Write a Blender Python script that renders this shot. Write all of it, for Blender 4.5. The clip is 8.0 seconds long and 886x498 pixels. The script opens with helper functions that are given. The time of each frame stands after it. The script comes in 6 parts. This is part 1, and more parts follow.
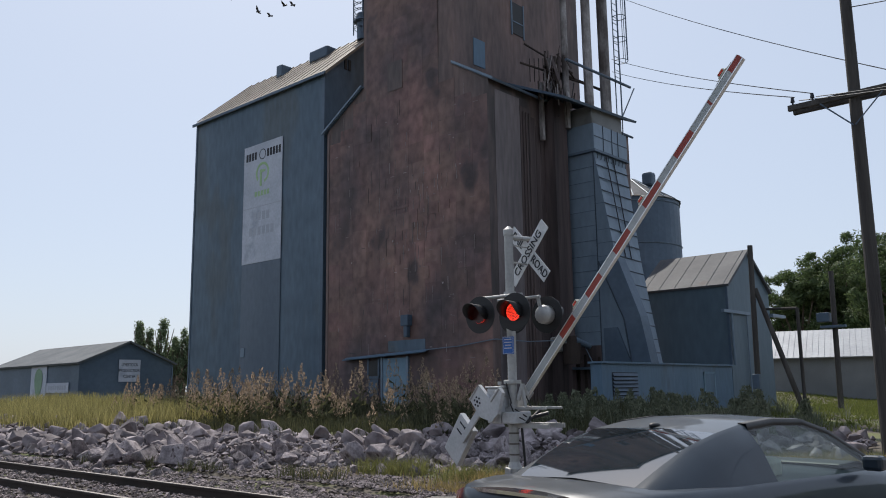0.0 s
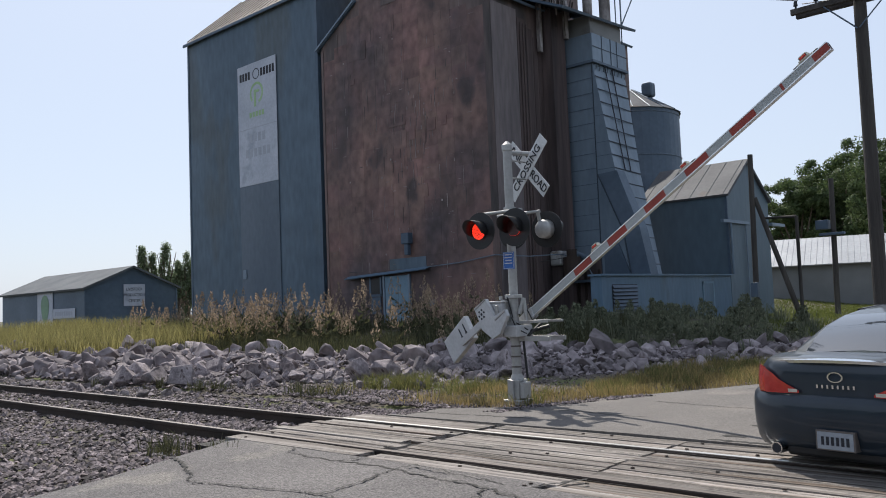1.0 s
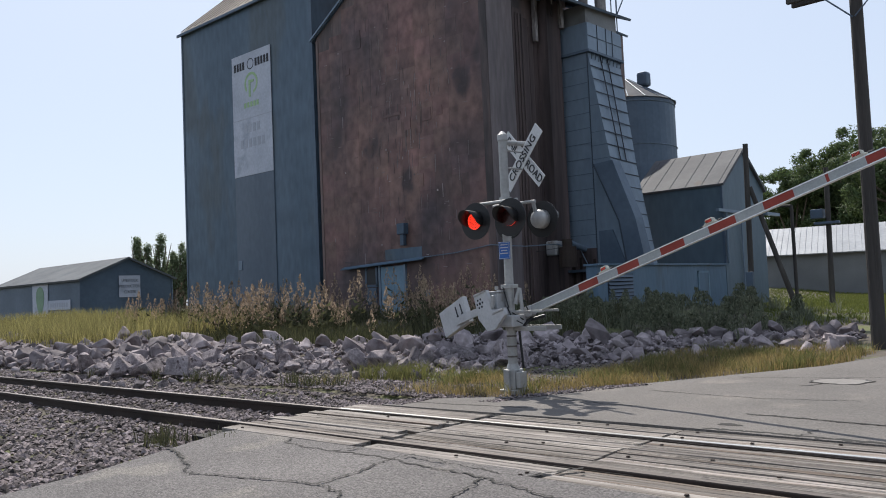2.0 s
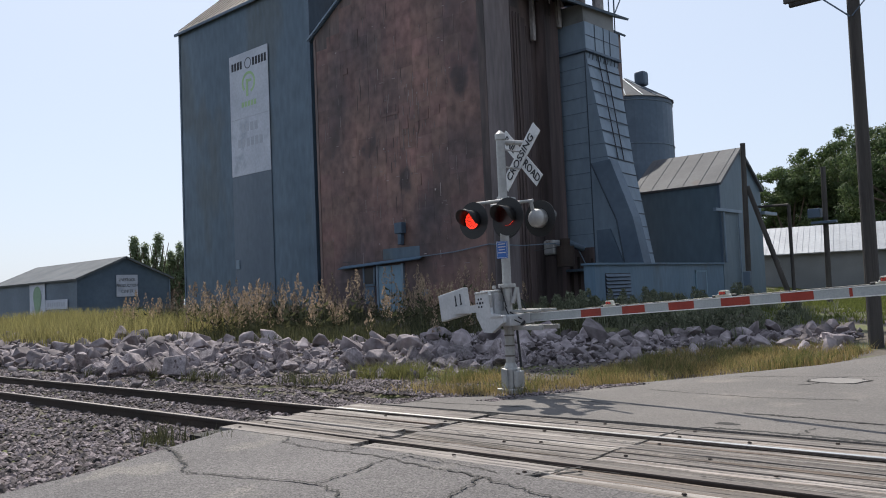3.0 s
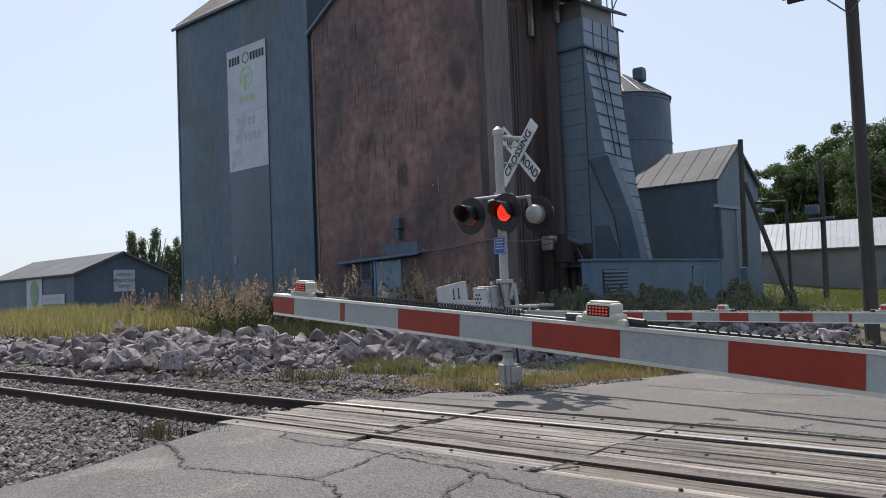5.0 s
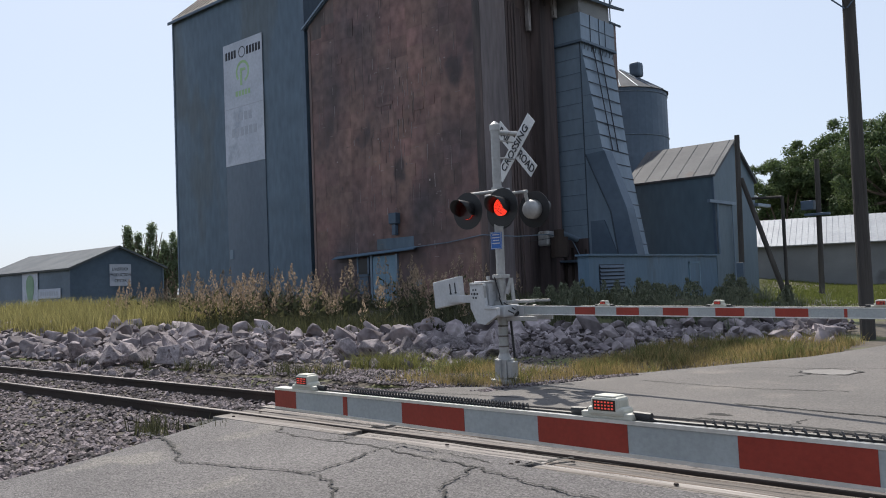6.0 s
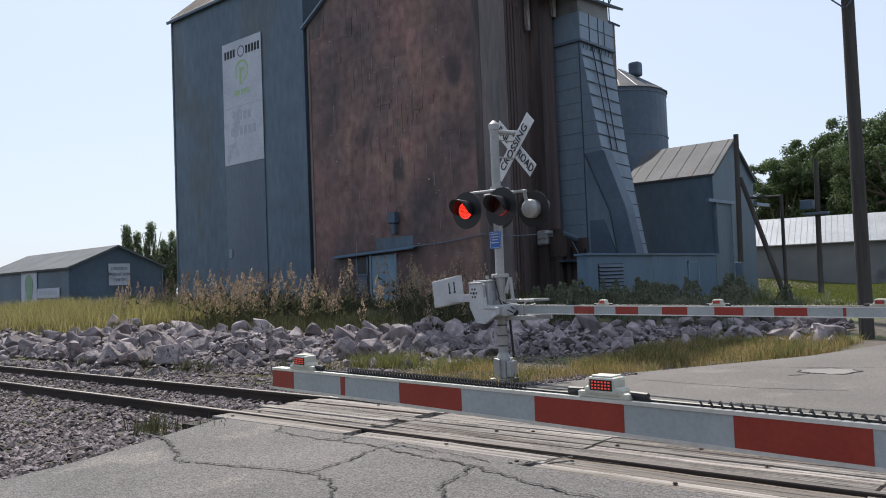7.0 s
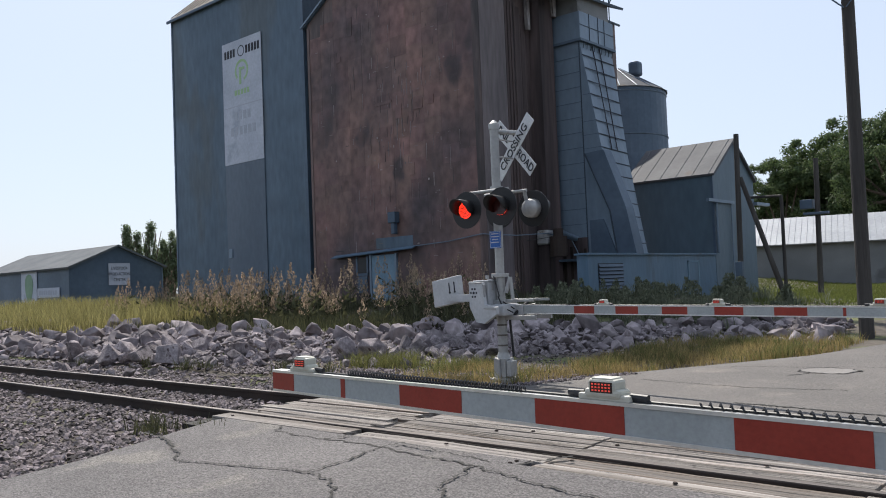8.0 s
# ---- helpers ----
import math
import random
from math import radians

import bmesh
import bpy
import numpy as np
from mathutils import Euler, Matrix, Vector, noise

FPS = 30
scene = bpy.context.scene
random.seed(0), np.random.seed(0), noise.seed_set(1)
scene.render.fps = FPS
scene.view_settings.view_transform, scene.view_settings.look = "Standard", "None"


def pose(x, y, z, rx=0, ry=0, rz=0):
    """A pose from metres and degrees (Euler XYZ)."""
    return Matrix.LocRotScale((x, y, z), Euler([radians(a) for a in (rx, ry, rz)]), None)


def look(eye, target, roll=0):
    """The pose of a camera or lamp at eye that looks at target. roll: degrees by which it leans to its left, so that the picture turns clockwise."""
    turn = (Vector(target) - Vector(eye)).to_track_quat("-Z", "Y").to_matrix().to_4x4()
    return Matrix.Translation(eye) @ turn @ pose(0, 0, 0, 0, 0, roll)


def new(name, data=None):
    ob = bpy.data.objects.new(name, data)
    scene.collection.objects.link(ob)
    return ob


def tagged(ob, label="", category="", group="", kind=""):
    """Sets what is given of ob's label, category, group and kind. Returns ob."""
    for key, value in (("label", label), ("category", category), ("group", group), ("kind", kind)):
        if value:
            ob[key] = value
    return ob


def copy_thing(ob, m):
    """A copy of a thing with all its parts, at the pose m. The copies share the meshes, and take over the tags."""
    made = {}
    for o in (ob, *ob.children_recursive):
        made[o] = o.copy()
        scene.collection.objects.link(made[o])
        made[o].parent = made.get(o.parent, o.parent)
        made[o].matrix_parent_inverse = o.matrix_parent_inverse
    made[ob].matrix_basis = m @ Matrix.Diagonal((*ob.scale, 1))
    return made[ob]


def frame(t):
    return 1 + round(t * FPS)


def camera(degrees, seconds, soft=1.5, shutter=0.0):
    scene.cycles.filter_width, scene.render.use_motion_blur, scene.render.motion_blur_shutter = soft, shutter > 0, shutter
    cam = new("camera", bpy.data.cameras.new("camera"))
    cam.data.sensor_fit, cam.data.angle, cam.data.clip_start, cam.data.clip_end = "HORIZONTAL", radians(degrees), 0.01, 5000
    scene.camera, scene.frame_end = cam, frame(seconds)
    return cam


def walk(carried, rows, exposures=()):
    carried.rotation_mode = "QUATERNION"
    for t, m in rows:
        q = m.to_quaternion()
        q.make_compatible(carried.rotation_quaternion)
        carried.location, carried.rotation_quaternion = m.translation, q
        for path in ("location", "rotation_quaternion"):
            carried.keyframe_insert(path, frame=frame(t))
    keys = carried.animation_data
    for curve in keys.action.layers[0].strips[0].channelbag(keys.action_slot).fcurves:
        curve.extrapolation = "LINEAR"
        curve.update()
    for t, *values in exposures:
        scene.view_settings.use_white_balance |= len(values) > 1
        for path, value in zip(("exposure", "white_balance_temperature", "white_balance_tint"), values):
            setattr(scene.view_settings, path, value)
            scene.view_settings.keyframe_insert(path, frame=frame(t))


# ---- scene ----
LENS = 56.8
EYE = (0.0, 0.0, 1.55)
PATH = [
    (0.0, 9.64, 0.80, 42.28),
    (0.2, 8.07, 1.10, 42.62),
    (0.4, 6.42, 1.67, 43.01),
    (0.5, 5.95, 1.84, 43.19),
    (0.7, 5.10, 2.05, 43.02),
    (1.0, 3.86, 2.25, 42.42),
    (1.5, 3.23, 2.41, 42.20),
    (3.0, 3.11, 2.46, 41.97),
    (3.5, 3.07, 2.43, 41.96),
    (4.0, 3.02, 2.44, 41.96),
    (4.5, 2.96, 2.40, 41.91),
    (6.0, 2.43, 2.26, 41.55),
    (6.5, 2.40, 2.27, 41.48),
    (7.0, 2.38, 2.27, 41.49),
    (7.5, 2.37, 2.25, 41.47),
    (8.0, 2.36, 2.27, 41.49),
]
cam = camera(LENS, 8.0, soft=1.0)
walk(cam, [(t, pose(*EYE, 90 + p, r, yw)) for t, p, r, yw in PATH], exposures=[(0.0, 0.0), (0.5, 0.02), (1.0, 0.14), (1.5, 0.18), (6.2, 0.18), (7.0, 0.24), (8.0, 0.24)])

# ---- light ----
SUN_FROM = Vector((-0.60, 0.455, 1.0)).normalized()
world = bpy.data.worlds.new("sky")
scene.world = world
world.use_nodes = True
wn = world.node_tree.nodes
sky = wn.new("ShaderNodeTexSky")
sky.sky_type = "NISHITA"
sky.sun_disc = False
sky.sun_elevation = math.asin(SUN_FROM.z)
sky.sun_rotation = math.atan2(SUN_FROM.x, SUN_FROM.y)
sky.air_density, sky.dust_density, sky.ozone_density = 1.0, 1.6, 2.0
wn["Background"].inputs["Strength"].default_value = 0.125
haze = wn.new("ShaderNodeMix")      # thin summer haze over the whole sky
haze.data_type = "RGBA"
up = wn.new("ShaderNodeSeparateXYZ")
thin = wn.new("ShaderNodeMapRange")     # haze thins out towards the zenith
thin.inputs["From Min"].default_value, thin.inputs["From Max"].default_value = 0.45, 0.95
thin.inputs["To Min"].default_value, thin.inputs["To Max"].default_value = 0.72, 0.42
world.node_tree.links.new(wn.new("ShaderNodeTexCoord").outputs["Generated"], up.inputs[0])
world.node_tree.links.new(up.outputs[2], thin.inputs["Value"])
world.node_tree.links.new(thin.outputs[0], haze.inputs[0])
haze.inputs[7].default_value = (5.1, 5.75, 6.9, 1)
world.node_tree.links.new(sky.outputs[0], haze.inputs[6])
world.node_tree.links.new(haze.outputs[2], wn["Background"].inputs["Color"])
sun_data = bpy.data.lights.new("sun", "SUN")
sun_data.energy, sun_data.angle, sun_data.color = 4.9, radians(0.5), (1.0, 0.94, 0.86)
sun = new("sun", sun_data)
sun.matrix_world = look(SUN_FROM * 100, (0, 0, 0))


# ---- materials ----
def mat(name, a, b=None, rough=0.7, metal=0.0, big=0.8, fine=14.0, bump=0.15, stretch=(1, 1, 1),
        rand=0.0, island=0.0, spec=0.4, emit=None, grime=None, coat=0.0, ribs=None, through_light=0.0, grain=0.22, in_place=False, speck=0.0, hue=0.0):
    """Two-scale procedural surface: large stains between colours a and b, fine grain and relief."""
    m = bpy.data.materials.new(name)
    m.use_nodes = True
    nt = m.node_tree
    n, link = nt.nodes, nt.links.new
    bs = n["Principled BSDF"]
    bs.inputs["Roughness"].default_value = rough
    bs.inputs["Metallic"].default_value = metal
    bs.inputs["Specular IOR Level"].default_value = spec
    bs.inputs["Coat Weight"].default_value = coat
    b = b or tuple(min(1, c * 1.25) for c in a)
    tc = n.new("ShaderNodeTexCoord")
    mp = n.new("ShaderNodeMapping")
    mp.inputs["Scale"].default_value = stretch
    here = n.new("ShaderNodeNewGeometry")
    link(here.outputs["Position"] if in_place else tc.outputs["Object"], mp.inputs["Vector"])
    vec = mp.outputs["Vector"]
    if rand or island:
        src = n.new("ShaderNodeObjectInfo") if rand else n.new("ShaderNodeNewGeometry")
        value = src.outputs["Random"] if rand else src.outputs["Random Per Island"]
        add = n.new("ShaderNodeVectorMath")
        add.operation = "MULTIPLY_ADD"
        comb = n.new("ShaderNodeCombineXYZ")
        for i in range(3):
            link(value, comb.inputs[i])
        add.inputs[1].default_value = (37.0, 91.0, 53.0)
        link(comb.outputs[0], add.inputs[0])
        link(vec, add.inputs[2])
        vec = vec if in_place else add.outputs[0]
    n1, n2 = n.new("ShaderNodeTexNoise"), n.new("ShaderNodeTexNoise")
    n1.inputs["Scale"].default_value, n1.inputs["Detail"].default_value = big, 5.0
    n2.inputs["Scale"].default_value, n2.inputs["Detail"].default_value = fine, 4.0
    link(vec, n1.inputs["Vector"])
    link(vec, n2.inputs["Vector"])
    ramp = n.new("ShaderNodeValToRGB")
    ramp.color_ramp.elements[0].position, ramp.color_ramp.elements[1].position = 0.36, 0.66
    ramp.color_ramp.elements[0].color, ramp.color_ramp.elements[1].color = (*a, 1), (*b, 1)
    link(n1.outputs["Fac"], ramp.inputs[0])
    col = ramp.outputs[0]
    if grime:
        n3 = n.new("ShaderNodeTexNoise")
        n3.inputs["Scale"].default_value, n3.inputs["Detail"].default_value = grime[1], 6.0
        link(vec, n3.inputs["Vector"])
        r3 = n.new("ShaderNodeValToRGB")
        r3.color_ramp.elements[0].position, r3.color_ramp.elements[1].position = grime[2], grime[2] + 0.08
        link(n3.outputs["Fac"], r3.inputs[0])
        mx = n.new("ShaderNodeMix")
        mx.data_type = "RGBA"
        link(r3.outputs[0], mx.inputs[0])
        link(col, mx.inputs[6])
        mx.inputs[7].default_value = (*grime[0], 1)
        col = mx.outputs[2]
    hsv = n.new("ShaderNodeHueSaturation")
    link(col, hsv.inputs["Color"])
    mr = n.new("ShaderNodeMapRange")
    mr.inputs["To Min"].default_value, mr.inputs["To Max"].default_value = 1 - grain, 1 + grain
    link(n2.outputs["Fac"], mr.inputs["Value"])
    val = mr.outputs[0]
    if rand or island:
        amount = rand or island
        mr2 = n.new("ShaderNodeMapRange")
        mr2.inputs["To Min"].default_value, mr2.inputs["To Max"].default_value = 1 - amount, 1 + amount
        link(value, mr2.inputs["Value"])
        mul = n.new("ShaderNodeMath")
        mul.operation = "MULTIPLY"
        link(val, mul.inputs[0])
        link(mr2.outputs[0], mul.inputs[1])
        val = mul.outputs[0]
    if hue:
        # each sheet weathered to a slightly different tone
        mh = n.new("ShaderNodeMapRange")
        mh.inputs["To Min"].default_value, mh.inputs["To Max"].default_value = 0.5 - hue, 0.5 + hue
        wrap = n.new("ShaderNodeMath")
        wrap.operation = "FRACT"
        seven = n.new("ShaderNodeMath")
        seven.operation = "MULTIPLY"
        seven.inputs[1].default_value = 7.31
        link(value, seven.inputs[0])
        link(seven.outputs[0], wrap.inputs[0])
        link(wrap.outputs[0], mh.inputs["Value"])
        link(mh.outputs[0], hsv.inputs["Hue"])
    if speck:
        # stone chips showing in the worn binder
        vo = n.new("ShaderNodeTexVoronoi")
        vo.inputs["Scale"].default_value = 75.0
        link(tc.outputs["Object"], vo.inputs["Vector"])
        mr3 = n.new("ShaderNodeMapRange")
        mr3.inputs["To Min"].default_value, mr3.inputs["To Max"].default_value = 1 - speck, 1 + speck
        sep = n.new("ShaderNodeSeparateColor")
        link(vo.outputs["Color"], sep.inputs[0])
        link(sep.outputs[0], mr3.inputs["Value"])
        mul3 = n.new("ShaderNodeMath")
        mul3.operation = "MULTIPLY"
        link(val, mul3.inputs[0])
        link(mr3.outputs[0], mul3.inputs[1])
        val = mul3.outputs[0]
    link(val, hsv.inputs["Value"])
    link(hsv.outputs[0], bs.inputs["Base Color"])
    bp = n.new("ShaderNodeBump")
    bp.inputs["Strength"].default_value = min(1, bump * 2)
    bp.inputs["Distance"].default_value = 0.02
    height = n2.outputs["Fac"]
    if ribs:
        wv = n.new("ShaderNodeTexWave")
        wv.bands_direction = ribs[0]
        wv.inputs["Scale"].default_value = ribs[1]
        link(tc.outputs["Object"], wv.inputs["Vector"])
        ad = n.new("ShaderNodeMath")
        ad.operation = "MULTIPLY_ADD"
        ad.inputs[1].default_value = ribs[2]
        link(wv.outputs["Fac"], ad.inputs[0])
        link(n2.outputs["Fac"], ad.inputs[2])
        height = ad.outputs[0]
    link(height, bp.inputs["Height"])
    link(bp.outputs[0], bs.inputs["Normal"])
    if through_light:
        tr = n.new("ShaderNodeBsdfTranslucent")
        link(hsv.outputs[0], tr.inputs["Color"])
        ms = n.new("ShaderNodeMixShader")
        ms.inputs[0].default_value = through_light
        link(bs.outputs[0], ms.inputs[1])
        link(tr.outputs[0], ms.inputs[2])
        link(ms.outputs[0], n["Material Output"].inputs["Surface"])
    if emit:
        bs.inputs["Emission Color"].default_value = (*emit[:3], 1)
        bs.inputs["Emission Strength"].default_value = emit[3]
    return m


M = {
    "soil": mat("soil", (0.062, 0.052, 0.042), (0.105, 0.089, 0.071), 0.95, big=0.35, fine=9, bump=0.5, grime=((0.10, 0.11, 0.04), 0.5, 0.5), grain=0.5),
    "asphalt": mat("asphalt", (0.090, 0.083, 0.083), (0.128, 0.119, 0.117), 0.8, big=0.7, fine=55, bump=0.6, grime=((0.150, 0.138, 0.126), 1.1, 0.60), spec=0.45, grain=0.45, speck=0.55),
    "asphalt_far": mat("asphalt_far", (0.112, 0.104, 0.098), (0.150, 0.138, 0.128), 0.85, big=0.45, fine=40, bump=0.4, grime=((0.18, 0.162, 0.146), 0.6, 0.58), grain=0.35, speck=0.25),
    "tar": mat("tar", (0.012, 0.011, 0.010), rough=0.8, fine=60),
    "plank": mat("plank", (0.125, 0.108, 0.094), (0.335, 0.305, 0.280), 0.88, big=1.2, fine=7, bump=0.9, stretch=(0.22, 9, 9), rand=0.34, grime=((0.140, 0.108, 0.086), 0.7, 0.58), grain=0.75, hue=0.005),
    "rust": mat("rust", (0.026, 0.019, 0.016), (0.05, 0.034, 0.027), 0.8, metal=0.1, fine=25),
    "steel": mat("steel", (0.62, 0.62, 0.61), (0.72, 0.72, 0.72), 0.36, metal=1.0, fine=20, bump=0.03, stretch=(0.2, 4, 1)),
    "dull_steel": mat("dull_steel", (0.11, 0.095, 0.088), (0.20, 0.18, 0.168), 0.65, metal=0.4, fine=20, bump=0.05, stretch=(0.2, 4, 1)),
    "ballast": mat("ballast", (0.058, 0.046, 0.047), (0.215, 0.182, 0.186), 0.9, big=2, fine=30, bump=0.3, island=0.95, grain=0.4),
    "rock": mat("rock", (0.122, 0.104, 0.110), (0.335, 0.293, 0.298), 0.92, big=1.6, fine=8, bump=0.8, rand=0.36, grime=((0.080, 0.060, 0.060), 1.6, 0.60), grain=0.6),
    "dry_grass": mat("dry_grass", (0.235, 0.178, 0.075), (0.37, 0.29, 0.128), 0.8, big=0.7, fine=5, bump=0, island=0.4, through_light=0.4),
    "tall_grass": mat("tall_grass", (0.195, 0.182, 0.070), (0.33, 0.295, 0.125), 0.8, big=0.5, fine=5, bump=0, island=0.45, through_light=0.45),
    "weed": mat("weed", (0.045, 0.052, 0.026), (0.10, 0.098, 0.05), 0.85, big=0.7, fine=6, bump=0, island=0.45, through_light=0.35),
    "plume": mat("plume", (0.27, 0.20, 0.14), (0.42, 0.325, 0.235), 0.9, big=1.0, fine=9, bump=0, island=0.35, through_light=0.45),
    "weed_green": mat("weed_green", (0.105, 0.115, 0.04), (0.19, 0.185, 0.07), 0.85, big=0.6, fine=6, bump=0, island=0.4, through_light=0.45),
    "lawn": mat("lawn", (0.095, 0.12, 0.028), (0.16, 0.175, 0.045), 0.85, big=0.5, fine=9, bump=0, island=0.3, through_light=0.4),
    "leaf": mat("leaf", (0.055, 0.088, 0.034), (0.115, 0.155, 0.060), 0.7, big=0.35, fine=3, bump=0, island=0.4, through_light=0.4),
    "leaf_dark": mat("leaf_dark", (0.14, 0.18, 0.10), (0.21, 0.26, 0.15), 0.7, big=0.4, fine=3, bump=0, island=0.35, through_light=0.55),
    "bark": mat("bark", (0.08, 0.06, 0.045), (0.14, 0.11, 0.08), 0.9, big=2, fine=14, bump=0.5, stretch=(4, 4, 0.6)),
    "tin_brown": mat("tin_brown", (0.072, 0.054, 0.058), (0.218, 0.126, 0.108), 0.62, metal=0.1, big=0.30, fine=3.0, bump=0.16, rand=0.13, grime=((0.058, 0.042, 0.044), 0.75, 0.60), stretch=(1, 1, 0.75), in_place=True, grain=0.75, hue=0.010),
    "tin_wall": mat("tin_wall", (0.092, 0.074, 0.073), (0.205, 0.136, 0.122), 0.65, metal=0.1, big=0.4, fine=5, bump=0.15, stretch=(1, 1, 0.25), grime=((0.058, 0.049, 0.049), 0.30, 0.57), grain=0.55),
    "tin_grey": mat("tin_grey", (0.066, 0.104, 0.146), (0.096, 0.138, 0.184), 0.55, metal=0.12, big=0.26, fine=4, bump=0.08, stretch=(1, 1, 0.3), ribs=("X", 2.0, 0.16), grime=((0.076, 0.100, 0.120), 0.4, 0.52), grain=0.45),
    "bare_tin": mat("bare_tin", (0.15, 0.12, 0.118), (0.27, 0.235, 0.23), 0.6, metal=0.1, big=1, fine=8, bump=0.05, island=0.6),
    "galv": mat("galv", (0.125, 0.172, 0.225), (0.19, 0.245, 0.305), 0.5, metal=0.3, big=0.5, fine=5, bump=0.08, stretch=(1, 1, 0.4)),
    "galv_dark": mat("galv_dark", (0.066, 0.098, 0.140), (0.098, 0.136, 0.184), 0.55, metal=0.2, big=0.4, fine=5, bump=0.08),
    "blue_tin": mat("blue_tin", (0.080, 0.140, 0.205), (0.112, 0.176, 0.245), 0.55, metal=0.1, big=0.5, fine=6, bump=0.08, stretch=(1, 1, 0.3), grime=((0.085, 0.115, 0.15), 0.6, 0.58)),
    "shed_tin": mat("shed_tin", (0.074, 0.118, 0.152), (0.105, 0.150, 0.188), 0.55, metal=0.1, big=0.35, fine=5, bump=0.08, stretch=(1, 1, 0.3), ribs=("Y", 2.0, 0.15)),
    # soot-stained tin; on the dump bay panel its dark stands for shade
    "tin_soot_shade": mat("tin_soot_shade", (0.034, 0.027, 0.028), (0.125, 0.092, 0.088), 0.7, metal=0.1, big=0.7, fine=6, bump=0.15, stretch=(1, 1.6, 0.12), grain=0.6),
    "tin_pale": mat("tin_pale", (0.110, 0.096, 0.100), (0.190, 0.158, 0.158), 0.65, metal=0.1, big=0.6, fine=5, bump=0.12, stretch=(1, 1, 0.2), grime=((0.075, 0.062, 0.062), 0.8, 0.6), grain=0.5),
    "old_tin": mat("old_tin", (0.09, 0.075, 0.07), (0.30, 0.28, 0.275), 0.65, metal=0.2, big=1.6, fine=12, bump=0.1, stretch=(1, 1, 0.5), island=0.5, grain=0.5),
    "seam_dark": mat("seam_dark", (0.028, 0.042, 0.060), (0.045, 0.062, 0.085), 0.6, fine=8, bump=0.03),
    "shade_weed": mat("shade_weed", (0.105, 0.122, 0.078), (0.20, 0.212, 0.145), 0.85, big=0.7, fine=6, bump=0, island=0.4, through_light=0.35),
    "blue_door": mat("blue_door", (0.12, 0.20, 0.27), (0.16, 0.25, 0.32), 0.6, big=0.8, fine=6, bump=0.1),
    "roof_tin": mat("roof_tin", (0.16, 0.135, 0.11), (0.225, 0.19, 0.155), 0.6, metal=0.1, big=0.4, fine=6, bump=0.1, grime=((0.12, 0.085, 0.062), 0.5, 0.6)),
    "roof_grey": mat("roof_grey", (0.075, 0.08, 0.09), (0.125, 0.13, 0.14), 0.75, big=0.4, fine=6, bump=0.1, grime=((0.10, 0.062, 0.042), 0.3, 0.60), spec=0.2),
    "shingle": mat("shingle", (0.075, 0.085, 0.095), (0.11, 0.12, 0.13), 0.85, big=0.7, fine=12, bump=0.3),
    "roof_white": mat("roof_white", (0.27, 0.285, 0.305), (0.34, 0.355, 0.375), 0.5, metal=0.2, big=0.5, fine=5, bump=0.05),
    "stucco": mat("stucco", (0.165, 0.170, 0.172), (0.225, 0.230, 0.230), 0.85, big=0.4, fine=20, bump=0.15, grime=((0.13, 0.13, 0.128), 0.5, 0.6)),
    "sign_white": mat("sign_white", (0.37, 0.40, 0.47), (0.47, 0.50, 0.57), 0.6, big=0.5, fine=9, bump=0.03, grime=((0.32, 0.35, 0.42), 0.6, 0.58)),
    "sign_faded": mat("sign_faded", (0.080, 0.110, 0.148), (0.115, 0.146, 0.188), 0.6, big=0.3, fine=5, bump=0.05, stretch=(1, 1, 0.5)),
    "ink": mat("ink", (0.02, 0.022, 0.03), rough=0.7, fine=20, bump=0.02),
    "ink_soft": mat("ink_soft", (0.32, 0.345, 0.40), (0.38, 0.40, 0.46), rough=0.7, fine=20, bump=0.02),
    "green_ink": mat("green_ink", (0.29, 0.44, 0.22), (0.35, 0.50, 0.28), 0.6, fine=9, bump=0.02),
    "green_leaf_paint": mat("green_leaf_paint", (0.15, 0.25, 0.17), (0.20, 0.31, 0.20), 0.6, fine=9, bump=0.02),
    "pole_wood": mat("pole_wood", (0.042, 0.038, 0.036), (0.075, 0.069, 0.064), 0.9, big=1.2, fine=12, bump=0.4, stretch=(5, 5, 0.4)),
    "silver": mat("silver", (0.32, 0.32, 0.315), (0.42, 0.42, 0.415), 0.5, metal=0.3, big=2, fine=20, bump=0.06, grime=((0.22, 0.19, 0.16), 2.0, 0.62)),
    "grey_box": mat("grey_box", (0.40, 0.41, 0.425), (0.50, 0.51, 0.525), 0.5, metal=0.1, big=2, fine=22, bump=0.05, grime=((0.26, 0.23, 0.20), 1.5, 0.62)),
    "reflect_white": mat("reflect_white", (0.52, 0.53, 0.54), (0.60, 0.61, 0.62), 0.45, big=3, fine=40, bump=0.03),
    "arm_white": mat("arm_white", (0.31, 0.335, 0.34), (0.37, 0.395, 0.40), 0.4, big=3, fine=60, bump=0.03),
    "arm_red": mat("arm_red", (0.23, 0.026, 0.016), (0.29, 0.038, 0.024), 0.4, big=3, fine=60, bump=0.03),
    "alu": mat("alu", (0.68, 0.69, 0.70), (0.78, 0.79, 0.80), 0.33, metal=0.85, big=3, fine=30, bump=0.03),
    "black": mat("black", (0.014, 0.014, 0.015), (0.022, 0.022, 0.024), 0.5, fine=30, bump=0.03),
    "lens_dark": mat("lens_dark", (0.03, 0.005, 0.005), (0.045, 0.008, 0.008), 0.3, fine=60, bump=0.1, coat=0.2),
    "led": mat("led", (0.6, 0.03, 0.02), rough=0.4, fine=60, emit=(1.0, 0.045, 0.02, 1.5)),
    "led_small": mat("led_small", (0.55, 0.05, 0.04), rough=0.4, fine=60, emit=(1.0, 0.12, 0.08, 0.35)),
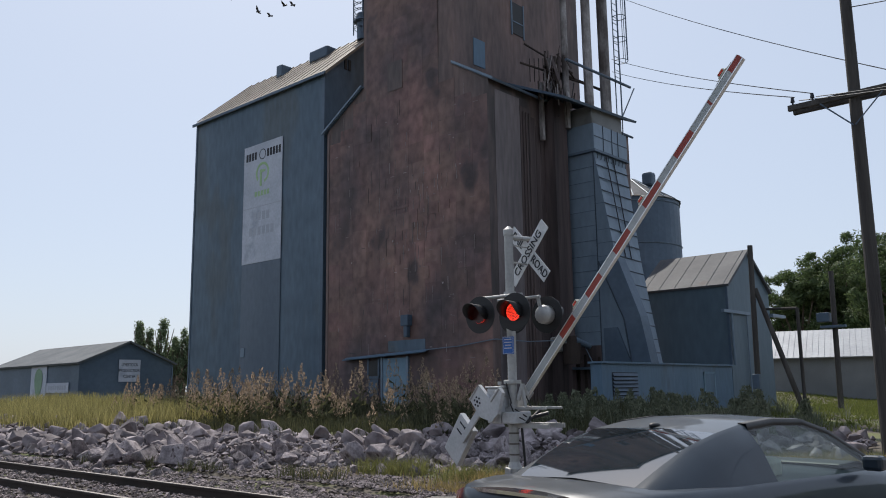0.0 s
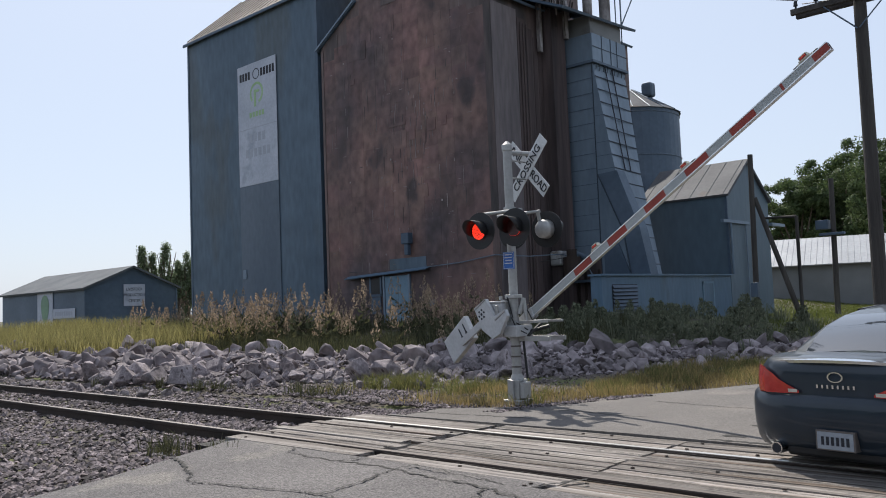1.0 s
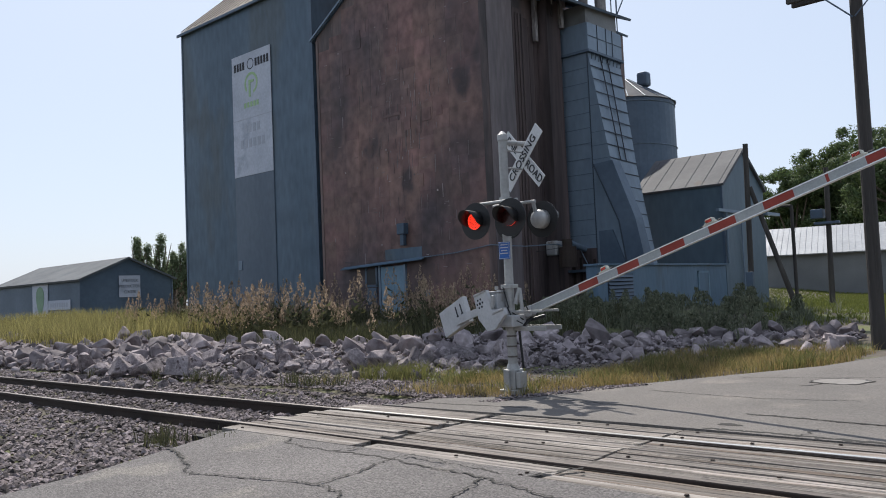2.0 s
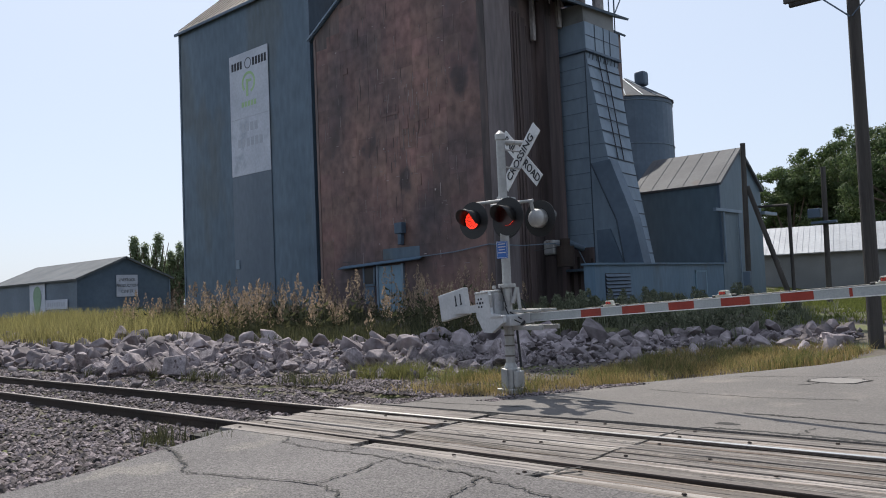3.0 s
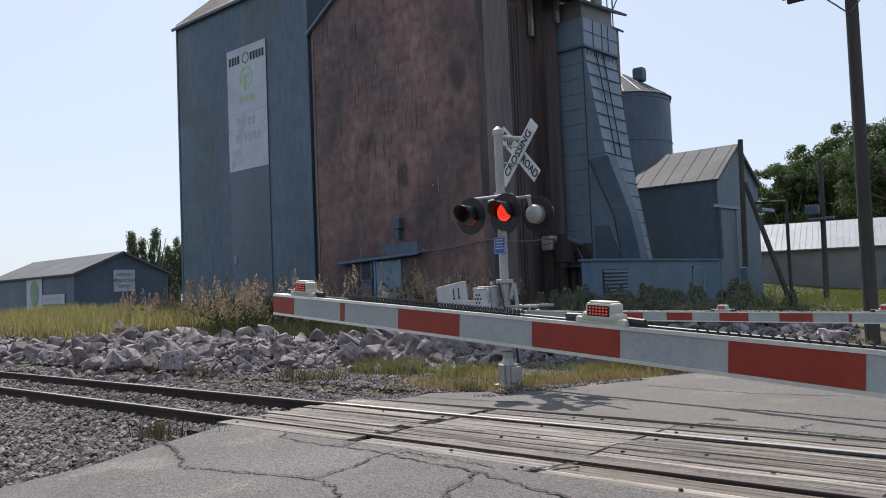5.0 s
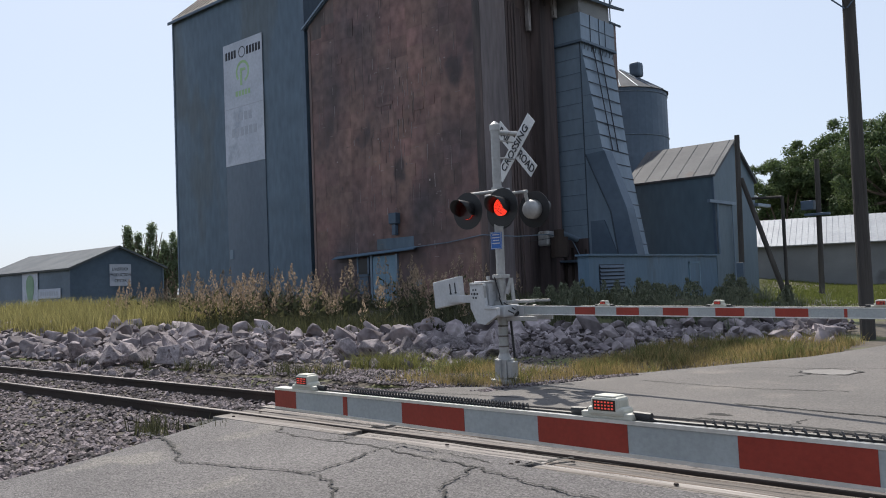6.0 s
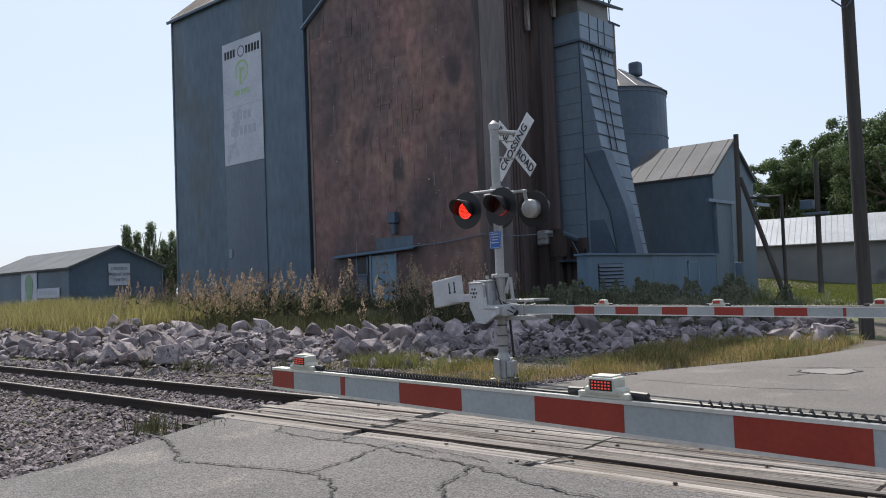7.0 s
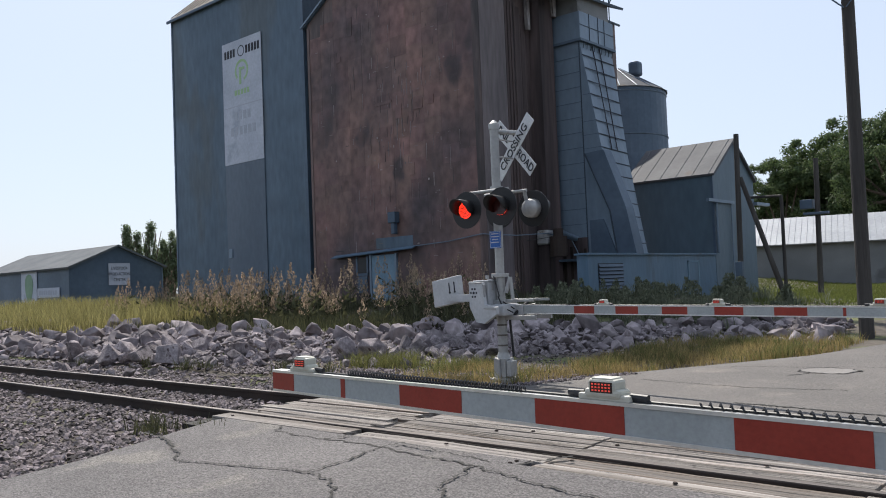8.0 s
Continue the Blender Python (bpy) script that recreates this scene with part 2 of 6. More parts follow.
    "lamp_cream": mat("lamp_cream", (0.46, 0.45, 0.38), (0.54, 0.53, 0.46), 0.5, fine=30, bump=0.03),
    "blue_sign": mat("blue_sign", (0.03, 0.12, 0.42), (0.04, 0.15, 0.47), 0.4, fine=30, bump=0.02),
    "bird": mat("bird", (0.05, 0.05, 0.055), rough=0.8),
    "wire": mat("wire", (0.05, 0.05, 0.055), rough=0.6),
    "concrete": mat("concrete", (0.18, 0.17, 0.16), (0.25, 0.236, 0.222), 0.9, fine=25, bump=0.3),
}


# ---- builders ----
def empty(name, at=(0, 0, 0), **tags):
    ob = new(name)
    ob.location = at
    ob.empty_display_size = 0.2
    return tagged(ob, **tags)


def finish(name, bm, material, parent=None, smooth=False, label=""):
    me = bpy.data.meshes.new(name)
    bmesh.ops.recalc_face_normals(bm, faces=bm.faces)
    for f in bm.faces:
        f.smooth = smooth
    bm.to_mesh(me)
    bm.free()
    me.materials.append(M[material] if isinstance(material, str) else material)
    ob = new(name, me)
    if parent:
        ob.parent = parent
    return tagged(ob, label=label) if label else ob


part = finish


def raw(name, verts, faces, material, parent=None, smooth=False, label=""):
    me = bpy.data.meshes.new(name)
    me.from_pydata([tuple(v) for v in verts], [], [tuple(f) for f in faces])
    me.update()
    if smooth:
        me.polygons.foreach_set("use_smooth", [True] * len(me.polygons))
    me.materials.append(M[material] if isinstance(material, str) else material)
    ob = new(name, me)
    if parent:
        ob.parent = parent
    return tagged(ob, label=label) if label else ob


def box(bm, lo, hi, m=None, bevel=0.0):
    c = [(a + b) / 2 for a, b in zip(lo, hi)]
    s = [max(1e-4, b - a) for a, b in zip(lo, hi)]
    mm = Matrix.Translation(c) @ Matrix.Diagonal((*s, 1))
    vs = bmesh.ops.create_cube(bm, size=1, matrix=(m @ mm) if m else mm)["verts"]
    if bevel:
        es = {e for v in vs for e in v.link_edges}
        bmesh.ops.bevel(bm, geom=list(es), offset=bevel, segments=2, affect="EDGES", profile=0.5)
    return bm


def boxes(*pairs, bevel=0.0):
    bm = bmesh.new()
    for lo, hi in pairs:
        box(bm, lo, hi, bevel=bevel)
    return bm


def rod(bm, p, q, r, r2=None, seg=10, cap=True):
    p, q = Vector(p), Vector(q)
    d = q - p
    m = Matrix.Translation((p + q) / 2) @ d.to_track_quat("Z", "Y").to_matrix().to_4x4()
    bmesh.ops.create_cone(bm, cap_ends=cap, segments=seg, radius1=r, radius2=r if r2 is None else r2, depth=d.length, matrix=m)
    return bm


def rods(*items, seg=10):
    bm = bmesh.new()
    for it in items:
        rod(bm, *it, seg=seg)
    return bm


def prism(bm, profile, axis, lo, hi):
    """Extrude a 2D outline along axis 'x' or 'y' between lo and hi. Outline is (other horizontal, z)."""
    def at(a, s, z):
        return (s, a, z) if axis == "x" else (a, s, z)
    v0 = [bm.verts.new(at(a, lo, z)) for a, z in profile]
    v1 = [bm.verts.new(at(a, hi, z)) for a, z in profile]
    k = len(profile)
    bm.faces.new(v0)
    bm.faces.new(v1)
    for i in range(k):
        bm.faces.new((v0[i], v0[(i + 1) % k], v1[(i + 1) % k], v1[i]))
    return bm


def slab(bm, pts, thick):
    """A flat polygon given by its corners, thickened downwards along its normal."""
    pts = [Vector(p) for p in pts]
    nrm = (pts[1] - pts[0]).cross(pts[2] - pts[0]).normalized() * thick
    a = [bm.verts.new(p) for p in pts]
    b = [bm.verts.new(p - nrm) for p in pts]
    k = len(pts)
    bm.faces.new(a)
    bm.faces.new(b[::-1])
    for i in range(k):
        bm.faces.new((a[i], a[(i + 1) % k], b[(i + 1) % k], b[i]))
    return bm


def words(name, body, size, m, material, parent, squeeze=1.0, align="CENTER"):
    """Flat lettering in the built-in font, as a thin mesh."""
    cu = bpy.data.curves.new(name, "FONT")
    cu.body, cu.size, cu.extrude, cu.align_x, cu.align_y = body, size, 0.004, align, "CENTER"
    tmp = bpy.data.objects.new(name, cu)
    scene.collection.objects.link(tmp)
    dg = bpy.context.evaluated_depsgraph_get()
    me = bpy.data.meshes.new_from_object(tmp.evaluated_get(dg))
    bpy.data.objects.remove(tmp)
    me.transform(m @ Matrix.Diagonal((squeeze, 1, 1, 1)))
    me.materials.clear()
    me.materials.append(M[material])
    ob = new(name, me)
    ob.parent = parent
    return ob


FRONT = pose(0, 0, 0, 90, 0, 0)     # lettering that faces -y
SIDE = pose(0, 0, 0, 90, 0, 90)     # lettering that faces +x


# ---- the lie of the land ----
def smooth_step(a, b, v):
    k = min(1, max(0, (v - a) / (b - a)))
    return k * k * (3 - 2 * k)


def road_edge(y):
    """Left edge of the road, as x."""
    if y < 9:
        return -8.1 - 0.6 * smooth_step(4.5, 5.5, y)
    return -7.6 + 4.1 * smooth_step(8.6, 16.8, y)


def bank_foot(x):
    """y at which the stone bank begins, along the track."""
    return 9.5 + 2.6 * smooth_step(-17, -13, x) + 4.7 * smooth_step(-11.5, -6.3, x)


def road_height(y):
    return 0.5 * smooth_step(9, 26, y) - (0.18 * (1 - smooth_step(0.5, 5.3, y)) if y < 5.4 else 0)


def land(x, y):
    foot = bank_foot(x)
    low = -0.14 if x < road_edge(y) + 0.1 and y < 9.4 else -0.05
    if y > 9.4:
        low = -0.06 + 0.02 * (y - 9.4)
        low = min(low, 0.12)
    z = low + (0.33 - low) * smooth_step(foot + 0.2, foot + 3.2, y)
    z += 0.47 * smooth_step(foot + 3.0, 24, y) * (1 - 0.5 * smooth_step(-11, -6, x))
    east = smooth_step(-24, -15, x)
    z += 0.35 * smooth_step(30, 60, y - 0.5 * x) * (1 - east)
    z -= 0.50 * smooth_step(22, 44, y) * east
    k = smooth_step(road_edge(y) - 1.6, road_edge(y) + 0.1, x)
    z = z * (1 - k) + (road_height(y) - 0.06) * k
    if abs(y - 6.9) < 2.2:
        z = min(z, -0.16)
    return z + 0.03 * noise.noise((x * 0.6, y * 0.6, 0)) * (1 if y > 9 else 0.4)


def make_ground():
    xs = np.concatenate([np.linspace(-2600, -120, 14), np.linspace(-110, -32, 28), np.arange(-31, 8.01, 0.5), np.linspace(12, 110, 18), np.linspace(140, 2600, 12)])
    ys = np.concatenate([np.linspace(-2600, -60, 10), np.linspace(-50, 0, 12), np.arange(0.5, 27.01, 0.4), np.linspace(29, 110, 34), np.linspace(140, 2600, 12)])
    verts = [(x, y, land(x, y)) for y in ys for x in xs]
    k = len(xs)
    faces = [(j * k + i, j * k + i + 1, (j + 1) * k + i + 1, (j + 1) * k + i) for j in range(len(ys) - 1) for i in range(k - 1)]
    ob = raw("ground", verts, faces, "soil", smooth=True)
    tagged(ob, "dry brown earth with patches of weeds", "ground", kind="structure")


def make_road():
    """Two sheets of worn asphalt, one on each side of the track, with a real edge."""
    def sheet(name, y0, y1, label):
        n = 26
        rows = [y0 + (y1 - y0) * (i / n) ** (2 if y0 > 0 else 1) for i in range(n + 1)]
        rows = [rows[0]] + rows + [rows[-1]]
        bm = bmesh.new()
        prev = None
        for k, y in enumerate(rows):
            wob = 0.10 * noise.noise((y * 1.7, 3.1, 0))
            xe = road_edge(y) + wob
            z = road_height(y) - (0.12 if k in (0, len(rows) - 1) else 0.0)
            row = [bm.verts.new((xe - 0.25, y, z - 0.14)), bm.verts.new((xe, y, z)),
                   bm.verts.new((xe + 4.0, y, z + 0.03)), bm.verts.new((xe + 9.0, y, z)), bm.verts.new((16.0, y, z)), bm.verts.new((16.3, y, z - 0.2))]
            if prev:
                for i in range(5):
                    bm.faces.new((prev[i], prev[i + 1], row[i + 1], row[i]))
            prev = row
        ob = finish(name, bm, "asphalt" if y1 < 10 else "asphalt_far", smooth=False)
        tagged(ob, label, "road", kind="structure")
        return ob
    sheet("road", -40.0, 5.49, "grey worn asphalt road with cracks")
    sheet("road", 8.218, 120.0, "grey worn asphalt road beyond the track")
    strip = finish("road", boxes(((-8.75, 5.47, -0.15), (-4.18, 5.775, 0.0))), "asphalt")
    tagged(strip, "strip of worn asphalt against the crossing timbers", "road", kind="structure")


def rail_profile():
    return [(-0.070, -0.175), (0.070, -0.175), (0.070, -0.163), (0.012, -0.145), (0.012, -0.045), (0.036, -0.034),
            (0.036, -0.006), (0.030, 0.0), (-0.030, 0.0), (-0.036, -0.006), (-0.036, -0.034), (-0.012, -0.045), (-0.012, -0.145), (-0.070, -0.163)]


def make_track():
    for y in (6.12, 7.58):
        bm = bmesh.new()
        prism(bm, [(a + y, z + 0.010) for a, z in rail_profile()], "x", -300, 60)
        rail = finish("rail", bm, "rust")
        tagged(rail, "rusty steel rail on timber sleepers", "rail", "rails of the track")
        top = boxes(((-300, y - 0.033, 0.0095), (60, y + 0.033, 0.0185)))
        part("running_surface", top, "dull_steel", rail, label="steel running surface coloured dull where no glint falls")
        # glint of the far rail put in as a brighter steel band
        if y > 7:
            shine = boxes(((-8.9, y - 0.027, 0.0185), (4.0, y + 0.027, 0.0225)))
            part("polished_band", shine, "steel", rail, label="brighter steel band standing in for the glint across the crossing")
    # sleepers left of the crossing
    sleeper = None
    for i in range(44):
        x = -9.6 - i * 0.54
        bm = boxes(((-0.11, -1.3, -0.34), (0.11, 1.3, -0.165)), bevel=0.01) if sleeper is None else None
        if sleeper is None:
            sleeper = finish("sleeper", bm, "pole_wood")
            tagged(sleeper, "dark weathered timber sleeper in ballast", "sleeper", "sleepers of the track")
            sleeper.matrix_basis = pose(x, 6.85, 0)
        else:
            copy_thing(sleeper, pose(x, 6.85 + random.uniform(-0.04, 0.04), random.uniform(-0.02, 0.0), 0, 0, random.uniform(-1, 1)))


def gable_house(name, label, x0, x1, y0, y1, z0, eave, ridge, wall, roof, over=0.25, ridge_along="x", thick=0.12, category="building"):
    """A gabled building: walls as one closed shell with thickness, two roof slopes with eaves."""
    h = empty(name, (0, 0, 0), label=label, category=category)
    bm = bmesh.new()
    if ridge_along == "x":
        ym = (y0 + y1) / 2
        prism(bm, [(y0, z0), (y1, z0), (y1, eave), (ym, ridge), (y0, eave)], "x", x0, x1)
    part("wall", bm, wall, h)
    ym = (y0 + y1) / 2
    s = (ridge - eave) / (ym - y0)
    for sgn, ye in ((-1, y0 - over), (1, y1 + over)):
        ze = eave - s * over
        bm = bmesh.new()
        pts = [(x0 - over, ye, ze + 0.05), (x1 + over, ye, ze + 0.05), (x1 + over, ym, ridge + 0.05), (x0 - over, ym, ridge + 0.05)]
        slab(bm, pts if sgn < 0 else pts[::-1], thick)
        part("roof", bm, roof, h)
    return h


# ---- the grain elevator ----
def make_wing():
    """Tall blue-grey annex with a gabled tin roof and a faded sign."""
    x0, x1, y0, y1 = -40.1, -28.9, 23.75, 30.6
    w = gable_house("elevator_annex", "tall blue-grey sheet metal elevator annex with tan gabled roof", x0, x1, y0, y1, 0.6, 16.5, 19.6, "tin_grey", "roof_tin", over=0.18)
    ym = (y0 + y1) / 2
    # standing seams on the sunny slope
    for i in range(17):
        x = x0 + 0.2 + i * (x1 - x0 - 0.4) / 16
        bm = rods(((x, y0 - 0.15, 16.52), (x, ym, 19.68), 0.022), seg=6)
        part("seam", bm, "roof_tin", w)
    part("corner_trim", boxes(((x0 - 0.03, y0 - 0.03, 0.6), (x0 + 0.1, y0 - 0.004, 16.45))), "galv_dark", w)
    part("corner_trim", boxes(((x1 - 0.16, y0 - 0.03, 0.6), (x1 + 0.02, y0 - 0.004, 16.45))), "galv_dark", w)
    part("fascia", boxes(((x0 - 0.2, y0 - 0.2, 16.28), (x1 + 0.2, y0 - 0.14, 16.42))), "galv_dark", w)
    # gable windows
    for yy in (24.95, 25.2):
        part("window", boxes(((x1 - 0.02, yy, 16.95), (x1 + 0.04, yy + 0.16, 17.5))), "black", w)
    # roof vents and hatch
    part("hatch", boxes(((-36.3, 26.3, 18.9), (-35.8, 27.0, 19.6)), bevel=0.05), "galv_dark", w)
    part("ridge_vent", boxes(((-33.5, 26.4, 19.0), (-32.0, 27.2, 19.62)), bevel=0.08), "galv_dark", w)
    bm = rods(((-29.7, 26.9, 19.3), (-29.7, 26.9, 20.3), 0.32), ((-29.7, 26.9, 20.3), (-29.7, 26.9, 20.75), 0.5, 0.3), seg=14)
    part("roof_fan", bm, "galv_dark", w)
    # small meter box
    part("meter_box", boxes(((-35.15, 23.66, 3.2), (-34.85, 23.75, 3.65)), bevel=0.01), "galv", w)
    # banner
    s = empty("banner_sign", (-33.67, 23.72, 11.0), label="faded white vertical advertising panel with green emblem on the annex wall", category="sign")
    part("panel", boxes(((-1.62, -0.03, -3.15), (1.62, 0.0, 3.0)), bevel=0.01), "sign_white", s)
    part("faded_panel", boxes(((-1.62, -0.012, -9.9), (1.62, 0.0, -3.15))), "sign_faded", s, label="washed-out lower panel")
    part("seam", boxes(((-1.62, -0.036, -0.32), (1.62, -0.03, -0.28))), "ink_soft", s)
    for x0b, n in ((-1.42, 4), (0.36, 5)):
        bm = bmesh.new()
        for i in range(n):
            box(bm, (x0b + i * 0.24, -0.038, 2.2), (x0b + i * 0.24 + 0.17, -0.03, 2.6))
        part("lettering_bar", bm, "ink", s)
    bm = bmesh.new()
    ring(bm, (-0.02, -0.036, 2.40), 0.28, 0.045, 18)
    part("drop_mark", bm, "ink", s)
    bm = bmesh.new()
    ring(bm, (0.0, -0.037, 1.42), 0.56, 0.13, 26, gap=(0.62, 0.80))
    box(bm, (-0.2, -0.046, 0.75), (-0.04, -0.034, 1.6))
    box(bm, (-0.04, -0.046, 1.45), (0.24, -0.034, 1.58))
    part("emblem", bm, "green_ink", s, label="round green emblem")
    bm = bmesh.new()
    for i in range(5):
        box(bm, (-0.62 + i * 0.26, -0.04, 0.24), (-0.44 + i * 0.26, -0.034, 0.5))
    part("emblem_name", bm, "green_ink", s)
    for z, n in ((-1.0, 4), (-1.75, 6)):
        bm = bmesh.new()
        for i in range(n):
            box(bm, (-n * 0.17 + i * 0.36, -0.036, z), (-n * 0.17 + i * 0.36 + 0.24, -0.03, z + 0.42))
        part("faded_lettering", bm, "ink_soft", s)


def ring(bm, c, r, w, seg, gap=None):
    """A flat ring facing -y, with an optional gap given as a range of turns."""
    pts = []
    for i in range(seg + 1):
        k = i / seg
        a = 2 * math.pi * k
        pts.append((k, [bm.verts.new((c[0] + q * math.cos(a), c[1] + d, c[2] + q * math.sin(a))) for q, d in ((r, 0), (r - w, 0), (r - w, 0.006), (r, 0.006))]))
    for (k0, a), (k1, b) in zip(pts, pts[1:]):
        if gap and gap[0] < (k0 + k1) / 2 < gap[1]:
            continue
        for i in range(4):
            bm.faces.new((a[i], a[(i + 1) % 4], b[(i + 1) % 4], b[i]))


def make_house():
    """The brown elevator house: gabled body, head house on top."""
    e = empty("grain_elevator", (0, 0, 0), label="old grain elevator clad in rusty brown sheet metal", category="grain elevator")
    x0, x1, y0, y1, eave, apex = -28.6, -19.0, 23.75, 34.5, 13.5, 16.4
    xm = (x0 + x1) / 2
    bm = bmesh.new()
    prism(bm, [(x0, 0.6), (x1, 0.6), (x1, eave), (xm, apex), (x0, eave)], "y", y0, y1)
    part("wall", bm, "tin_wall", e)
    s = (apex - eave) / (x1 - xm)
    tx0, tx1, ty1, tz = -26.2, -20.8, 33.2, 24.0
    for sg, xt in ((-1, tx0), (1, tx1)):
        xe = xm + sg * (x1 - xm + 0.3)
        ze = eave - s * 0.3
        zt = apex - s * abs(xt - xm)
        pts = [(xe, y0 - 0.1, ze + 0.06), (xe, y1, ze + 0.06), (xt, y1, zt + 0.06), (xt, y0 - 0.1, zt + 0.06)]
        part("roof", slab(bmesh.new(), pts[::-1] if sg < 0 else pts, 0.1), "galv_dark", e)
        bm = bmesh.new()
        slab(bm, [(xe, y0 - 0.14, ze + 0.08), (xt, y0 - 0.14, zt + 0.08), (xt, y0 - 0.14, zt - 0.02), (xe, y0 - 0.14, ze - 0.02)], 0.04)
        part("bargeboard", bm, "galv", e)
    # head house
    part("head_house", boxes(((tx0, y0 + 0.02, 14.5), (tx1, ty1, tz))), "tin_wall", e)
    part("head_roof", boxes(((tx0 - 0.3, y0 - 0.3, tz), (tx1 + 0.3, ty1 + 0.3, tz + 0.15))), "galv_dark", e)
    # windows and patches on the head house
    part("window", boxes(((tx1 - 0.02, 25.05, 14.9), (tx1 + 0.03, 25.8, 16.1))), "blue_tin", e, label="blue boarded window")
    part("window", boxes(((tx1 - 0.02, 27.8, 17.2), (tx1 + 0.03, 28.6, 18.7))), "black", e, label="dark broken window")
    part("window_frame", boxes(((tx1, 27.72, 17.1), (tx1 + 0.05, 27.8, 18.75)), ((tx1, 28.6, 17.1), (tx1 + 0.05, 28.68, 18.75)), ((tx1, 27.72, 17.75), (tx1 + 0.05, 28.68, 17.8))), "galv", e)
    # clad sheets: columns of pressed tin on the front, each slightly proud
    rnd = random.Random(17)
    cols, w = 11, (x1 - x0) / 11
    sheet_mesh = {}
    for c in range(cols):
        xa = x0 + c * w
        xc = xa + w / 2
        lim = apex - s * (abs(xc - xm) + w / 2) - 0.1
        if tx0 < xa + 0.05 and xa + w < tx1 + 0.05:
            lim = max(lim, tz)
        zb = 0.75 + rnd.choice((0.0, -0.3, -0.5))
        while True:
            h = rnd.choice((0.60, 0.72, 0.72, 0.84))
            if zb + h > lim:
                break
            if h not in sheet_mesh:
                ob = finish("sheet", boxes(((0.0015, -0.008, 0.001), (w - 0.0015, 0.0, h - 0.001))), "tin_brown", e)
                sheet_mesh[h] = ob.data
            else:
                ob = new("sheet", sheet_mesh[h])
                ob.parent = e
            ob.location = (xa, y0 - 0.002 - 0.004 * rnd.random(), zb)
            ob.rotation_euler = (radians(rnd.uniform(-0.12, 0.05)), 0, 0)
            zb += h
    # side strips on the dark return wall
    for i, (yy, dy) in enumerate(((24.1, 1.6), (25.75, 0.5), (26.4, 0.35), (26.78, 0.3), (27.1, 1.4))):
        part("side_sheet", boxes(((x1, yy, 0.8), (x1 + 0.02, yy + dy, 13.1 - 0.3 * i))), "tin_pale" if i == 0 else "tin_soot_shade", e)
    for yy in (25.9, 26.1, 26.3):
        part("downpipe", rods(((x1 + 0.06, yy, 1.0), (x1 + 0.06, yy, 12.6), 0.03), seg=8), "tin_soot_shade", e)
    part("corner_trim", boxes(((x1 - 0.05, y0 - 0.03, 0.7), (x1 + 0.03, y0 + 0.12, eave - 0.2))), "tin_wall", e)
    part("corner_trim", boxes(((x0 - 0.03, y0 - 0.035, 0.7), (x0 + 0.12, y0 + 0.1, eave - 0.2))), "tin_wall", e)
    # entry: lintel, blue door, small window, boarded panels
    part("canopy", slab(bmesh.new(), [(-27.2, 23.45, 2.80), (-22.3, 23.45, 2.98), (-22.3, 23.76, 3.10), (-27.2, 23.76, 2.92)], 0.035), "blue_tin", e, label="thin blue tin canopy")
    part("flashing", boxes(((-24.6, 23.725, 3.05), (-22.5, 23.742, 3.5))), "tin_grey", e)
    d = part("door", boxes(((-24.85, 23.66, 0.8), (-23.5, 23.73, 2.8)), bevel=0.01), "blue_door", e, label="pale blue metal door")
    for xa in (-24.98, -23.5):
        part("door_jamb", boxes(((xa, 23.64, 0.8), (xa + 0.11, 23.735, 2.84))), "galv", e)
    part("window", boxes(((-25.75, 23.69, 2.1), (-25.2, 23.73, 2.72))), "black", e, label="small dark window")
    part("window_frame", boxes(((-25.85, 23.68, 2.02), (-25.75, 23.735, 2.8)), ((-25.2, 23.68, 2.02), (-25.1, 23.735, 2.8)), ((-25.85, 23.68, 1.98), (-25.1, 23.735, 2.08))), "galv_dark", e)
    part("board", boxes(((-25.8, 23.7, 1.25), (-25.2, 23.735, 1.95))), "galv_dark", e)
    part("wall_lamp", boxes(((-23.62, 23.45, 4.05), (-23.2, 23.73, 4.5)), ((-23.5, 23.5, 3.6), (-23.3, 23.7, 4.05)), bevel=0.03), "galv_dark", e)
    part("meter", boxes(((-22.35, 23.6, 1.5), (-22.05, 23.73, 1.75)), bevel=0.02), "galv", e)
    part("board", boxes(((-23.1, 23.715, 1.7), (-22.3, 23.735, 2.2))), "tin_brown", e)
    part("window", boxes(((-24.6, y0 - 0.03, 14.3), (-23.7, y0 - 0.008, 15.6))), "tin_wall", e, label="boarded-up window")
    # sagging service cable along the lower front, past the corner to the casing
    line = [(-22.3, 23.6, 3.05), (-20.6, 23.62, 3.12), (-18.9, 23.65, 3.3), (-18.6, 25.4, 3.25), (-18.4, 27.2, 3.35), (-18.0, 28.3, 3.1), (-17.6, 28.4, 2.2)]
    for p, q in zip(line, line[1:]):
        part("cable", rods((p, q, 0.022), seg=5), "galv", e)
    part("blower", boxes(((-18.95, 27.2, 2.9), (-18.4, 27.7, 3.5)), bevel=0.08), "silver", e)
    # pale dents and patches
    for xx, zz, ww, hh in ((-25.9, 12.3, 0.25, 0.8), (-22.2, 8.5, 0.5, 0.5), (-23.2, 8.3, 0.35, 0.55), (-24.4, 9.0, 1.0, 0.12), (-22.6, 5.9, 0.35, 0.5), (-21.4, 8.6, 0.3, 0.35), (-26.7, 11.3, 0.3, 0.25)):
        part("patch", boxes(((xx, y0 - 0.03, zz), (xx + ww, y0 - 0.008, zz + hh))), "tin_brown", e)
    # scratches where bare tin shows through
    bm = bmesh.new()
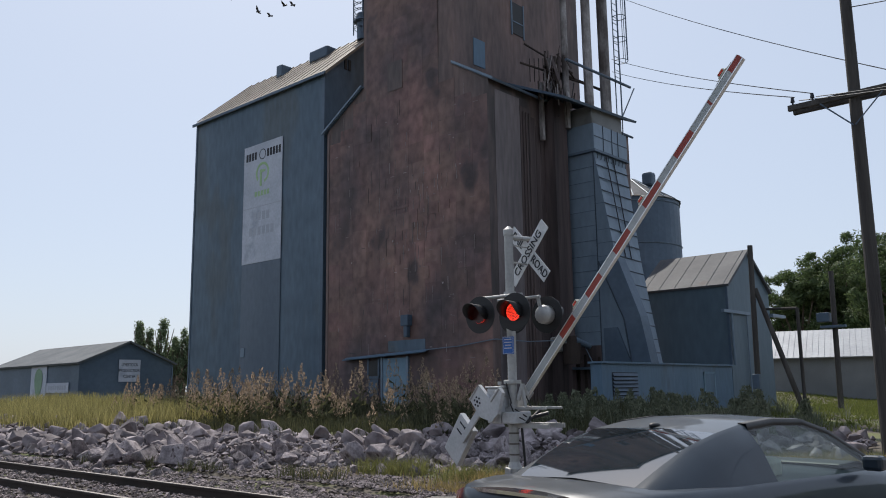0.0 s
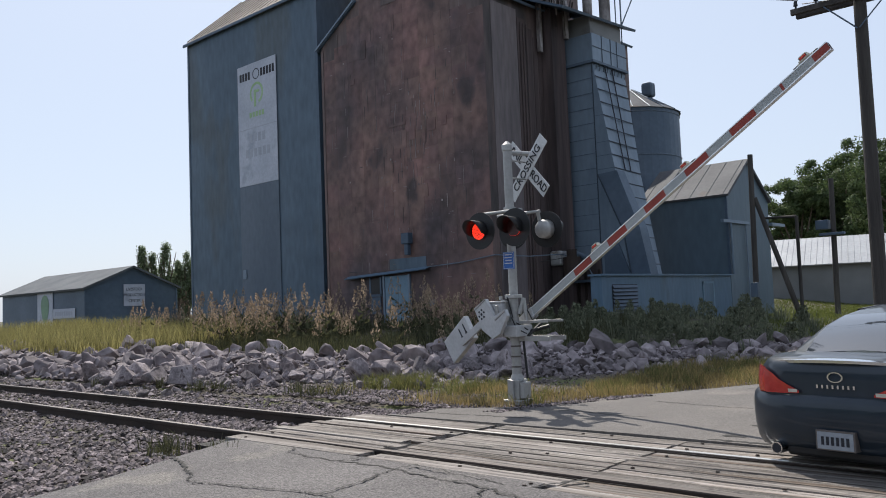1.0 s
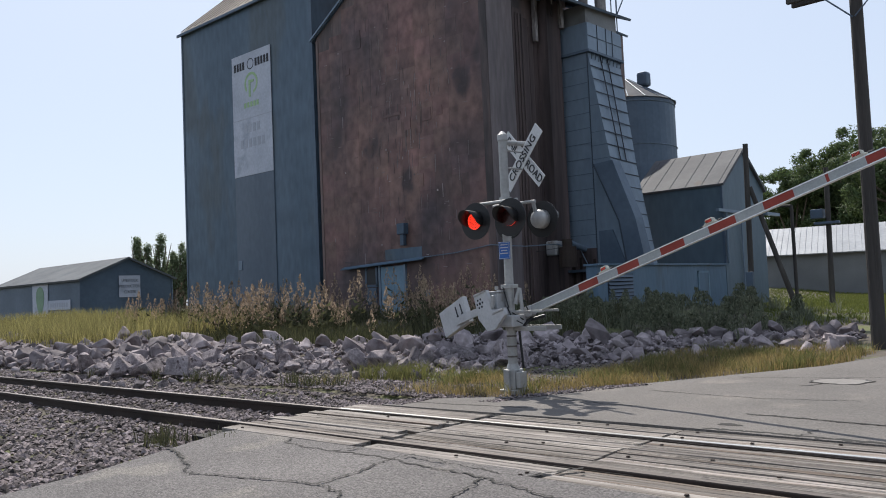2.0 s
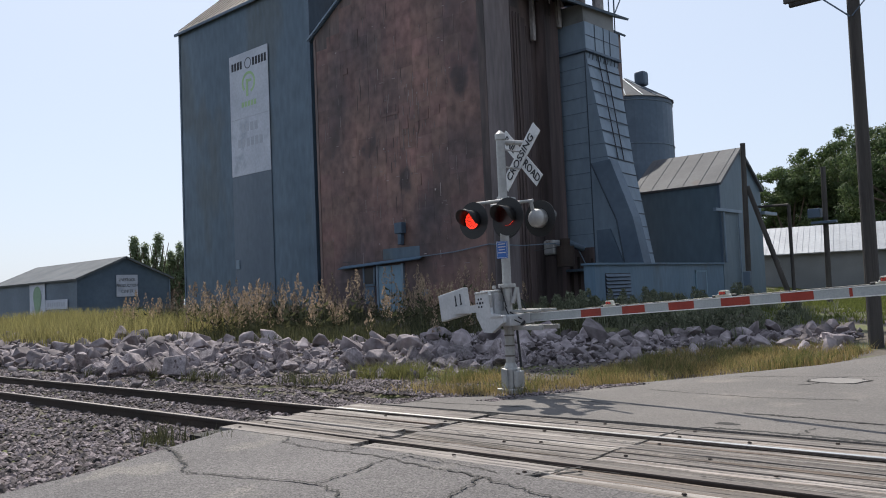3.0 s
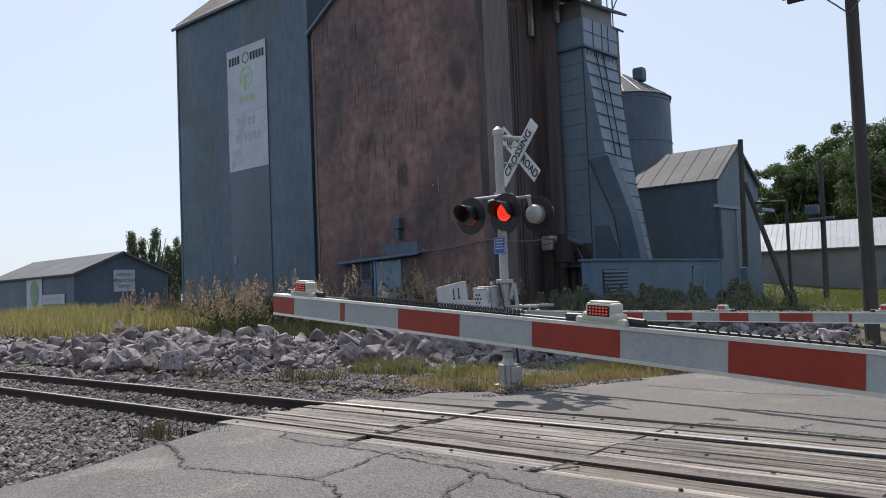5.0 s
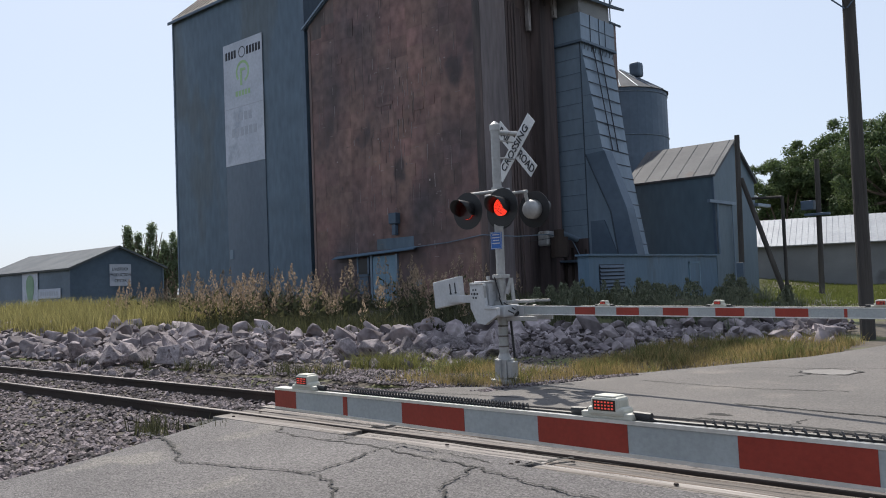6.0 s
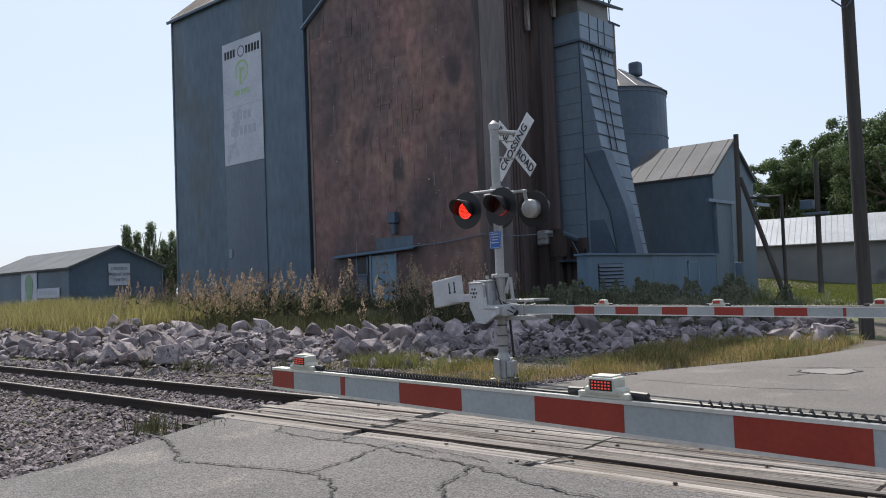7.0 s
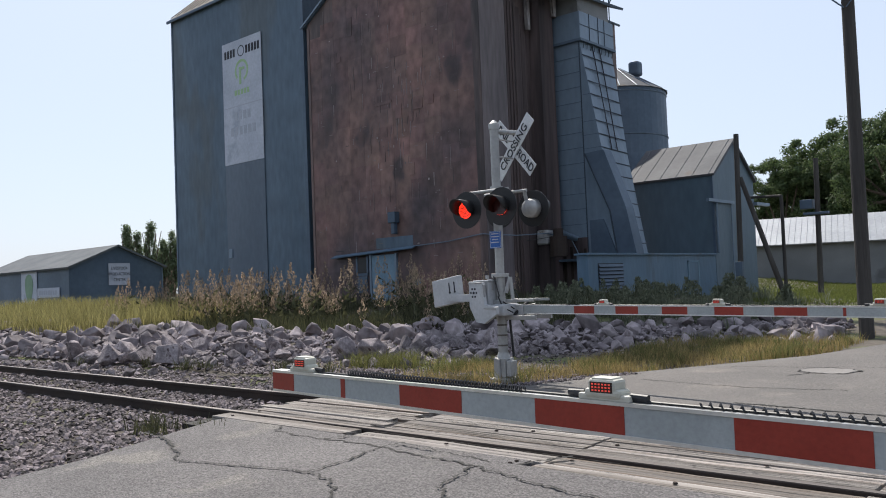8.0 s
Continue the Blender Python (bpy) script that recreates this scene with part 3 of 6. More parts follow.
    for i in range(230):
        x, z = rnd.uniform(x0 + 0.4, x1 - 0.3), rnd.uniform(2.5, 13.2)
        if rnd.random() < 0.5:
            x, z = rnd.gauss(-23.2, 1.2), rnd.gauss(8.3, 1.6)
        w2, h2 = rnd.choice(((0.015, 0.25), (0.02, 0.45), (0.16, 0.015), (0.05, 0.05), (0.02, 0.18), (0.012, 0.6)))
        w2, h2 = w2 * rnd.uniform(0.6, 1.6), h2 * rnd.uniform(0.6, 1.6)
        box(bm, (x, y0 - 0.026, z), (x + w2, y0 - 0.018, z + h2))
    tagged(part("scratch", bm, "bare_tin", e), "pale scratches in the brown cladding", kind="stuff")
    return e


def make_dryer():
    """Galvanised leg enclosure on the side of the elevator, its outer face leaning out towards the foot."""
    d = empty("elevator_leg_casing", (0, 0, 0), label="galvanised sheet metal leg casing with a slanting ladder-like face", category="leg casing")
    xa, xb, ya, yb = -19.0, -17.36, 28.55, 31.1
    bm = boxes(((xa, ya, 0.7), (xb, yb, 11.15)))
    part("casing", bm, "galv", d)
    part("head_casing", boxes(((xa, ya - 0.08, 11.2), (xb + 0.1, yb + 0.08, 12.35)), bevel=0.02), "galv", d)
    part("collar", boxes(((xa, ya - 0.14, 11.12), (xb + 0.16, yb + 0.14, 11.22))), "galv_dark", d)
    # leaning chute on the outer face, its near edge standing out further than its far one
    def face_x(y, z):
        k = (y - ya) / (yb - ya)
        if z > 6.6:
            a = (11.1 - z) / 4.5
            return xb + 0.02 + a * (0.80 * (1 - k) + 0.53 * k)
        a = (6.6 - z) / 4.1
        return xb + 0.02 + 0.80 * (1 - k) + 0.53 * k + a * (0.45 * (1 - k) + 0.70 * k)
    bm = bmesh.new()
    y2 = ya - 0.012
    for za, zb in ((11.1, 6.6), (6.6, 2.4)):
        a = [bm.verts.new((x, y, za)) for x, y in ((xb - 0.1, y2), (face_x(ya, za), y2), (face_x(yb, za), yb), (xb - 0.1, yb))]
        b = [bm.verts.new((x, y, zb)) for x, y in ((xb - 0.1, y2), (face_x(ya, zb), y2), (face_x(yb, zb), yb), (xb - 0.1, yb))]
        bm.faces.new(a), bm.faces.new(b)
        for i in range(4):
            bm.faces.new((a[i], a[(i + 1) % 4], b[(i + 1) % 4], b[i]))
    part("chute", bm, "galv", d)
    part("corner_seam", boxes(((xb - 0.03, ya - 0.03, 2.4), (xb + 0.01, ya - 0.012, 11.1))), "seam_dark", d)
    # seams round the sheets of both faces
    for i in range(15):
        z = 10.55 - i * 0.55
        pts = [(face_x(ya, z) + 0.02, ya - 0.02, z), (face_x(yb, z) + 0.02, yb, z)]
        part("seam", rods((*pts, 0.022), seg=5), "seam_dark", d)
        if i in (3, 5, 6, 7):
            part("seam", boxes(((xb, ya - 0.022, z), (face_x(ya, z), ya - 0.012, z + 0.02))), "galv_dark", d)
    for i in range(16):
        z = 10.5 - i * 0.62
        part("seam", boxes(((xa, ya - 0.02, z), (xb - 0.03, ya, z + 0.022))), "galv_dark", d)
    for k in (0.36, 0.58):
        yy = ya + k * (yb - ya)
        part("rail", rods(((face_x(yy, 11.1) + 0.03, yy, 11.1), (face_x(yy, 6.7) + 0.03, yy, 6.7), 0.026), seg=6), "ink", d)
    for yy in (29.2, 29.9, 30.4):
        part("rail", rods(((xb + 0.11, yy, 12.35), (xb + 0.11, yy, 11.22), 0.018), seg=6), "seam_dark", d)
    part("seam", boxes(((xb + 0.1, ya - 0.08, 11.78), (xb + 0.115, yb + 0.08, 11.81))), "seam_dark", d)
    for i in range(9):
        yy = ya + 0.15 + i * 0.29
        part("hook", rods(((face_x(yy, 10.9) + 0.03, yy, 10.85), (xb + 0.13, yy, 11.2), 0.018), seg=5), "seam_dark", d)
    # crossing spout over the near side, and the darker boot below it
    part("spout", prism(bmesh.new(), [(-17.29, 6.51), (-16.43, 6.57), (-15.56, 4.20), (-15.19, 2.36), (-16.01, 2.40), (-16.26, 4.13)], "y", ya - 0.10, ya + 0.5), "galv_dark", d)
    part("spout_edge", rods(((-17.29, ya - 0.11, 6.51), (-16.26, ya - 0.11, 4.13), 0.03), ((-16.26, ya - 0.11, 4.13), (-16.01, ya - 0.11, 2.40), 0.03), seg=5), "seam_dark", d)
    part("boot", prism(bmesh.new(), [(-17.22, 3.81), (-16.60, 3.82), (-16.06, 2.41), (-17.20, 2.47)], "y", ya - 0.07, ya + 0.3), "galv_dark", d)
    # open dump bay under the casing, its shade put in as a dark panel
    part("bay_wall", boxes(((xa + 0.03, ya - 0.10, 0.6), (xb - 0.02, ya - 0.02, 3.15)), bevel=0.01), "tin_soot_shade", d, label="dark boarded panel standing in for the shaded bay below the casing")
    for i in range(5):
        x = xa + 0.2 + i * 0.32
        part("bay_board", boxes(((x, ya - 0.125, 0.6), (x + 0.11, ya - 0.10, 2.6 + 0.1 * (i % 3)))), "rust", d)
    # lean-to roof above the casing and its wall
    part("penthouse", boxes(((xa - 0.6, ya + 0.15, 12.4), (xb - 0.1, yb + 0.05, 13.2))), "stucco", d)
    bm = slab(bmesh.new(), [(xb + 0.15, 26.4, 12.95), (xb + 0.15, 32.1, 13.25), (xa - 1.8, 32.1, 14.9), (xa - 1.8, 26.4, 14.6)], 0.1)
    part("roof", bm, "galv_dark", d)
    # pipes rising past the roof
    for xx, yy, r in ((-17.9, 29.3, 0.20), (-17.9, 30.7, 0.24), (-18.4, 28.3, 0.14)):
        part("spout_pipe", rods(((xx, yy, 12.3), (xx, yy, 27.2), r), seg=14), "old_tin", d)
    part("truss_beam", rods(((-17.5, 27.0, 14.75), (-17.5, 32.2, 14.95), 0.06), seg=8), "galv_dark", d)
    part("truss_beam", rods(((-18.6, 27.0, 14.75), (-18.6, 32.2, 14.95), 0.06), seg=8), "rust", d)
    part("brace", rods(((-17.3, 31.0, 13.2), (-17.3, 32.2, 14.85), 0.03), ((-17.3, 31.0, 13.2), (-17.3, 31.0, 19.0), 0.03), seg=6), "galv_dark", d)
    # caged ladder
    yl, xl = 31.3, -17.6
    part("ladder_rail", rods(((xl, yl - 0.22, 12.5), (xl, yl - 0.22, 27), 0.025), ((xl, yl + 0.22, 12.5), (xl, yl + 0.22, 27), 0.025), seg=6), "galv_dark", d)
    for i in range(28):
        part("rung", rods(((xl, yl - 0.22, 15.2 + i * 0.32), (xl, yl + 0.22, 15.2 + i * 0.32), 0.015), seg=6), "galv_dark", d)
    for i in range(9):
        bm = bmesh.new()
        hoop(bm, (xl + 0.22, yl, 15.9 + i * 1.05), 0.31, 0.018, 14)
        part("hoop", bm, "galv_dark", d)
    for a in (-80, -40, 0, 40, 80):
        x, y = xl + 0.22 + 0.31 * math.cos(radians(a)), yl + 0.31 * math.sin(radians(a))
        part("cage_bar", rods(((x, y, 15.9), (x, y, 27), 0.015), seg=6), "galv_dark", d)
    return d


def hoop(bm, c, r, w, seg):
    pts = []
    for i in range(seg):
        a = 2 * math.pi * i / seg
        pts.append(Vector((c[0] + r * math.cos(a), c[1] + r * math.sin(a), c[2])))
    for p, q in zip(pts, pts[1:] + pts[:1]):
        rod(bm, p, q, w, seg=5)


def make_gantry():
    """Caged ladder and platform standing behind the annex ridge."""
    g = empty("roof_gantry", (-29.75, 26.9, 19.6), label="steel caged ladder and platform above the annex roof", category="ladder")
    for x, y in ((-0.35, -0.3), (0.35, -0.3), (0.35, 0.4), (-0.35, 0.4)):
        part("leg", rods(((x, y, 0), (x, y, 4.4), 0.035), seg=6), "galv_dark", g)
    for i in range(7):
        z = 0.35 + i * 0.32
        part("rung", rods(((-0.35, -0.3, z), (0.35, -0.3, z), 0.018), seg=6), "galv_dark", g)
        bm = bmesh.new()
        hoop(bm, (0, 0.0, z), 0.46, 0.018, 10)
        part("hoop", bm, "galv_dark", g)
    part("platform", boxes(((-0.6, -0.7, 2.35), (1.0, 0.7, 2.42))), "galv_dark", g)
    part("handrail", rods(((-0.6, -0.7, 2.9), (1.0, -0.7, 2.9), 0.025), ((-0.6, -0.7, 2.4), (-0.6, -0.7, 2.9), 0.025), ((1.0, -0.7, 2.4), (1.0, -0.7, 2.9), 0.025), seg=6), "galv_dark", g)
    part("duct", boxes(((0.42, -0.1, 0.2), (0.75, 0.25, 4.4))), "galv_dark", g)


def make_spouts():
    """Tangle of torn tin and spouts hanging from the eave beside the head house."""
    s = empty("hanging_spouts", (0, 0, 0), label="rusty spouts and torn tin hanging from the elevator eave", category="grain spouts")
    rnd = random.Random(5)
    part("spout", boxes(((-18.9, 26.95, 11.6), (-18.72, 27.12, 14.1)), bevel=0.02), "old_tin", s)
    part("spout", boxes(((-18.95, 27.75, 11.5), (-18.75, 27.95, 14.4)), bevel=0.02), "old_tin", s)
    part("casing", boxes(((-18.96, 27.35, 0.9), (-18.45, 28.3, 13.4))), "tin_soot_shade", s, label="soot-dark spout casing")
    part("truss", rods(((-18.7, 25.5, 14.5), (-18.5, 31.5, 14.9), 0.05), ((-18.7, 25.8, 15.4), (-18.5, 29.0, 15.0), 0.04), ((-18.7, 27.2, 13.6), (-18.5, 28.0, 15.6), 0.04), ((-18.6, 28.0, 15.6), (-18.4, 29.0, 14.7), 0.04), seg=6), "rust", s)
    for i in range(46):
        y = rnd.gauss(27.7, 0.45)
        top = rnd.uniform(14.0, 15.9) - 0.5 * abs(y - 27.7)
        length, width = rnd.uniform(0.35, 1.5), rnd.uniform(0.03, 0.10)
        m = Matrix.Translation((-18.55 + rnd.uniform(-0.15, 0.3), y, top)) @ pose(0, 0, 0, rnd.gauss(0, 9), rnd.gauss(0, 9), rnd.uniform(-40, 40))
        part("torn_sheet", box(bmesh.new(), (-0.012, -width, -length), (0.012, width, 0.0), m), ("old_tin", "rust", "tin_soot_shade", "rust")[i % 4], s)
    for i in range(8):
        y = 26.2 + i * 0.32
        part("handrail_post", rods(((-18.75, y, 13.9 + 0.1 * i), (-18.75, y, 14.9 + 0.1 * i), 0.02), seg=5), "rust", s)


def make_lean_to():
    x = -15.3
    b = empty("blue_shed", (0, 0, 0), label="low pale blue metal lean-to with louvred vent", category="shed")
    part("wall", boxes(((-15.75, 25.05, 0.3), (x, 36.0, 2.33))), "blue_tin", b)
    part("roof", boxes(((-15.8, 24.95, 2.33), (x + 0.1, 36.0, 2.40))), "blue_tin", b)
    part("inner_roof", boxes(((-18.9, 28.0, 2.2), (-15.8, 36.0, 2.3))), "galv_dark", b)
    for i in range(8):
        z = 0.95 + i * 0.135
        part("louvre", slab(bmesh.new(), [(x + 0.07, 25.75, z), (x + 0.07, 27.5, z), (x + 0.01, 27.5, z + 0.1), (x + 0.01, 25.75, z + 0.1)], 0.012), "galv_dark", b)
    part("vent_back", boxes(((x, 25.72, 0.92), (x + 0.008, 27.53, 2.02))), "ink", b)
    part("door", boxes(((x - 0.01, 33.15, 0.6), (x + 0.03, 34.05, 2.0)), bevel=0.005), "blue_tin", b)
    part("door_frame", boxes(((x, 33.05, 0.6), (x + 0.04, 33.15, 2.08)), ((x, 34.05, 0.6), (x + 0.04, 34.15, 2.08)), ((x, 33.05, 2.0), (x + 0.04, 34.15, 2.08))), "blue_door", b)
    h = gable_house("tin_shed", "blue-grey metal shed with patched tin gable roof", -19.6, -15.3, 36.05, 41.0, 0.2, 6.08, 7.85, "shed_tin", "roof_grey", over=0.14, category="shed")
    for i in range(6):
        xx = -19.4 + i * 0.8
        part("seam", rods(((xx, 35.92, 6.04), (xx, 38.5, 7.89), 0.015), seg=6), "shingle", h)
    part("downpipe", rods(((-15.22, 36.2, 2.4), (-15.22, 36.2, 4.8), 0.06), ((-15.22, 37.9, 0.8), (-15.22, 37.9, 4.75), 0.035), seg=8), "galv", h)
    part("conduit", boxes(((-15.3, 35.3, 4.72), (-15.16, 38.2, 4.86))), "galv", h)
    part("conduit", boxes(((-15.3, 40.9, 4.8), (-15.1, 42.6, 4.95))), "galv", h)
    part("corner_trim", boxes(((-15.38, 36.02, 2.4), (-15.27, 36.12, 6.0))), "galv_dark", h)
    m = empty("roof_fan", (0, 0, 0), label="small rusty blower with hanging hoses beside the casing", category="blower")
    part("body", rods(((-17.9, 27.2, 2.4), (-17.9, 27.2, 3.2), 0.35), ((-17.9, 27.2, 3.2), (-17.9, 27.2, 3.5), 0.2), seg=14), "rust", m)
    part("pipe", rods(((-17.9, 27.2, 3.4), (-17.9, 28.6, 3.1), 0.12), seg=10), "galv", m)
    s = empty("grain_bin", (-23.6, 42.3, 0.5), label="round galvanised steel grain bin with conical roof", category="grain bin")
    bm = bmesh.new()
    bmesh.ops.create_cone(bm, cap_ends=True, segments=40, radius1=2.95, radius2=2.95, depth=11.4, matrix=Matrix.Translation((0, 0, 5.7)))
    part("shell", bm, "galv_dark", s, smooth=False)
    bm = bmesh.new()
    bmesh.ops.create_cone(bm, cap_ends=True, segments=40, radius1=3.05, radius2=0.5, depth=1.6, matrix=Matrix.Translation((0, 0, 12.2)))
    part("roof", bm, "roof_grey", s)
    for i in range(20):
        a = 2 * math.pi * i / 20
        part("rib", rods(((3.06 * math.cos(a), 3.06 * math.sin(a), 11.42), (0.5 * math.cos(a), 0.5 * math.sin(a), 13.03), 0.025), seg=5), "galv", s)
    for z in (2.2, 4.4, 6.6, 8.8, 11.2):
        bm = bmesh.new()
        hoop(bm, (0, 0, z), 2.97, 0.03, 40)
        part("hoop", bm, "galv", s)
    part("vent", boxes(((1.1, -0.2, 12.4), (1.75, 0.45, 13.25)), bevel=0.15), "galv_dark", s)


def make_livestock():
    h = gable_house("livestock_shed", "long low blue-grey metal shed with grey shingled roof", -62.5, -49.3, 22.0, 28.0, 0.4, 3.43, 4.70, "galv_dark", "shingle", over=0.25, category="shed")
    part("corner_trim", boxes(((-49.3, 27.98, 0.6), (-49.25, 28.06, 3.3))), "galv", h)
    part("corner_trim", boxes(((-49.38, 21.95, 0.6), (-49.27, 22.0, 3.3))), "galv_dark", h)
    s = empty("shop_sign", (-49.27, 25.1, 2.9), label="square white sign with black lettering on the shed gable", category="sign")
    part("board", boxes(((0.0, -0.7, -0.68), (0.03, 0.7, 0.68))), "sign_white", s)
    for i, wd in enumerate(("LIVESTOCK", "PRODUCTION", "CENTER")):
        words("lettering", wd, 0.26, Matrix.Translation((0.035, 0, 0.36 - i * 0.36)) @ SIDE, "ink", s, 0.82)
    g = empty("leaf_sign", (-55.0, 21.97, 2.3), label="tall white sign with a green leaf", category="sign")
    part("board", boxes(((-1.25, -0.03, -1.3), (1.15, 0.0, 1.1))), "sign_white", g)
    n = 14
    vs = []
    for i in range(n):
        a = 2 * math.pi * i / n
        vs.append((0.8 * math.sin(a) * (0.75 + 0.25 * math.cos(a)), -0.045, -0.1 + 0.95 * math.cos(a)))
    bm = slab(bmesh.new(), vs, 0.008)
    part("leaf", bm, "green_leaf_paint", g, label="painted green leaf")
    b = empty("name_board", (-52.2, 21.97, 1.9), label="long white name board on the shed wall", category="sign")
    part("board", boxes(((-1.6, -0.03, -0.3), (1.6, 0.0, 0.3))), "sign_white", b)
    bm = bmesh.new()
    for i in range(8):
        box(bm, (-1.3 + i * 0.33, -0.036, -0.13), (-1.07 + i * 0.33, -0.03, 0.13))
    part("lettering", bm, "ink_soft", b)
    t = gable_house("garage", "small white outbuilding behind the shed", -52, -49.6, 31.6, 33.0, 0.8, 2.7, 3.2, "roof_white", "roof_white", over=0.1, category="garage")
    # far warehouse beyond the road
    w = empty("warehouse", (-17.6, 60.6, 0.4), label="long pale warehouse with white corrugated metal roof", category="warehouse")
    w.rotation_euler = (0, 0, radians(15))
    bm = bmesh.new()
    prism(bm, [(0.0, -1.2), (9.0, -1.2), (9.0, 3.0), (4.5, 4.95), (0.0, 3.0)], "x", -6.0, 26.0)
    part("wall", bm, "stucco", w)
    for pts in ([(-6.3, -0.4, 2.9), (26.3, -0.4, 2.9), (26.3, 4.5, 5.05), (-6.3, 4.5, 5.05)], [(26.3, 9.4, 2.9), (-6.3, 9.4, 2.9), (-6.3, 4.5, 5.05), (26.3, 4.5, 5.05)]):
        r = part("roof", slab(bmesh.new(), pts, 0.08), "roof_white", w)
    for i in range(60):
        x = -6.2 + i * 0.4
        part("roof_rib", rods(((x, -0.4, 2.92), (x, 4.5, 5.07), 0.014), seg=5), "roof_white", w)


# ---- poles and wires ----
def wire_obj(name, p, q, sag, r=0.012, n=24, label="thin dark overhead cable"):
    p, q = Vector(p), Vector(q)
    pts = [p.lerp(q, i / n) - Vector((0, 0, sag * 4 * (i / n) * (1 - i / n))) for i in range(n + 1)]
    bm = bmesh.new()
    prev = None
    for i, c in enumerate(pts):
        d = (pts[min(i + 1, n)] - pts[max(i - 1, 0)]).normalized()
        u = d.cross(Vector((0, 0, 1))).normalized()
        v = u.cross(d)
        row = [bm.verts.new(c + r * (math.cos(k * 2.0944) * u + math.sin(k * 2.0944) * v)) for k in range(3)]
        if prev:
            for k in range(3):
                bm.faces.new((prev[k], prev[(k + 1) % 3], row[(k + 1) % 3], row[k]))
        prev = row
    return tagged(finish(name, bm, "wire"), label, "cable", "overhead cables")


def make_poles():
    px, py = -4.46, 17.44
    p = empty("utility_pole", (px, py, 0.2), label="tall dark wooden utility pole with double crossarm", category="utility pole")
    part("pole", rods(((0, 0, -0.4), (0.03, 0, 11.0), 0.14, 0.105), seg=18), "pole_wood", p, smooth=False)
    for off in (-0.16, 0.16):
        part("crossarm", boxes(((-1.25, off - 0.05, 7.02), (1.25, off + 0.05, 7.14)), bevel=0.01), "pole_wood", p)
    for xx in (-1.15, -0.75, 0.75, 1.15):
        part("insulator", rods(((xx, -0.16, 7.14), (xx, -0.16, 7.22), 0.02), ((xx, -0.16, 7.2), (xx, -0.16, 7.30), 0.045, 0.03), seg=10), "ink", p)
    part("arm_brace", rods(((0.6, -0.2, 7.02), (0.02, -0.15, 6.45), 0.015), ((-0.6, -0.2, 7.02), (-0.02, -0.15, 6.45), 0.015), seg=6), "galv_dark", p)
    q = empty("braced_pole", (-12.1, 30.7, 0.6), label="short wooden pole with a slanting timber brace", category="pole")
    part("pole", rods(((0, 0, 0), (0.1, 0, 6.15), 0.105, 0.095), seg=14), "pole_wood", q)
    part("brace", rods(((1.4, 0.5, 0.0), (0.15, 0.06, 4.5), 0.10, 0.085), seg=12), "pole_wood", q)
    part("meter", boxes(((-0.08, -0.3, 0.75), (0.18, -0.12, 1.3)), bevel=0.02), "galv_dark", q)
    r = empty("service_pole", (-9.8, 32.5, 0.6), label="dark wooden service pole with transformer", category="pole")
    part("pole", rods(((0, 0, 0), (0.08, 0, 5.1), 0.105, 0.09), seg=14), "pole_wood", r)
    part("transformer", boxes(((-0.55, -0.15, 3.2), (-0.1, 0.2, 3.55)), ((-0.4, -0.3, 2.95), (0.5, -0.1, 3.05)), bevel=0.02), "galv_dark", r)
    t = empty("pipe_stand", (-12.6, 37.0, 0.6), label="thin upright post beside the shed", category="post")
    part("post", rods(((0, 0, 0), (0.0, 0, 4.2), 0.075), seg=10), "pole_wood", t)
    part("arm", rods(((0, 0, 4.2), (-1.6, 0.6, 4.3), 0.06), seg=8), "pole_wood", t)
    wire_obj("overhead_cable", (px - 1.1, py - 0.16, 7.5), (-17.8, 31.2, 15.5), 0.15)
    wire_obj("overhead_cable", (px - 0.75, py - 0.16, 7.5), (-17.8, 31.2, 16.1), 0.15)
    wire_obj("overhead_cable", (px + 0.9, py - 0.16, 7.5), (-17.8, 31.2, 19.3), 0.2)
    wire_obj("overhead_cable", (px - 0.75, py + 0.1, 7.5), (px + 9, py - 6, 5.6), 0.3)
    wire_obj("overhead_cable", (px - 1.1, py + 0.1, 7.5), (px + 9, py - 6.8, 5.2), 0.3)
    wire_obj("overhead_cable", (px, py, 9.2), (px + 9, py - 4, 7.5), 0.3)
    wire_obj("wall_cable", (-27.0, 23.6, 3.1), (-17.9, 27.0, 3.2), 0.25, 0.014, label="thin grey cable along the elevator wall")


def make_unseen_woods():
    """Unseen trees across the road and behind, added to darken the car's reflections."""
    rs = np.random.RandomState(77)
    v, f = [], []
    for i in range(9000):
        k = rs.rand()
        if k < 0.6:
            x, y = 30 + rs.normal(0, 2.5), rs.uniform(-45, 75)
        else:
            x, y = rs.uniform(-70, 30), -45 + rs.normal(0, 2.5)
        z = 9.5 * rs.rand() ** 0.7 * (0.75 + 0.4 * noise.noise((x * 0.12, y * 0.12, 3)))
        c = np.array([x, y, z])
        u, w = rs.normal(0, 0.75, 3), rs.normal(0, 0.75, 3)
        o = len(v)
        v += [tuple(c - u), tuple(c + w), tuple(c + u), tuple(c - w)]
        f.append((o, o + 1, o + 2, o + 3))
    tagged(raw("unseen_woods", v, f, "leaf_dark"), "unseen line of trees added to darken the car's reflections", "woods", kind="stuff")


make_ground()
make_road()
make_unseen_woods()
make_track()
make_wing()
make_house()
make_dryer()
make_gantry()
make_spouts()
make_lean_to()
make_livestock()
make_poles()


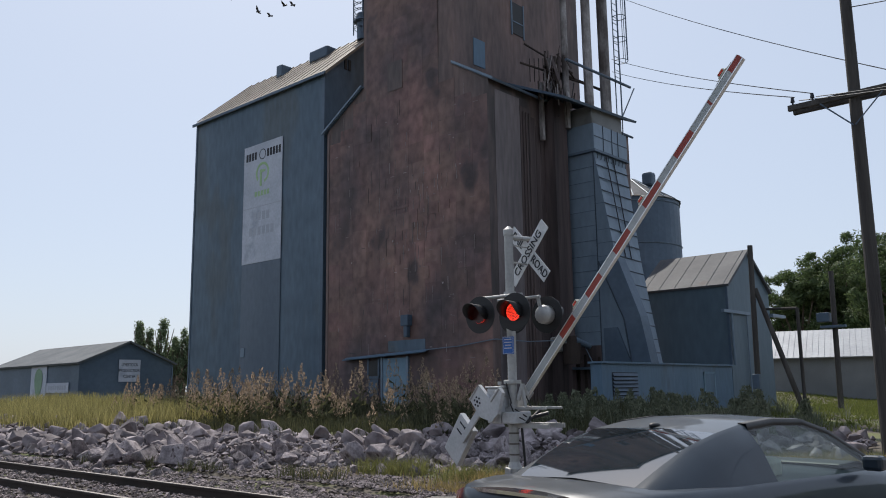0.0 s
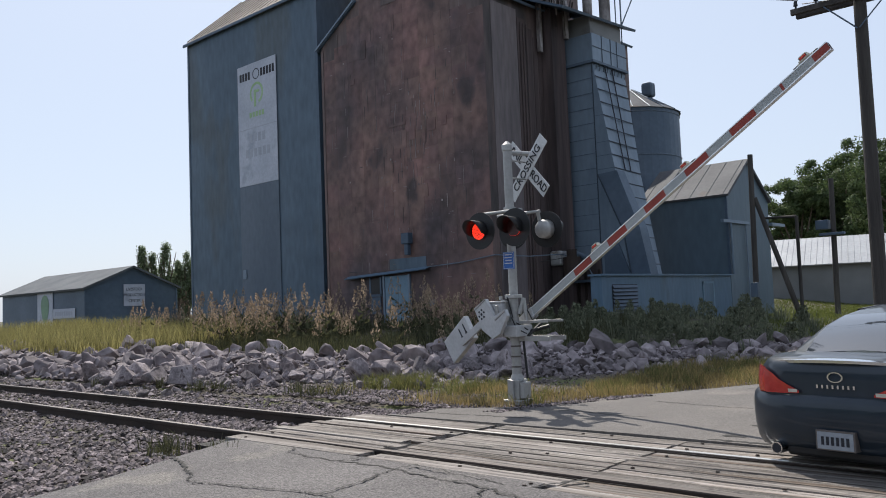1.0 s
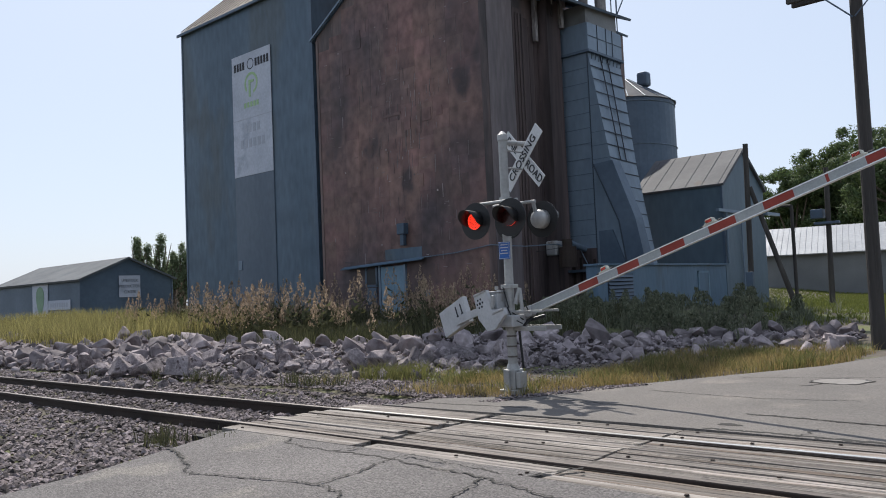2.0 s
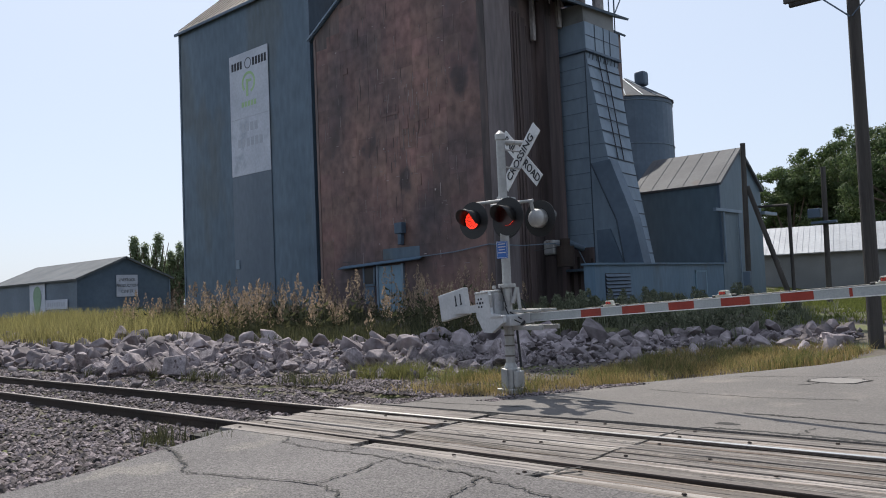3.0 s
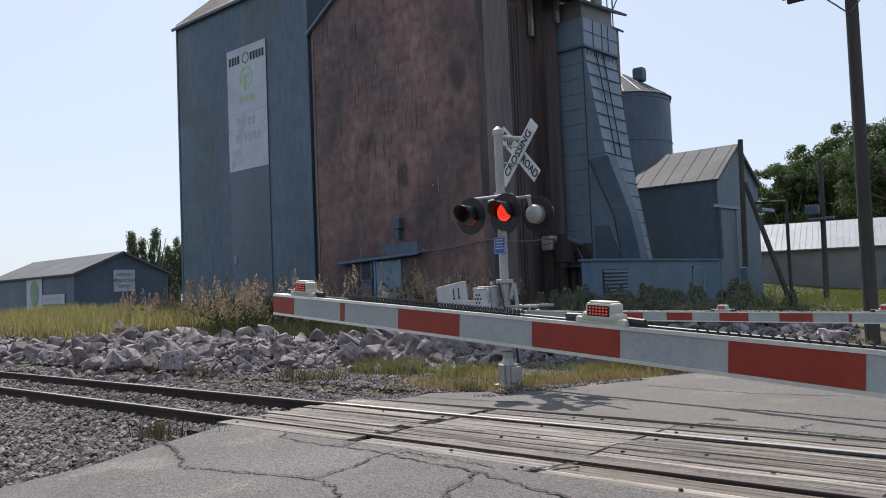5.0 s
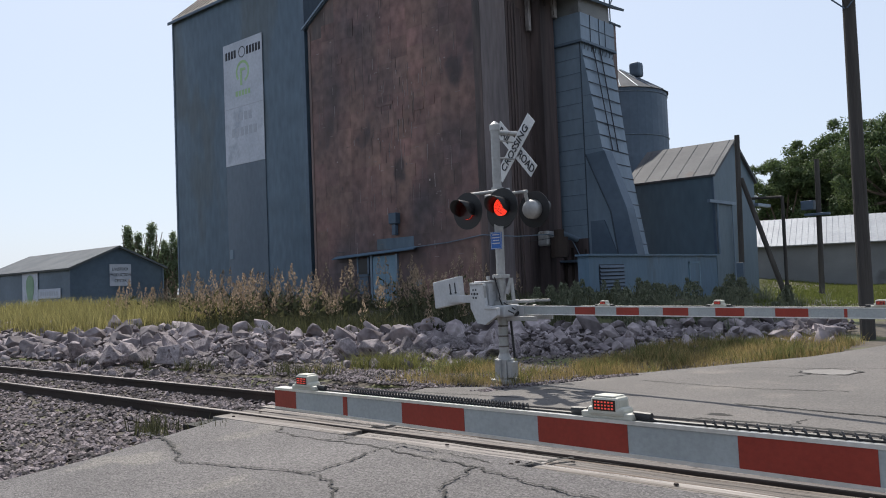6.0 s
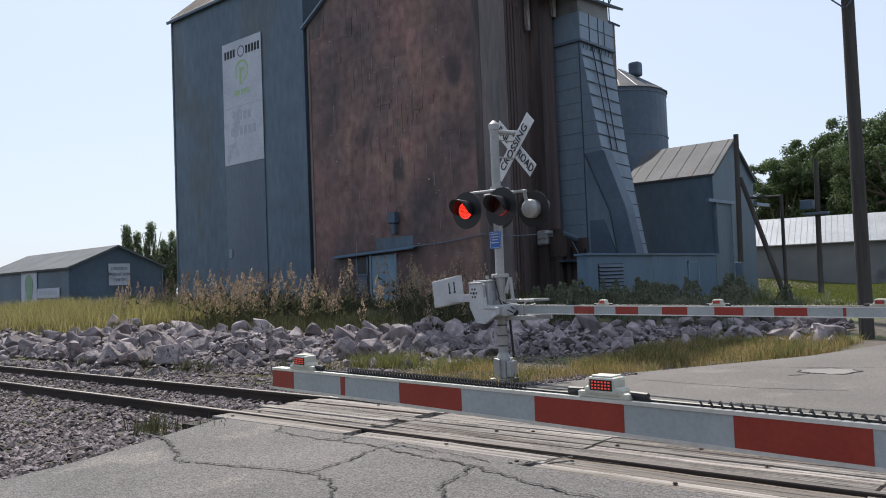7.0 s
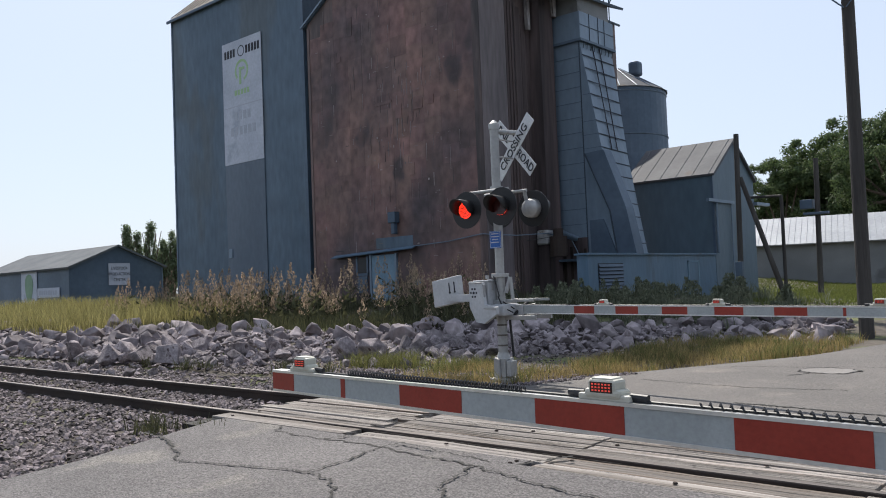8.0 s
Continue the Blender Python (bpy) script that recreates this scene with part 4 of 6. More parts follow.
# ---- crossing timbers ----
def make_planks():
    deck = empty("crossing_deck", (0, 0, 0), label="weathered grey timber planks laid between and beside the rails", category="level crossing")
    rnd = random.Random(11)
    rows = [(5.50, 5.765), (5.79, 6.076), (6.178, 6.405), (6.42, 6.60), (6.622, 6.80), (6.815, 7.0), (7.022, 7.20), (7.214, 7.35), (7.368, 7.528), (7.632, 7.93), (7.955, 8.215)]
    joints = [-9.0, -6.53, -4.06, -1.60, 0.86, 3.32, 5.8, 8.3]
    meshes = {}
    for r, (ya, yb) in enumerate(rows):
        for c in range(len(joints) - 1):
            if r == 0 and c < 2:
                continue
            key = (r, c % 3)
            length = joints[c + 1] - joints[c]
            if key not in meshes:
                bm = bmesh.new()
                w = yb - ya
                # slightly cupped, worn top with chipped ends
                n = 6
                for i in range(n):
                    a, b = i / n, (i + 1) / n
                    za, zb = (0.006 * noise.noise((a * 5 + c, r * 3.1, 2)) for a in (a, b))
                    ea = rnd.uniform(0, 0.012)
                    v = [bm.verts.new(p) for p in ((a * 2.44, ea, za), (b * 2.44, ea, zb), (b * 2.44, w - ea, zb), (a * 2.44, w - ea, za),
                                                   (a * 2.44, -0.004, -0.10), (b * 2.44, -0.004, -0.10), (b * 2.44, w + 0.004, -0.10), (a * 2.44, w + 0.004, -0.10))]
                    for q in ((0, 1, 2, 3), (0, 4, 5, 1), (3, 2, 6, 7)):
                        bm.faces.new([v[k] for k in q])
                    if i == 0:
                        bm.faces.new([v[k] for k in (0, 3, 7, 4)])
                    if i == n - 1:
                        bm.faces.new([v[k] for k in (1, 5, 6, 2)])
                ob = finish("plank", bm, "plank", deck)
                meshes[key] = ob.data
            else:
                ob = new("plank", meshes[key])
                ob.parent = deck
            off = rnd.uniform(-0.02, 0.02) + (-0.25 * rnd.random() if c == 0 else 0)
            ob.location = (joints[c] + off + 0.01, ya, rnd.uniform(-0.016, 0.004))
            ob.rotation_euler = (radians(rnd.uniform(-0.5, 0.5)), 0, radians(rnd.uniform(-0.12, 0.12)))
    bm = bmesh.new()
    for i in range(190):
        ya, yb = rows[rnd.randrange(len(rows))]
        x, y, l = rnd.uniform(-9, 1.5), rnd.uniform(ya + 0.02, yb - 0.02), rnd.uniform(0.4, 2.1)
        if y < 5.78 and x < -4.1:
            continue
        crack(bm, (x, y), (x + l, y + rnd.uniform(-0.01, 0.01)), 200 + i, 0.008, 0.006, lambda p, q: 0.009)
    tagged(part("timber_split", bm, "tar", deck), "dark splits along the timber grain", kind="stuff")
    bolts = None
    for i in range(70):
        ya, yb = rows[rnd.randrange(len(rows))]
        x = rnd.choice(joints) + rnd.choice((-0.2, 0.2, 0.9, 1.25, 1.6))
        if bolts is None:
            bm = bmesh.new()
            bmesh.ops.create_cone(bm, cap_ends=True, segments=8, radius1=0.022, radius2=0.016, depth=0.012)
            ob = finish("bolt", bm, "rust", deck)
            bolts = ob.data
        else:
            ob = new("bolt", bolts)
            ob.parent = deck
        ob.location = (x, (ya + yb) / 2 + rnd.uniform(-0.05, 0.05), 0.008)
    # dark packed dirt under the timbers
    tagged(finish("track_bed", boxes(((-9.2, 5.45, -0.2), (9, 8.25, -0.05))), "tar"), "dark oily dirt below the crossing timbers", "track bed", kind="structure")


def ribbon(bm, pts, widths, lift=0.004, zf=None):
    prev = None
    for i, (p, w) in enumerate(zip(pts, widths)):
        q = pts[min(i + 1, len(pts) - 1)]
        o = pts[max(i - 1, 0)]
        d = Vector((q[0] - o[0], q[1] - o[1], 0)).normalized()
        n = Vector((-d.y, d.x, 0)) * w / 2
        z = zf(p[0], p[1]) + lift
        row = [bm.verts.new((p[0] + n.x, p[1] + n.y, z)), bm.verts.new((p[0] - n.x, p[1] - n.y, z))]
        if prev:
            bm.faces.new((prev[0], prev[1], row[1], row[0]))
        prev = row


def crack(bm, a, b, seed, w=0.02, wander=0.12, zf=None):
    rnd = random.Random(seed)
    n = max(4, int(math.dist(a, b) / 0.028))
    pts, ws = [], []
    for i in range(n + 1):
        k = i / n
        o = wander * (noise.noise((k * 4, seed, 0)) + 0.5 * noise.noise((k * 13, seed, 4)))
        dx, dy = b[0] - a[0], b[1] - a[1]
        l = math.hypot(dx, dy)
        o += min(wander, 0.05) * 0.28 * rnd.uniform(-1, 1)
        pts.append((a[0] + dx * k - dy / l * o, a[1] + dy * k + dx / l * o))
        ws.append(w * rnd.choice((0.6, 0.8, 1.0, 1.3, 1.6)) * rnd.uniform(0.8, 1.2) * (0.4 if i in (0, n) else 1))
    ribbon(bm, pts, ws, 0.003, zf)


def road_z(x, y):
    e = road_edge(y)
    z = road_height(y)
    if x < e + 4:
        return z + 0.03 * max(0, (x - e)) / 4
    return z + 0.03 * max(0, 1 - (x - e - 4) / 5)


def make_cracks():
    bm = bmesh.new()
    lines = [[(-8.86, 4.7), (-8.46, 4.69), (-8.08, 4.62), (-7.69, 4.44), (-7.41, 4.33), (-7.11, 4.13), (-6.81, 4.17), (-6.03, 4.35), (-5.53, 4.44), (-5.53, 4.83), (-5.67, 5.46)],
             [(-7.6, 5.76), (-7.41, 5.53), (-6.9, 5.42), (-5.92, 5.46), (-5.04, 5.33), (-4.41, 5.27), (-3.83, 5.1), (-3.0, 4.95), (-1.5, 5.0)],
             [(-5.67, 5.46), (-5.65, 5.7), (-4.96, 5.54), (-4.37, 5.44)], [(-6.49, 5.42), (-6.41, 5.74)], [(-5.53, 4.44), (-5.12, 4.34), (-4.6, 3.9), (-4.1, 3.2)], [(-4.4, 5.27), (-4.2, 4.6), (-3.6, 4.2)]]
    for i, line in enumerate(lines):
        for j, (a, b) in enumerate(zip(line, line[1:])):
            crack(bm, a, b, 20 + 10 * i + j, 0.032 if i == 0 and j < 3 else 0.021, 0.06, road_z)
    tagged(finish("road_crack", bm, "tar"), "dark irregular cracks in the asphalt", "crack", kind="stuff")
    bm = bmesh.new()
    # the first three entries form one long dark line across the road
    far = [((-6.9, 9.66), (-5.06, 9.43), 0.03), ((-5.06, 9.43), (-2.33, 9.24), 0.045), ((-2.33, 9.24), (2.0, 8.9), 0.045), ((-3.87, 8.27), (-3.2, 8.33), 0.06), ((-3.2, 8.33), (-2.0, 8.28), 0.07), ((-2.0, 8.28), (2.0, 8.3), 0.06),
           ((-5.85, 10.91), (-4.2, 10.6), 0.02), ((-4.2, 10.6), (-3.0, 10.75), 0.02), ((-2.9, 8.3), (-2.85, 8.75), 0.02), ((-3.84, 8.57), (-3.6, 8.62), 0.09), ((-4.09, 11.87), (-3.44, 12.7), 0.06), ((-8.4, 8.6), (-6.5, 8.75), 0.03), ((-5.2, 12.6), (-2.5, 13.1), 0.02)]
    for i, (a, b, w) in enumerate(far):
        crack(bm, a, b, 60 + i, w, 0.06, road_z)
    tagged(finish("road_crack", bm, "tar"), "dark cracks and a long dark line across the asphalt", "crack", kind="stuff")
    rnd = random.Random(8)
    rim = []
    for i in range(22):
        a = 2 * math.pi * i / 22
        k = 1 + rnd.uniform(-0.14, 0.14)
        x, y = -3.72 + 0.40 * k * math.cos(a), 12.45 + 0.30 * k * math.sin(a)
        rim.append((x, y, road_z(x, y) + 0.006))
    patch = finish("road_patch", slab(bmesh.new(), rim, 0.012), "concrete")
    tagged(patch, "pale worn patch filling a pothole", "road patch", kind="structure")
    bm = bmesh.new()
    for i in range(22):
        if i % 7 != 3:
            crack(bm, rim[i][:2], rim[(i + 1) % 22][:2], 300 + i, 0.03, 0.02, lambda x, y: road_z(x, y) + 0.006)
    tagged(finish("road_crack", bm, "tar"), "dark broken rim round the pothole patch", "crack", kind="stuff")
    bm = bmesh.new()
    crack(bm, (-4.16, 5.52), (-3.93, 6.05), 90, 0.04, 0.03, lambda x, y: 0.012)
    crack(bm, (-4.18, 5.47), (2.0, 5.47), 91, 0.07, 0.02, lambda x, y: 0.006)
    tagged(finish("tar_joint", bm, "tar"), "black tar joint beside the timbers", "joint", kind="stuff")


# ---- loose stone ----
OCT_V = np.array([(1, 0, 0), (-1, 0, 0), (0, 1, 0), (0, -1, 0), (0, 0, 1), (0, 0, -1)], float)
OCT_F = np.array([(0, 2, 4), (2, 1, 4), (1, 3, 4), (3, 0, 4), (2, 0, 5), (1, 2, 5), (3, 1, 5), (0, 3, 5)])


def scatter_stones(name, label, pts, lo, hi, material, seed, flat=0.6):
    rs = np.random.RandomState(seed)
    pts = np.array(pts)
    n = len(pts)
    size = rs.uniform(lo, hi, (n, 1, 1)) * rs.uniform(0.6, 1.0, (n, 1, 3))
    v = OCT_V[None] * size * rs.uniform(0.75, 1.25, (n, 6, 1))
    v[:, :, 2] *= flat
    a = rs.uniform(0, 6.28, n)
    t = rs.uniform(-0.5, 0.5, n)
    ca, sa, ct, st = np.cos(a), np.sin(a), np.cos(t), np.sin(t)
    x = v[..., 0] * ct[:, None] + v[..., 2] * st[:, None]
    z = -v[..., 0] * st[:, None] + v[..., 2] * ct[:, None]
    y = v[..., 1]
    w = np.stack([x * ca[:, None] - y * sa[:, None], x * sa[:, None] + y * ca[:, None], z], -1) + pts[:, None, :]
    f = (OCT_F[None] + 6 * np.arange(n)[:, None, None]).reshape(-1, 3)
    ob = raw(name, w.reshape(-1, 3).tolist(), f.tolist(), material)
    return tagged(ob, label, "gravel", kind="stuff")


def make_ballast():
    rs = np.random.RandomState(3)
    pts = []
    while len(pts) < 30000:
        k = rs.rand() ** 1.6
        x, y = -7.6 - 22 * k, rs.uniform(1.5, 10.7)
        if x > road_edge(y) - 0.02 + 0.12 * noise.noise((y * 2, 0, 0)) and not (5.5 < y < 8.2):
            continue
        if 5.5 < y < 8.2 and x > -9.05:
            continue
        if abs(y - 6.12) < 0.06 or abs(y - 7.58) < 0.06:
            continue
        z = land(x, y) + 0.015
        if 5.4 < y < 8.4:
            z = max(z, -0.13 + 0.02 * noise.noise((x * 2, y * 2, 0)))
        pts.append((x, y, z))
    scatter_stones("ballast", "grey-pink crushed stone ballast around the track", pts, 0.025, 0.072, "ballast", 4)
    pts = []
    while len(pts) < 4500:
        x, y = rs.uniform(-14, -4.5), rs.uniform(8.3, 11.5)
        e = road_edge(y)
        d = e - x
        if d < -0.3 or rs.rand() > math.exp(-max(0, d) / 1.6):
            continue
        pts.append((x, y, land(x, y) + 0.02 if d > 0 else road_z(x, y) + 0.008))
    while len(pts) < 7500:
        x, y = rs.uniform(-14, -4.6), rs.uniform(9.3, 16)
        if road_edge(y) - x < 0.1 or y > bank_foot(x) + 0.7 or noise.noise((x * 0.9, y * 0.9, 3)) < -0.25:
            continue
        pts.append((x, y, land(x, y) + 0.01))
    scatter_stones("shoulder_gravel", "loose grey gravel along the road shoulder", pts, 0.012, 0.04, "ballast", 5)


def rock_mesh(seed):
    """A block of quarried stone: the hull of a few points thrown on a squarish box."""
    rnd = random.Random(seed)
    bm = bmesh.new()
    for i in range(17):
        p = Vector((rnd.uniform(-1, 1), rnd.uniform(-1, 1), rnd.uniform(-1, 1)))
        p /= (abs(p.x) ** 4 + abs(p.y) ** 4 + abs(p.z) ** 4) ** 0.25
        p *= rnd.uniform(0.80, 1.0)
        bm.verts.new((p.x, p.y, p.z * rnd.choice((0.62, 0.75, 0.85))))
    out = bmesh.ops.convex_hull(bm, input=bm.verts)
    loose = [g for g in out["geom_interior"] + out["geom_unused"] if isinstance(g, bmesh.types.BMVert)]
    bmesh.ops.delete(bm, geom=list(set(loose)), context="VERTS")
    bmesh.ops.dissolve_limit(bm, angle_limit=radians(14), verts=bm.verts, edges=bm.edges)
    bmesh.ops.bevel(bm, geom=list(bm.edges), offset=0.035, segments=1, affect="EDGES")
    bmesh.ops.recalc_face_normals(bm, faces=bm.faces)
    me = bpy.data.meshes.new("stone")
    bm.to_mesh(me)
    bm.free()
    me.materials.append(M["rock"])
    return me


def make_rocks():
    bank = empty("stone_bank", (-16, 11, 0), label="bank of broken pink-grey limestone boulders along the track", category="rock pile")
    rnd = random.Random(21)
    meshes = [rock_mesh(i) for i in range(16)]
    spots = []
    tries = 0
    while len(spots) < 1750 and tries < 90000:
        tries += 1
        x = rnd.uniform(-40, -4.9)
        foot = bank_foot(x)
        k = rnd.random()
        y = foot - 0.1 + (3.7 - 1.3 * smooth_step(-11, -8, x)) * k
        if x < -22 and rnd.random() > 0.6:
            continue
        if x > -4.9 - 0.15 * (y - foot) or x > road_edge(y) - 0.5:
            continue
        r = rnd.choice((0.08, 0.10, 0.12, 0.14, 0.17, 0.20, 0.25, 0.33))
        if k < 0.02 and x < -9.5:
            y, r = y - rnd.uniform(0.1, 1.3), min(r, 0.13)
        if x > -9.0:
            r = min(r, 0.22)
        if any((x - a) ** 2 + (y - b) ** 2 < (0.58 * (r + c)) ** 2 for a, b, c in spots):
            continue
        spots.append((x, y, r))
    spots.sort(key=lambda s: s[1] - 0.35 * s[0])
    first = None
    joined_v, joined_f = [], []
    for i, (x, y, r) in enumerate(spots):
        z = land(x, y) + r * rnd.uniform(0.2, 0.8)
        me = meshes[rnd.randrange(16)]
        m = Matrix.LocRotScale((x, y, z), Euler((rnd.uniform(-0.9, 0.9), rnd.uniform(-0.9, 0.9), rnd.uniform(0, 6.28))), (r * rnd.uniform(0.9, 1.3), r * rnd.uniform(0.75, 1.05), r * rnd.uniform(0.8, 1.15)))
        if i < 300:
            ob = new("stone", me)
            ob.parent = bank
            ob.matrix_parent_inverse = bank.matrix_world.inverted()
            ob.matrix_basis = Matrix.Translation((16, -11, 0)) @ m
        else:
            o = len(joined_v)
            joined_v += [tuple(m @ v.co) for v in me.vertices]
            joined_f += [tuple(o + k for k in p.vertices) for p in me.polygons]
    ob = raw("stones_behind", joined_v, joined_f, "rock_far", bank)
    ob.matrix_basis = Matrix.Translation((16, -11, 0))
    tagged(ob, "more broken boulders further along the bank", kind="stuff")
    # small broken pieces filling the gaps and spilling from the foot
    rs = np.random.RandomState(9)
    pts = []
    while len(pts) < 6500:
        x = -36 + 31 * rs.rand() ** 0.8
        y = bank_foot(x) + rs.uniform(-0.9, 3.3 - 1.2 * smooth_step(-11, -8, x))
        if x < road_edge(y) - 0.6 and (y > bank_foot(x) or rs.rand() < 0.25):
            pts.append((x, y, land(x, y) + rs.uniform(0.0, 0.16 if y > bank_foot(x) + 0.3 else 0.03)))
    scatter_stones("rubble", "small broken limestone pieces between the boulders", pts, 0.03, 0.11, "rock_far", 6, flat=0.8)


# ---- grass and weeds ----
def blades(name, label, pts, hlo, hhi, width, lean, material, seed, category="grass", tuft=1):
    rs = np.random.RandomState(seed)
    p = np.array(pts, float)
    p = np.repeat(p, tuft, axis=0)
    n = len(p)
    p[:, :2] += rs.normal(0, 0.05 if tuft > 1 else 0.0, (n, 2))
    h = rs.uniform(hlo, hhi, n)
    a = rs.uniform(0, 6.28, n)
    side = np.stack([np.cos(a), np.sin(a), np.zeros(n)], -1) * (width * rs.uniform(0.6, 1.3, n))[:, None]
    d = rs.uniform(0, 6.28, n)
    bend = np.stack([np.cos(d), np.sin(d), np.zeros(n)], -1) * (h * rs.uniform(0.05, lean, n))[:, None]
    up = np.array([0, 0, 1.0])
    mid = p + bend * 0.35 + up * (h * 0.6)[:, None]
    tip = p + bend + up * h[:, None]
    v = np.stack([p - side, p + side, mid + side * 0.7, mid - side * 0.7, tip], 1).reshape(-1, 3)
    o = 5 * np.arange(n)[:, None]
    f4 = (np.array([[0, 1, 2, 3]]) + o).tolist()
    f3 = (np.array([[3, 2, 4]]) + o).tolist()
    ob = raw(name, v.tolist(), f4 + f3, material)
    return tagged(ob, label, category, kind="stuff")


def patch_points(n, seed, xr, yr, keep):
    rs = np.random.RandomState(seed)
    out = []
    tries = 0
    while len(out) < n and tries < n * 40:
        tries += 1
        x, y = rs.uniform(*xr), rs.uniform(*yr)
        k = keep(x, y)
        if k > 0 and rs.rand() < k:
            out.append((x, y, land(x, y) - 0.02))
    return out


def clump(x, y, s=0.7, cut=0.0):
    return max(0, min(1, 0.5 + 1.6 * noise.noise((x * s, y * s, 7)) - cut))


def make_grass():
    # yellow-green tall grass on the open bank
    pts = patch_points(9000, 1, (-50, -24), (11.5, 21), lambda x, y: clump(x, y, 0.35, 0.05) * smooth_step(bank_foot(x) + (1.6 if x > -25 else 0.6), bank_foot(x) + 3.0, y) * (1 - smooth_step(19, 21, y)))
    blades("tall_grass", "tall yellow-green grass on the bank", pts, 0.4, 1.0, 0.012, 0.5, "tall_grass", 2, tuft=3)
    # low weeds below the elevator
    pts = patch_points(6000, 3, (-30, -11), (12.5, 23), lambda x, y: clump(x, y, 0.5, 0.0) * smooth_step(bank_foot(x) + 2.2, bank_foot(x) + 3.4, y))
    blades("weeds", "green and brown weeds below the elevator", pts, 0.15, 0.5, 0.012, 0.5, "weed", 4, "weeds", tuft=3)
    # feathery seed heads
    pts = patch_points(330, 5, (-31, -13.2), (14.6, 20), lambda x, y: clump(x, y, 0.55, 0.22))
    plumes(pts)
    # dark weeds in the shade of the leg casing
    pts = patch_points(2000, 7, (-15.2, -6.5), (17, 25), lambda x, y: clump(x, y, 0.5, -0.1) * smooth_step(bank_foot(x) + 2.4, bank_foot(x) + 3.6, y) * (1 - smooth_step(-8.5, -6.5, x)))
    blades("shade_weeds", "dark green weeds in the shade of the elevator", pts, 0.05, 0.20, 0.009, 1.1, "shade_weed", 8, "weeds", tuft=3)
    pts = patch_points(90, 27, (-15.2, -7.0), (17.5, 24.5), lambda x, y: clump(x, y, 0.6, 0.1))
    blades("tall_weeds", "scattered taller weeds near the blue lean-to", pts, 0.15, 0.65, 0.012, 0.7, "shade_weed", 28, "weeds", tuft=18)
    bushes()
    # dry strip between the shoulder and the stones
    def strip(x, y):
        e = road_edge(y)
        return clump(x, y, 0.9, -0.15) * smooth_step(0.15, 0.6, e - x) * (1 - smooth_step(1.9, 2.8, (y - 9.4) - max(0, (x + 8) * 1.4)) if x < -8 else 1) * (1 - smooth_step(bank_foot(x) + 0.4, bank_foot(x) + 1.2, y))
    pts = patch_points(5200, 9, (-12.6, -4.4), (9.6, 20), lambda x, y: strip(x, y) * (0.05 + 0.95 * smooth_step(-10.2, -8.8, x)))
    blades("dry_grass", "dry yellow grass along the road shoulder", pts, 0.04, 0.22, 0.005, 0.9, "dry_grass", 10, tuft=4)
    pts = patch_points(1500, 23, (-12.6, -4.4), (9.8, 18), lambda x, y: strip(x, y) * clump(x, y, 1.3, 0.25) * (0.08 + 0.92 * smooth_step(-10.6, -9.3, x)))
    blades("green_grass", "green grass mixed into the dry strip", pts, 0.06, 0.3, 0.007, 0.8, "weed_green", 24, tuft=4)
    pts = patch_points(330, 19, (-14.2, -9), (10.2, 13.2), lambda x, y: clump(x, y, 1.4, 0.1) * max(0, 1 - math.hypot((x + 11.5) / 1.3, (y - 11.5) / 0.9)))
    blades("green_grass", "fresh green grass at the foot of the stones", pts, 0.05, 0.36, 0.007, 1.1, "weed_green", 20, tuft=4)
    # scattered tufts in the ballast
    tufts = [(-9.3, 5.2), (-9.6, 5.3), (-8.7, 5.5), (-15.6, 9.4), (-15.2, 9.6), (-12.1, 9.6), (-11.8, 9.9), (-12.7, 9.7), (-11.0, 3.6), (-20, 9.3), (-17.5, 9.6)]
    rs = np.random.RandomState(12)
    pts = [(x + rs.normal(0, 0.12), y + rs.normal(0, 0.12), land(x, y) - 0.02) for x, y in tufts for _ in range(26)]
    blades("weed_tuft", "small green weed tufts in the ballast", pts, 0.08, 0.32, 0.008, 0.8, "weed", 13, "weeds", tuft=3)
    # mown lawn beyond the sheds
    pts = patch_points(16000, 15, (-21, 0), (21, 62), lambda x, y: smooth_step(0.6, 1.4, road_edge(y) + 0.6 - x) * smooth_step(-0.36 * y - 2.0, -0.36 * y, x))
    blades("lawn", "mown green lawn beside the road", pts, 0.06, 0.16, 0.012, 0.6, "lawn", 16, tuft=4)


def bushes():
    """Soft leafy weeds in front of the lean-to, each a loose mound of small leaves."""
    rs = np.random.RandomState(44)
    spots = [(-7.6, 19.0, 0.62, 0.85), (-8.3, 19.6, 0.45, 0.6), (-7.0, 19.8, 0.4, 0.45)]
    for _ in range(70):
        x, y = rs.uniform(-15.0, -7.6), rs.uniform(17.5, 24.3)
        if y > bank_foot(x) + 2.3:
            spots.append((x, y, rs.uniform(0.15, 0.42), rs.uniform(0.25, 0.75)))
    v, f = [], []
    for x, y, r, h in spots:
        z = land(x, y)
        n = int(420 * r / 0.4)
        k = rs.uniform(0, 1, n) ** 0.8
        a = rs.uniform(0, 6.28, n)
        rad = r * np.sqrt(rs.uniform(0, 1, n)) * (1.05 - 0.75 * k)
        c = np.stack([x + rad * np.cos(a), y + rad * np.sin(a), z + 0.02 + h * k], -1)
        u, w = rs.normal(0, 0.026, (n, 3)), rs.normal(0, 0.014, (n, 3))
        u[:, 2] += 0.03
        o = len(v)
        v += np.stack([c - u, c + w, c + u, c - w], 1).reshape(-1, 3).tolist()
        f += (np.array([[0, 1, 2, 3]]) + 4 * np.arange(n)[:, None] + o).tolist()
    tagged(raw("weed_bushes", v, f, "shade_weed"), "soft grey-green leafy weeds before the lean-to", "weeds", kind="stuff")


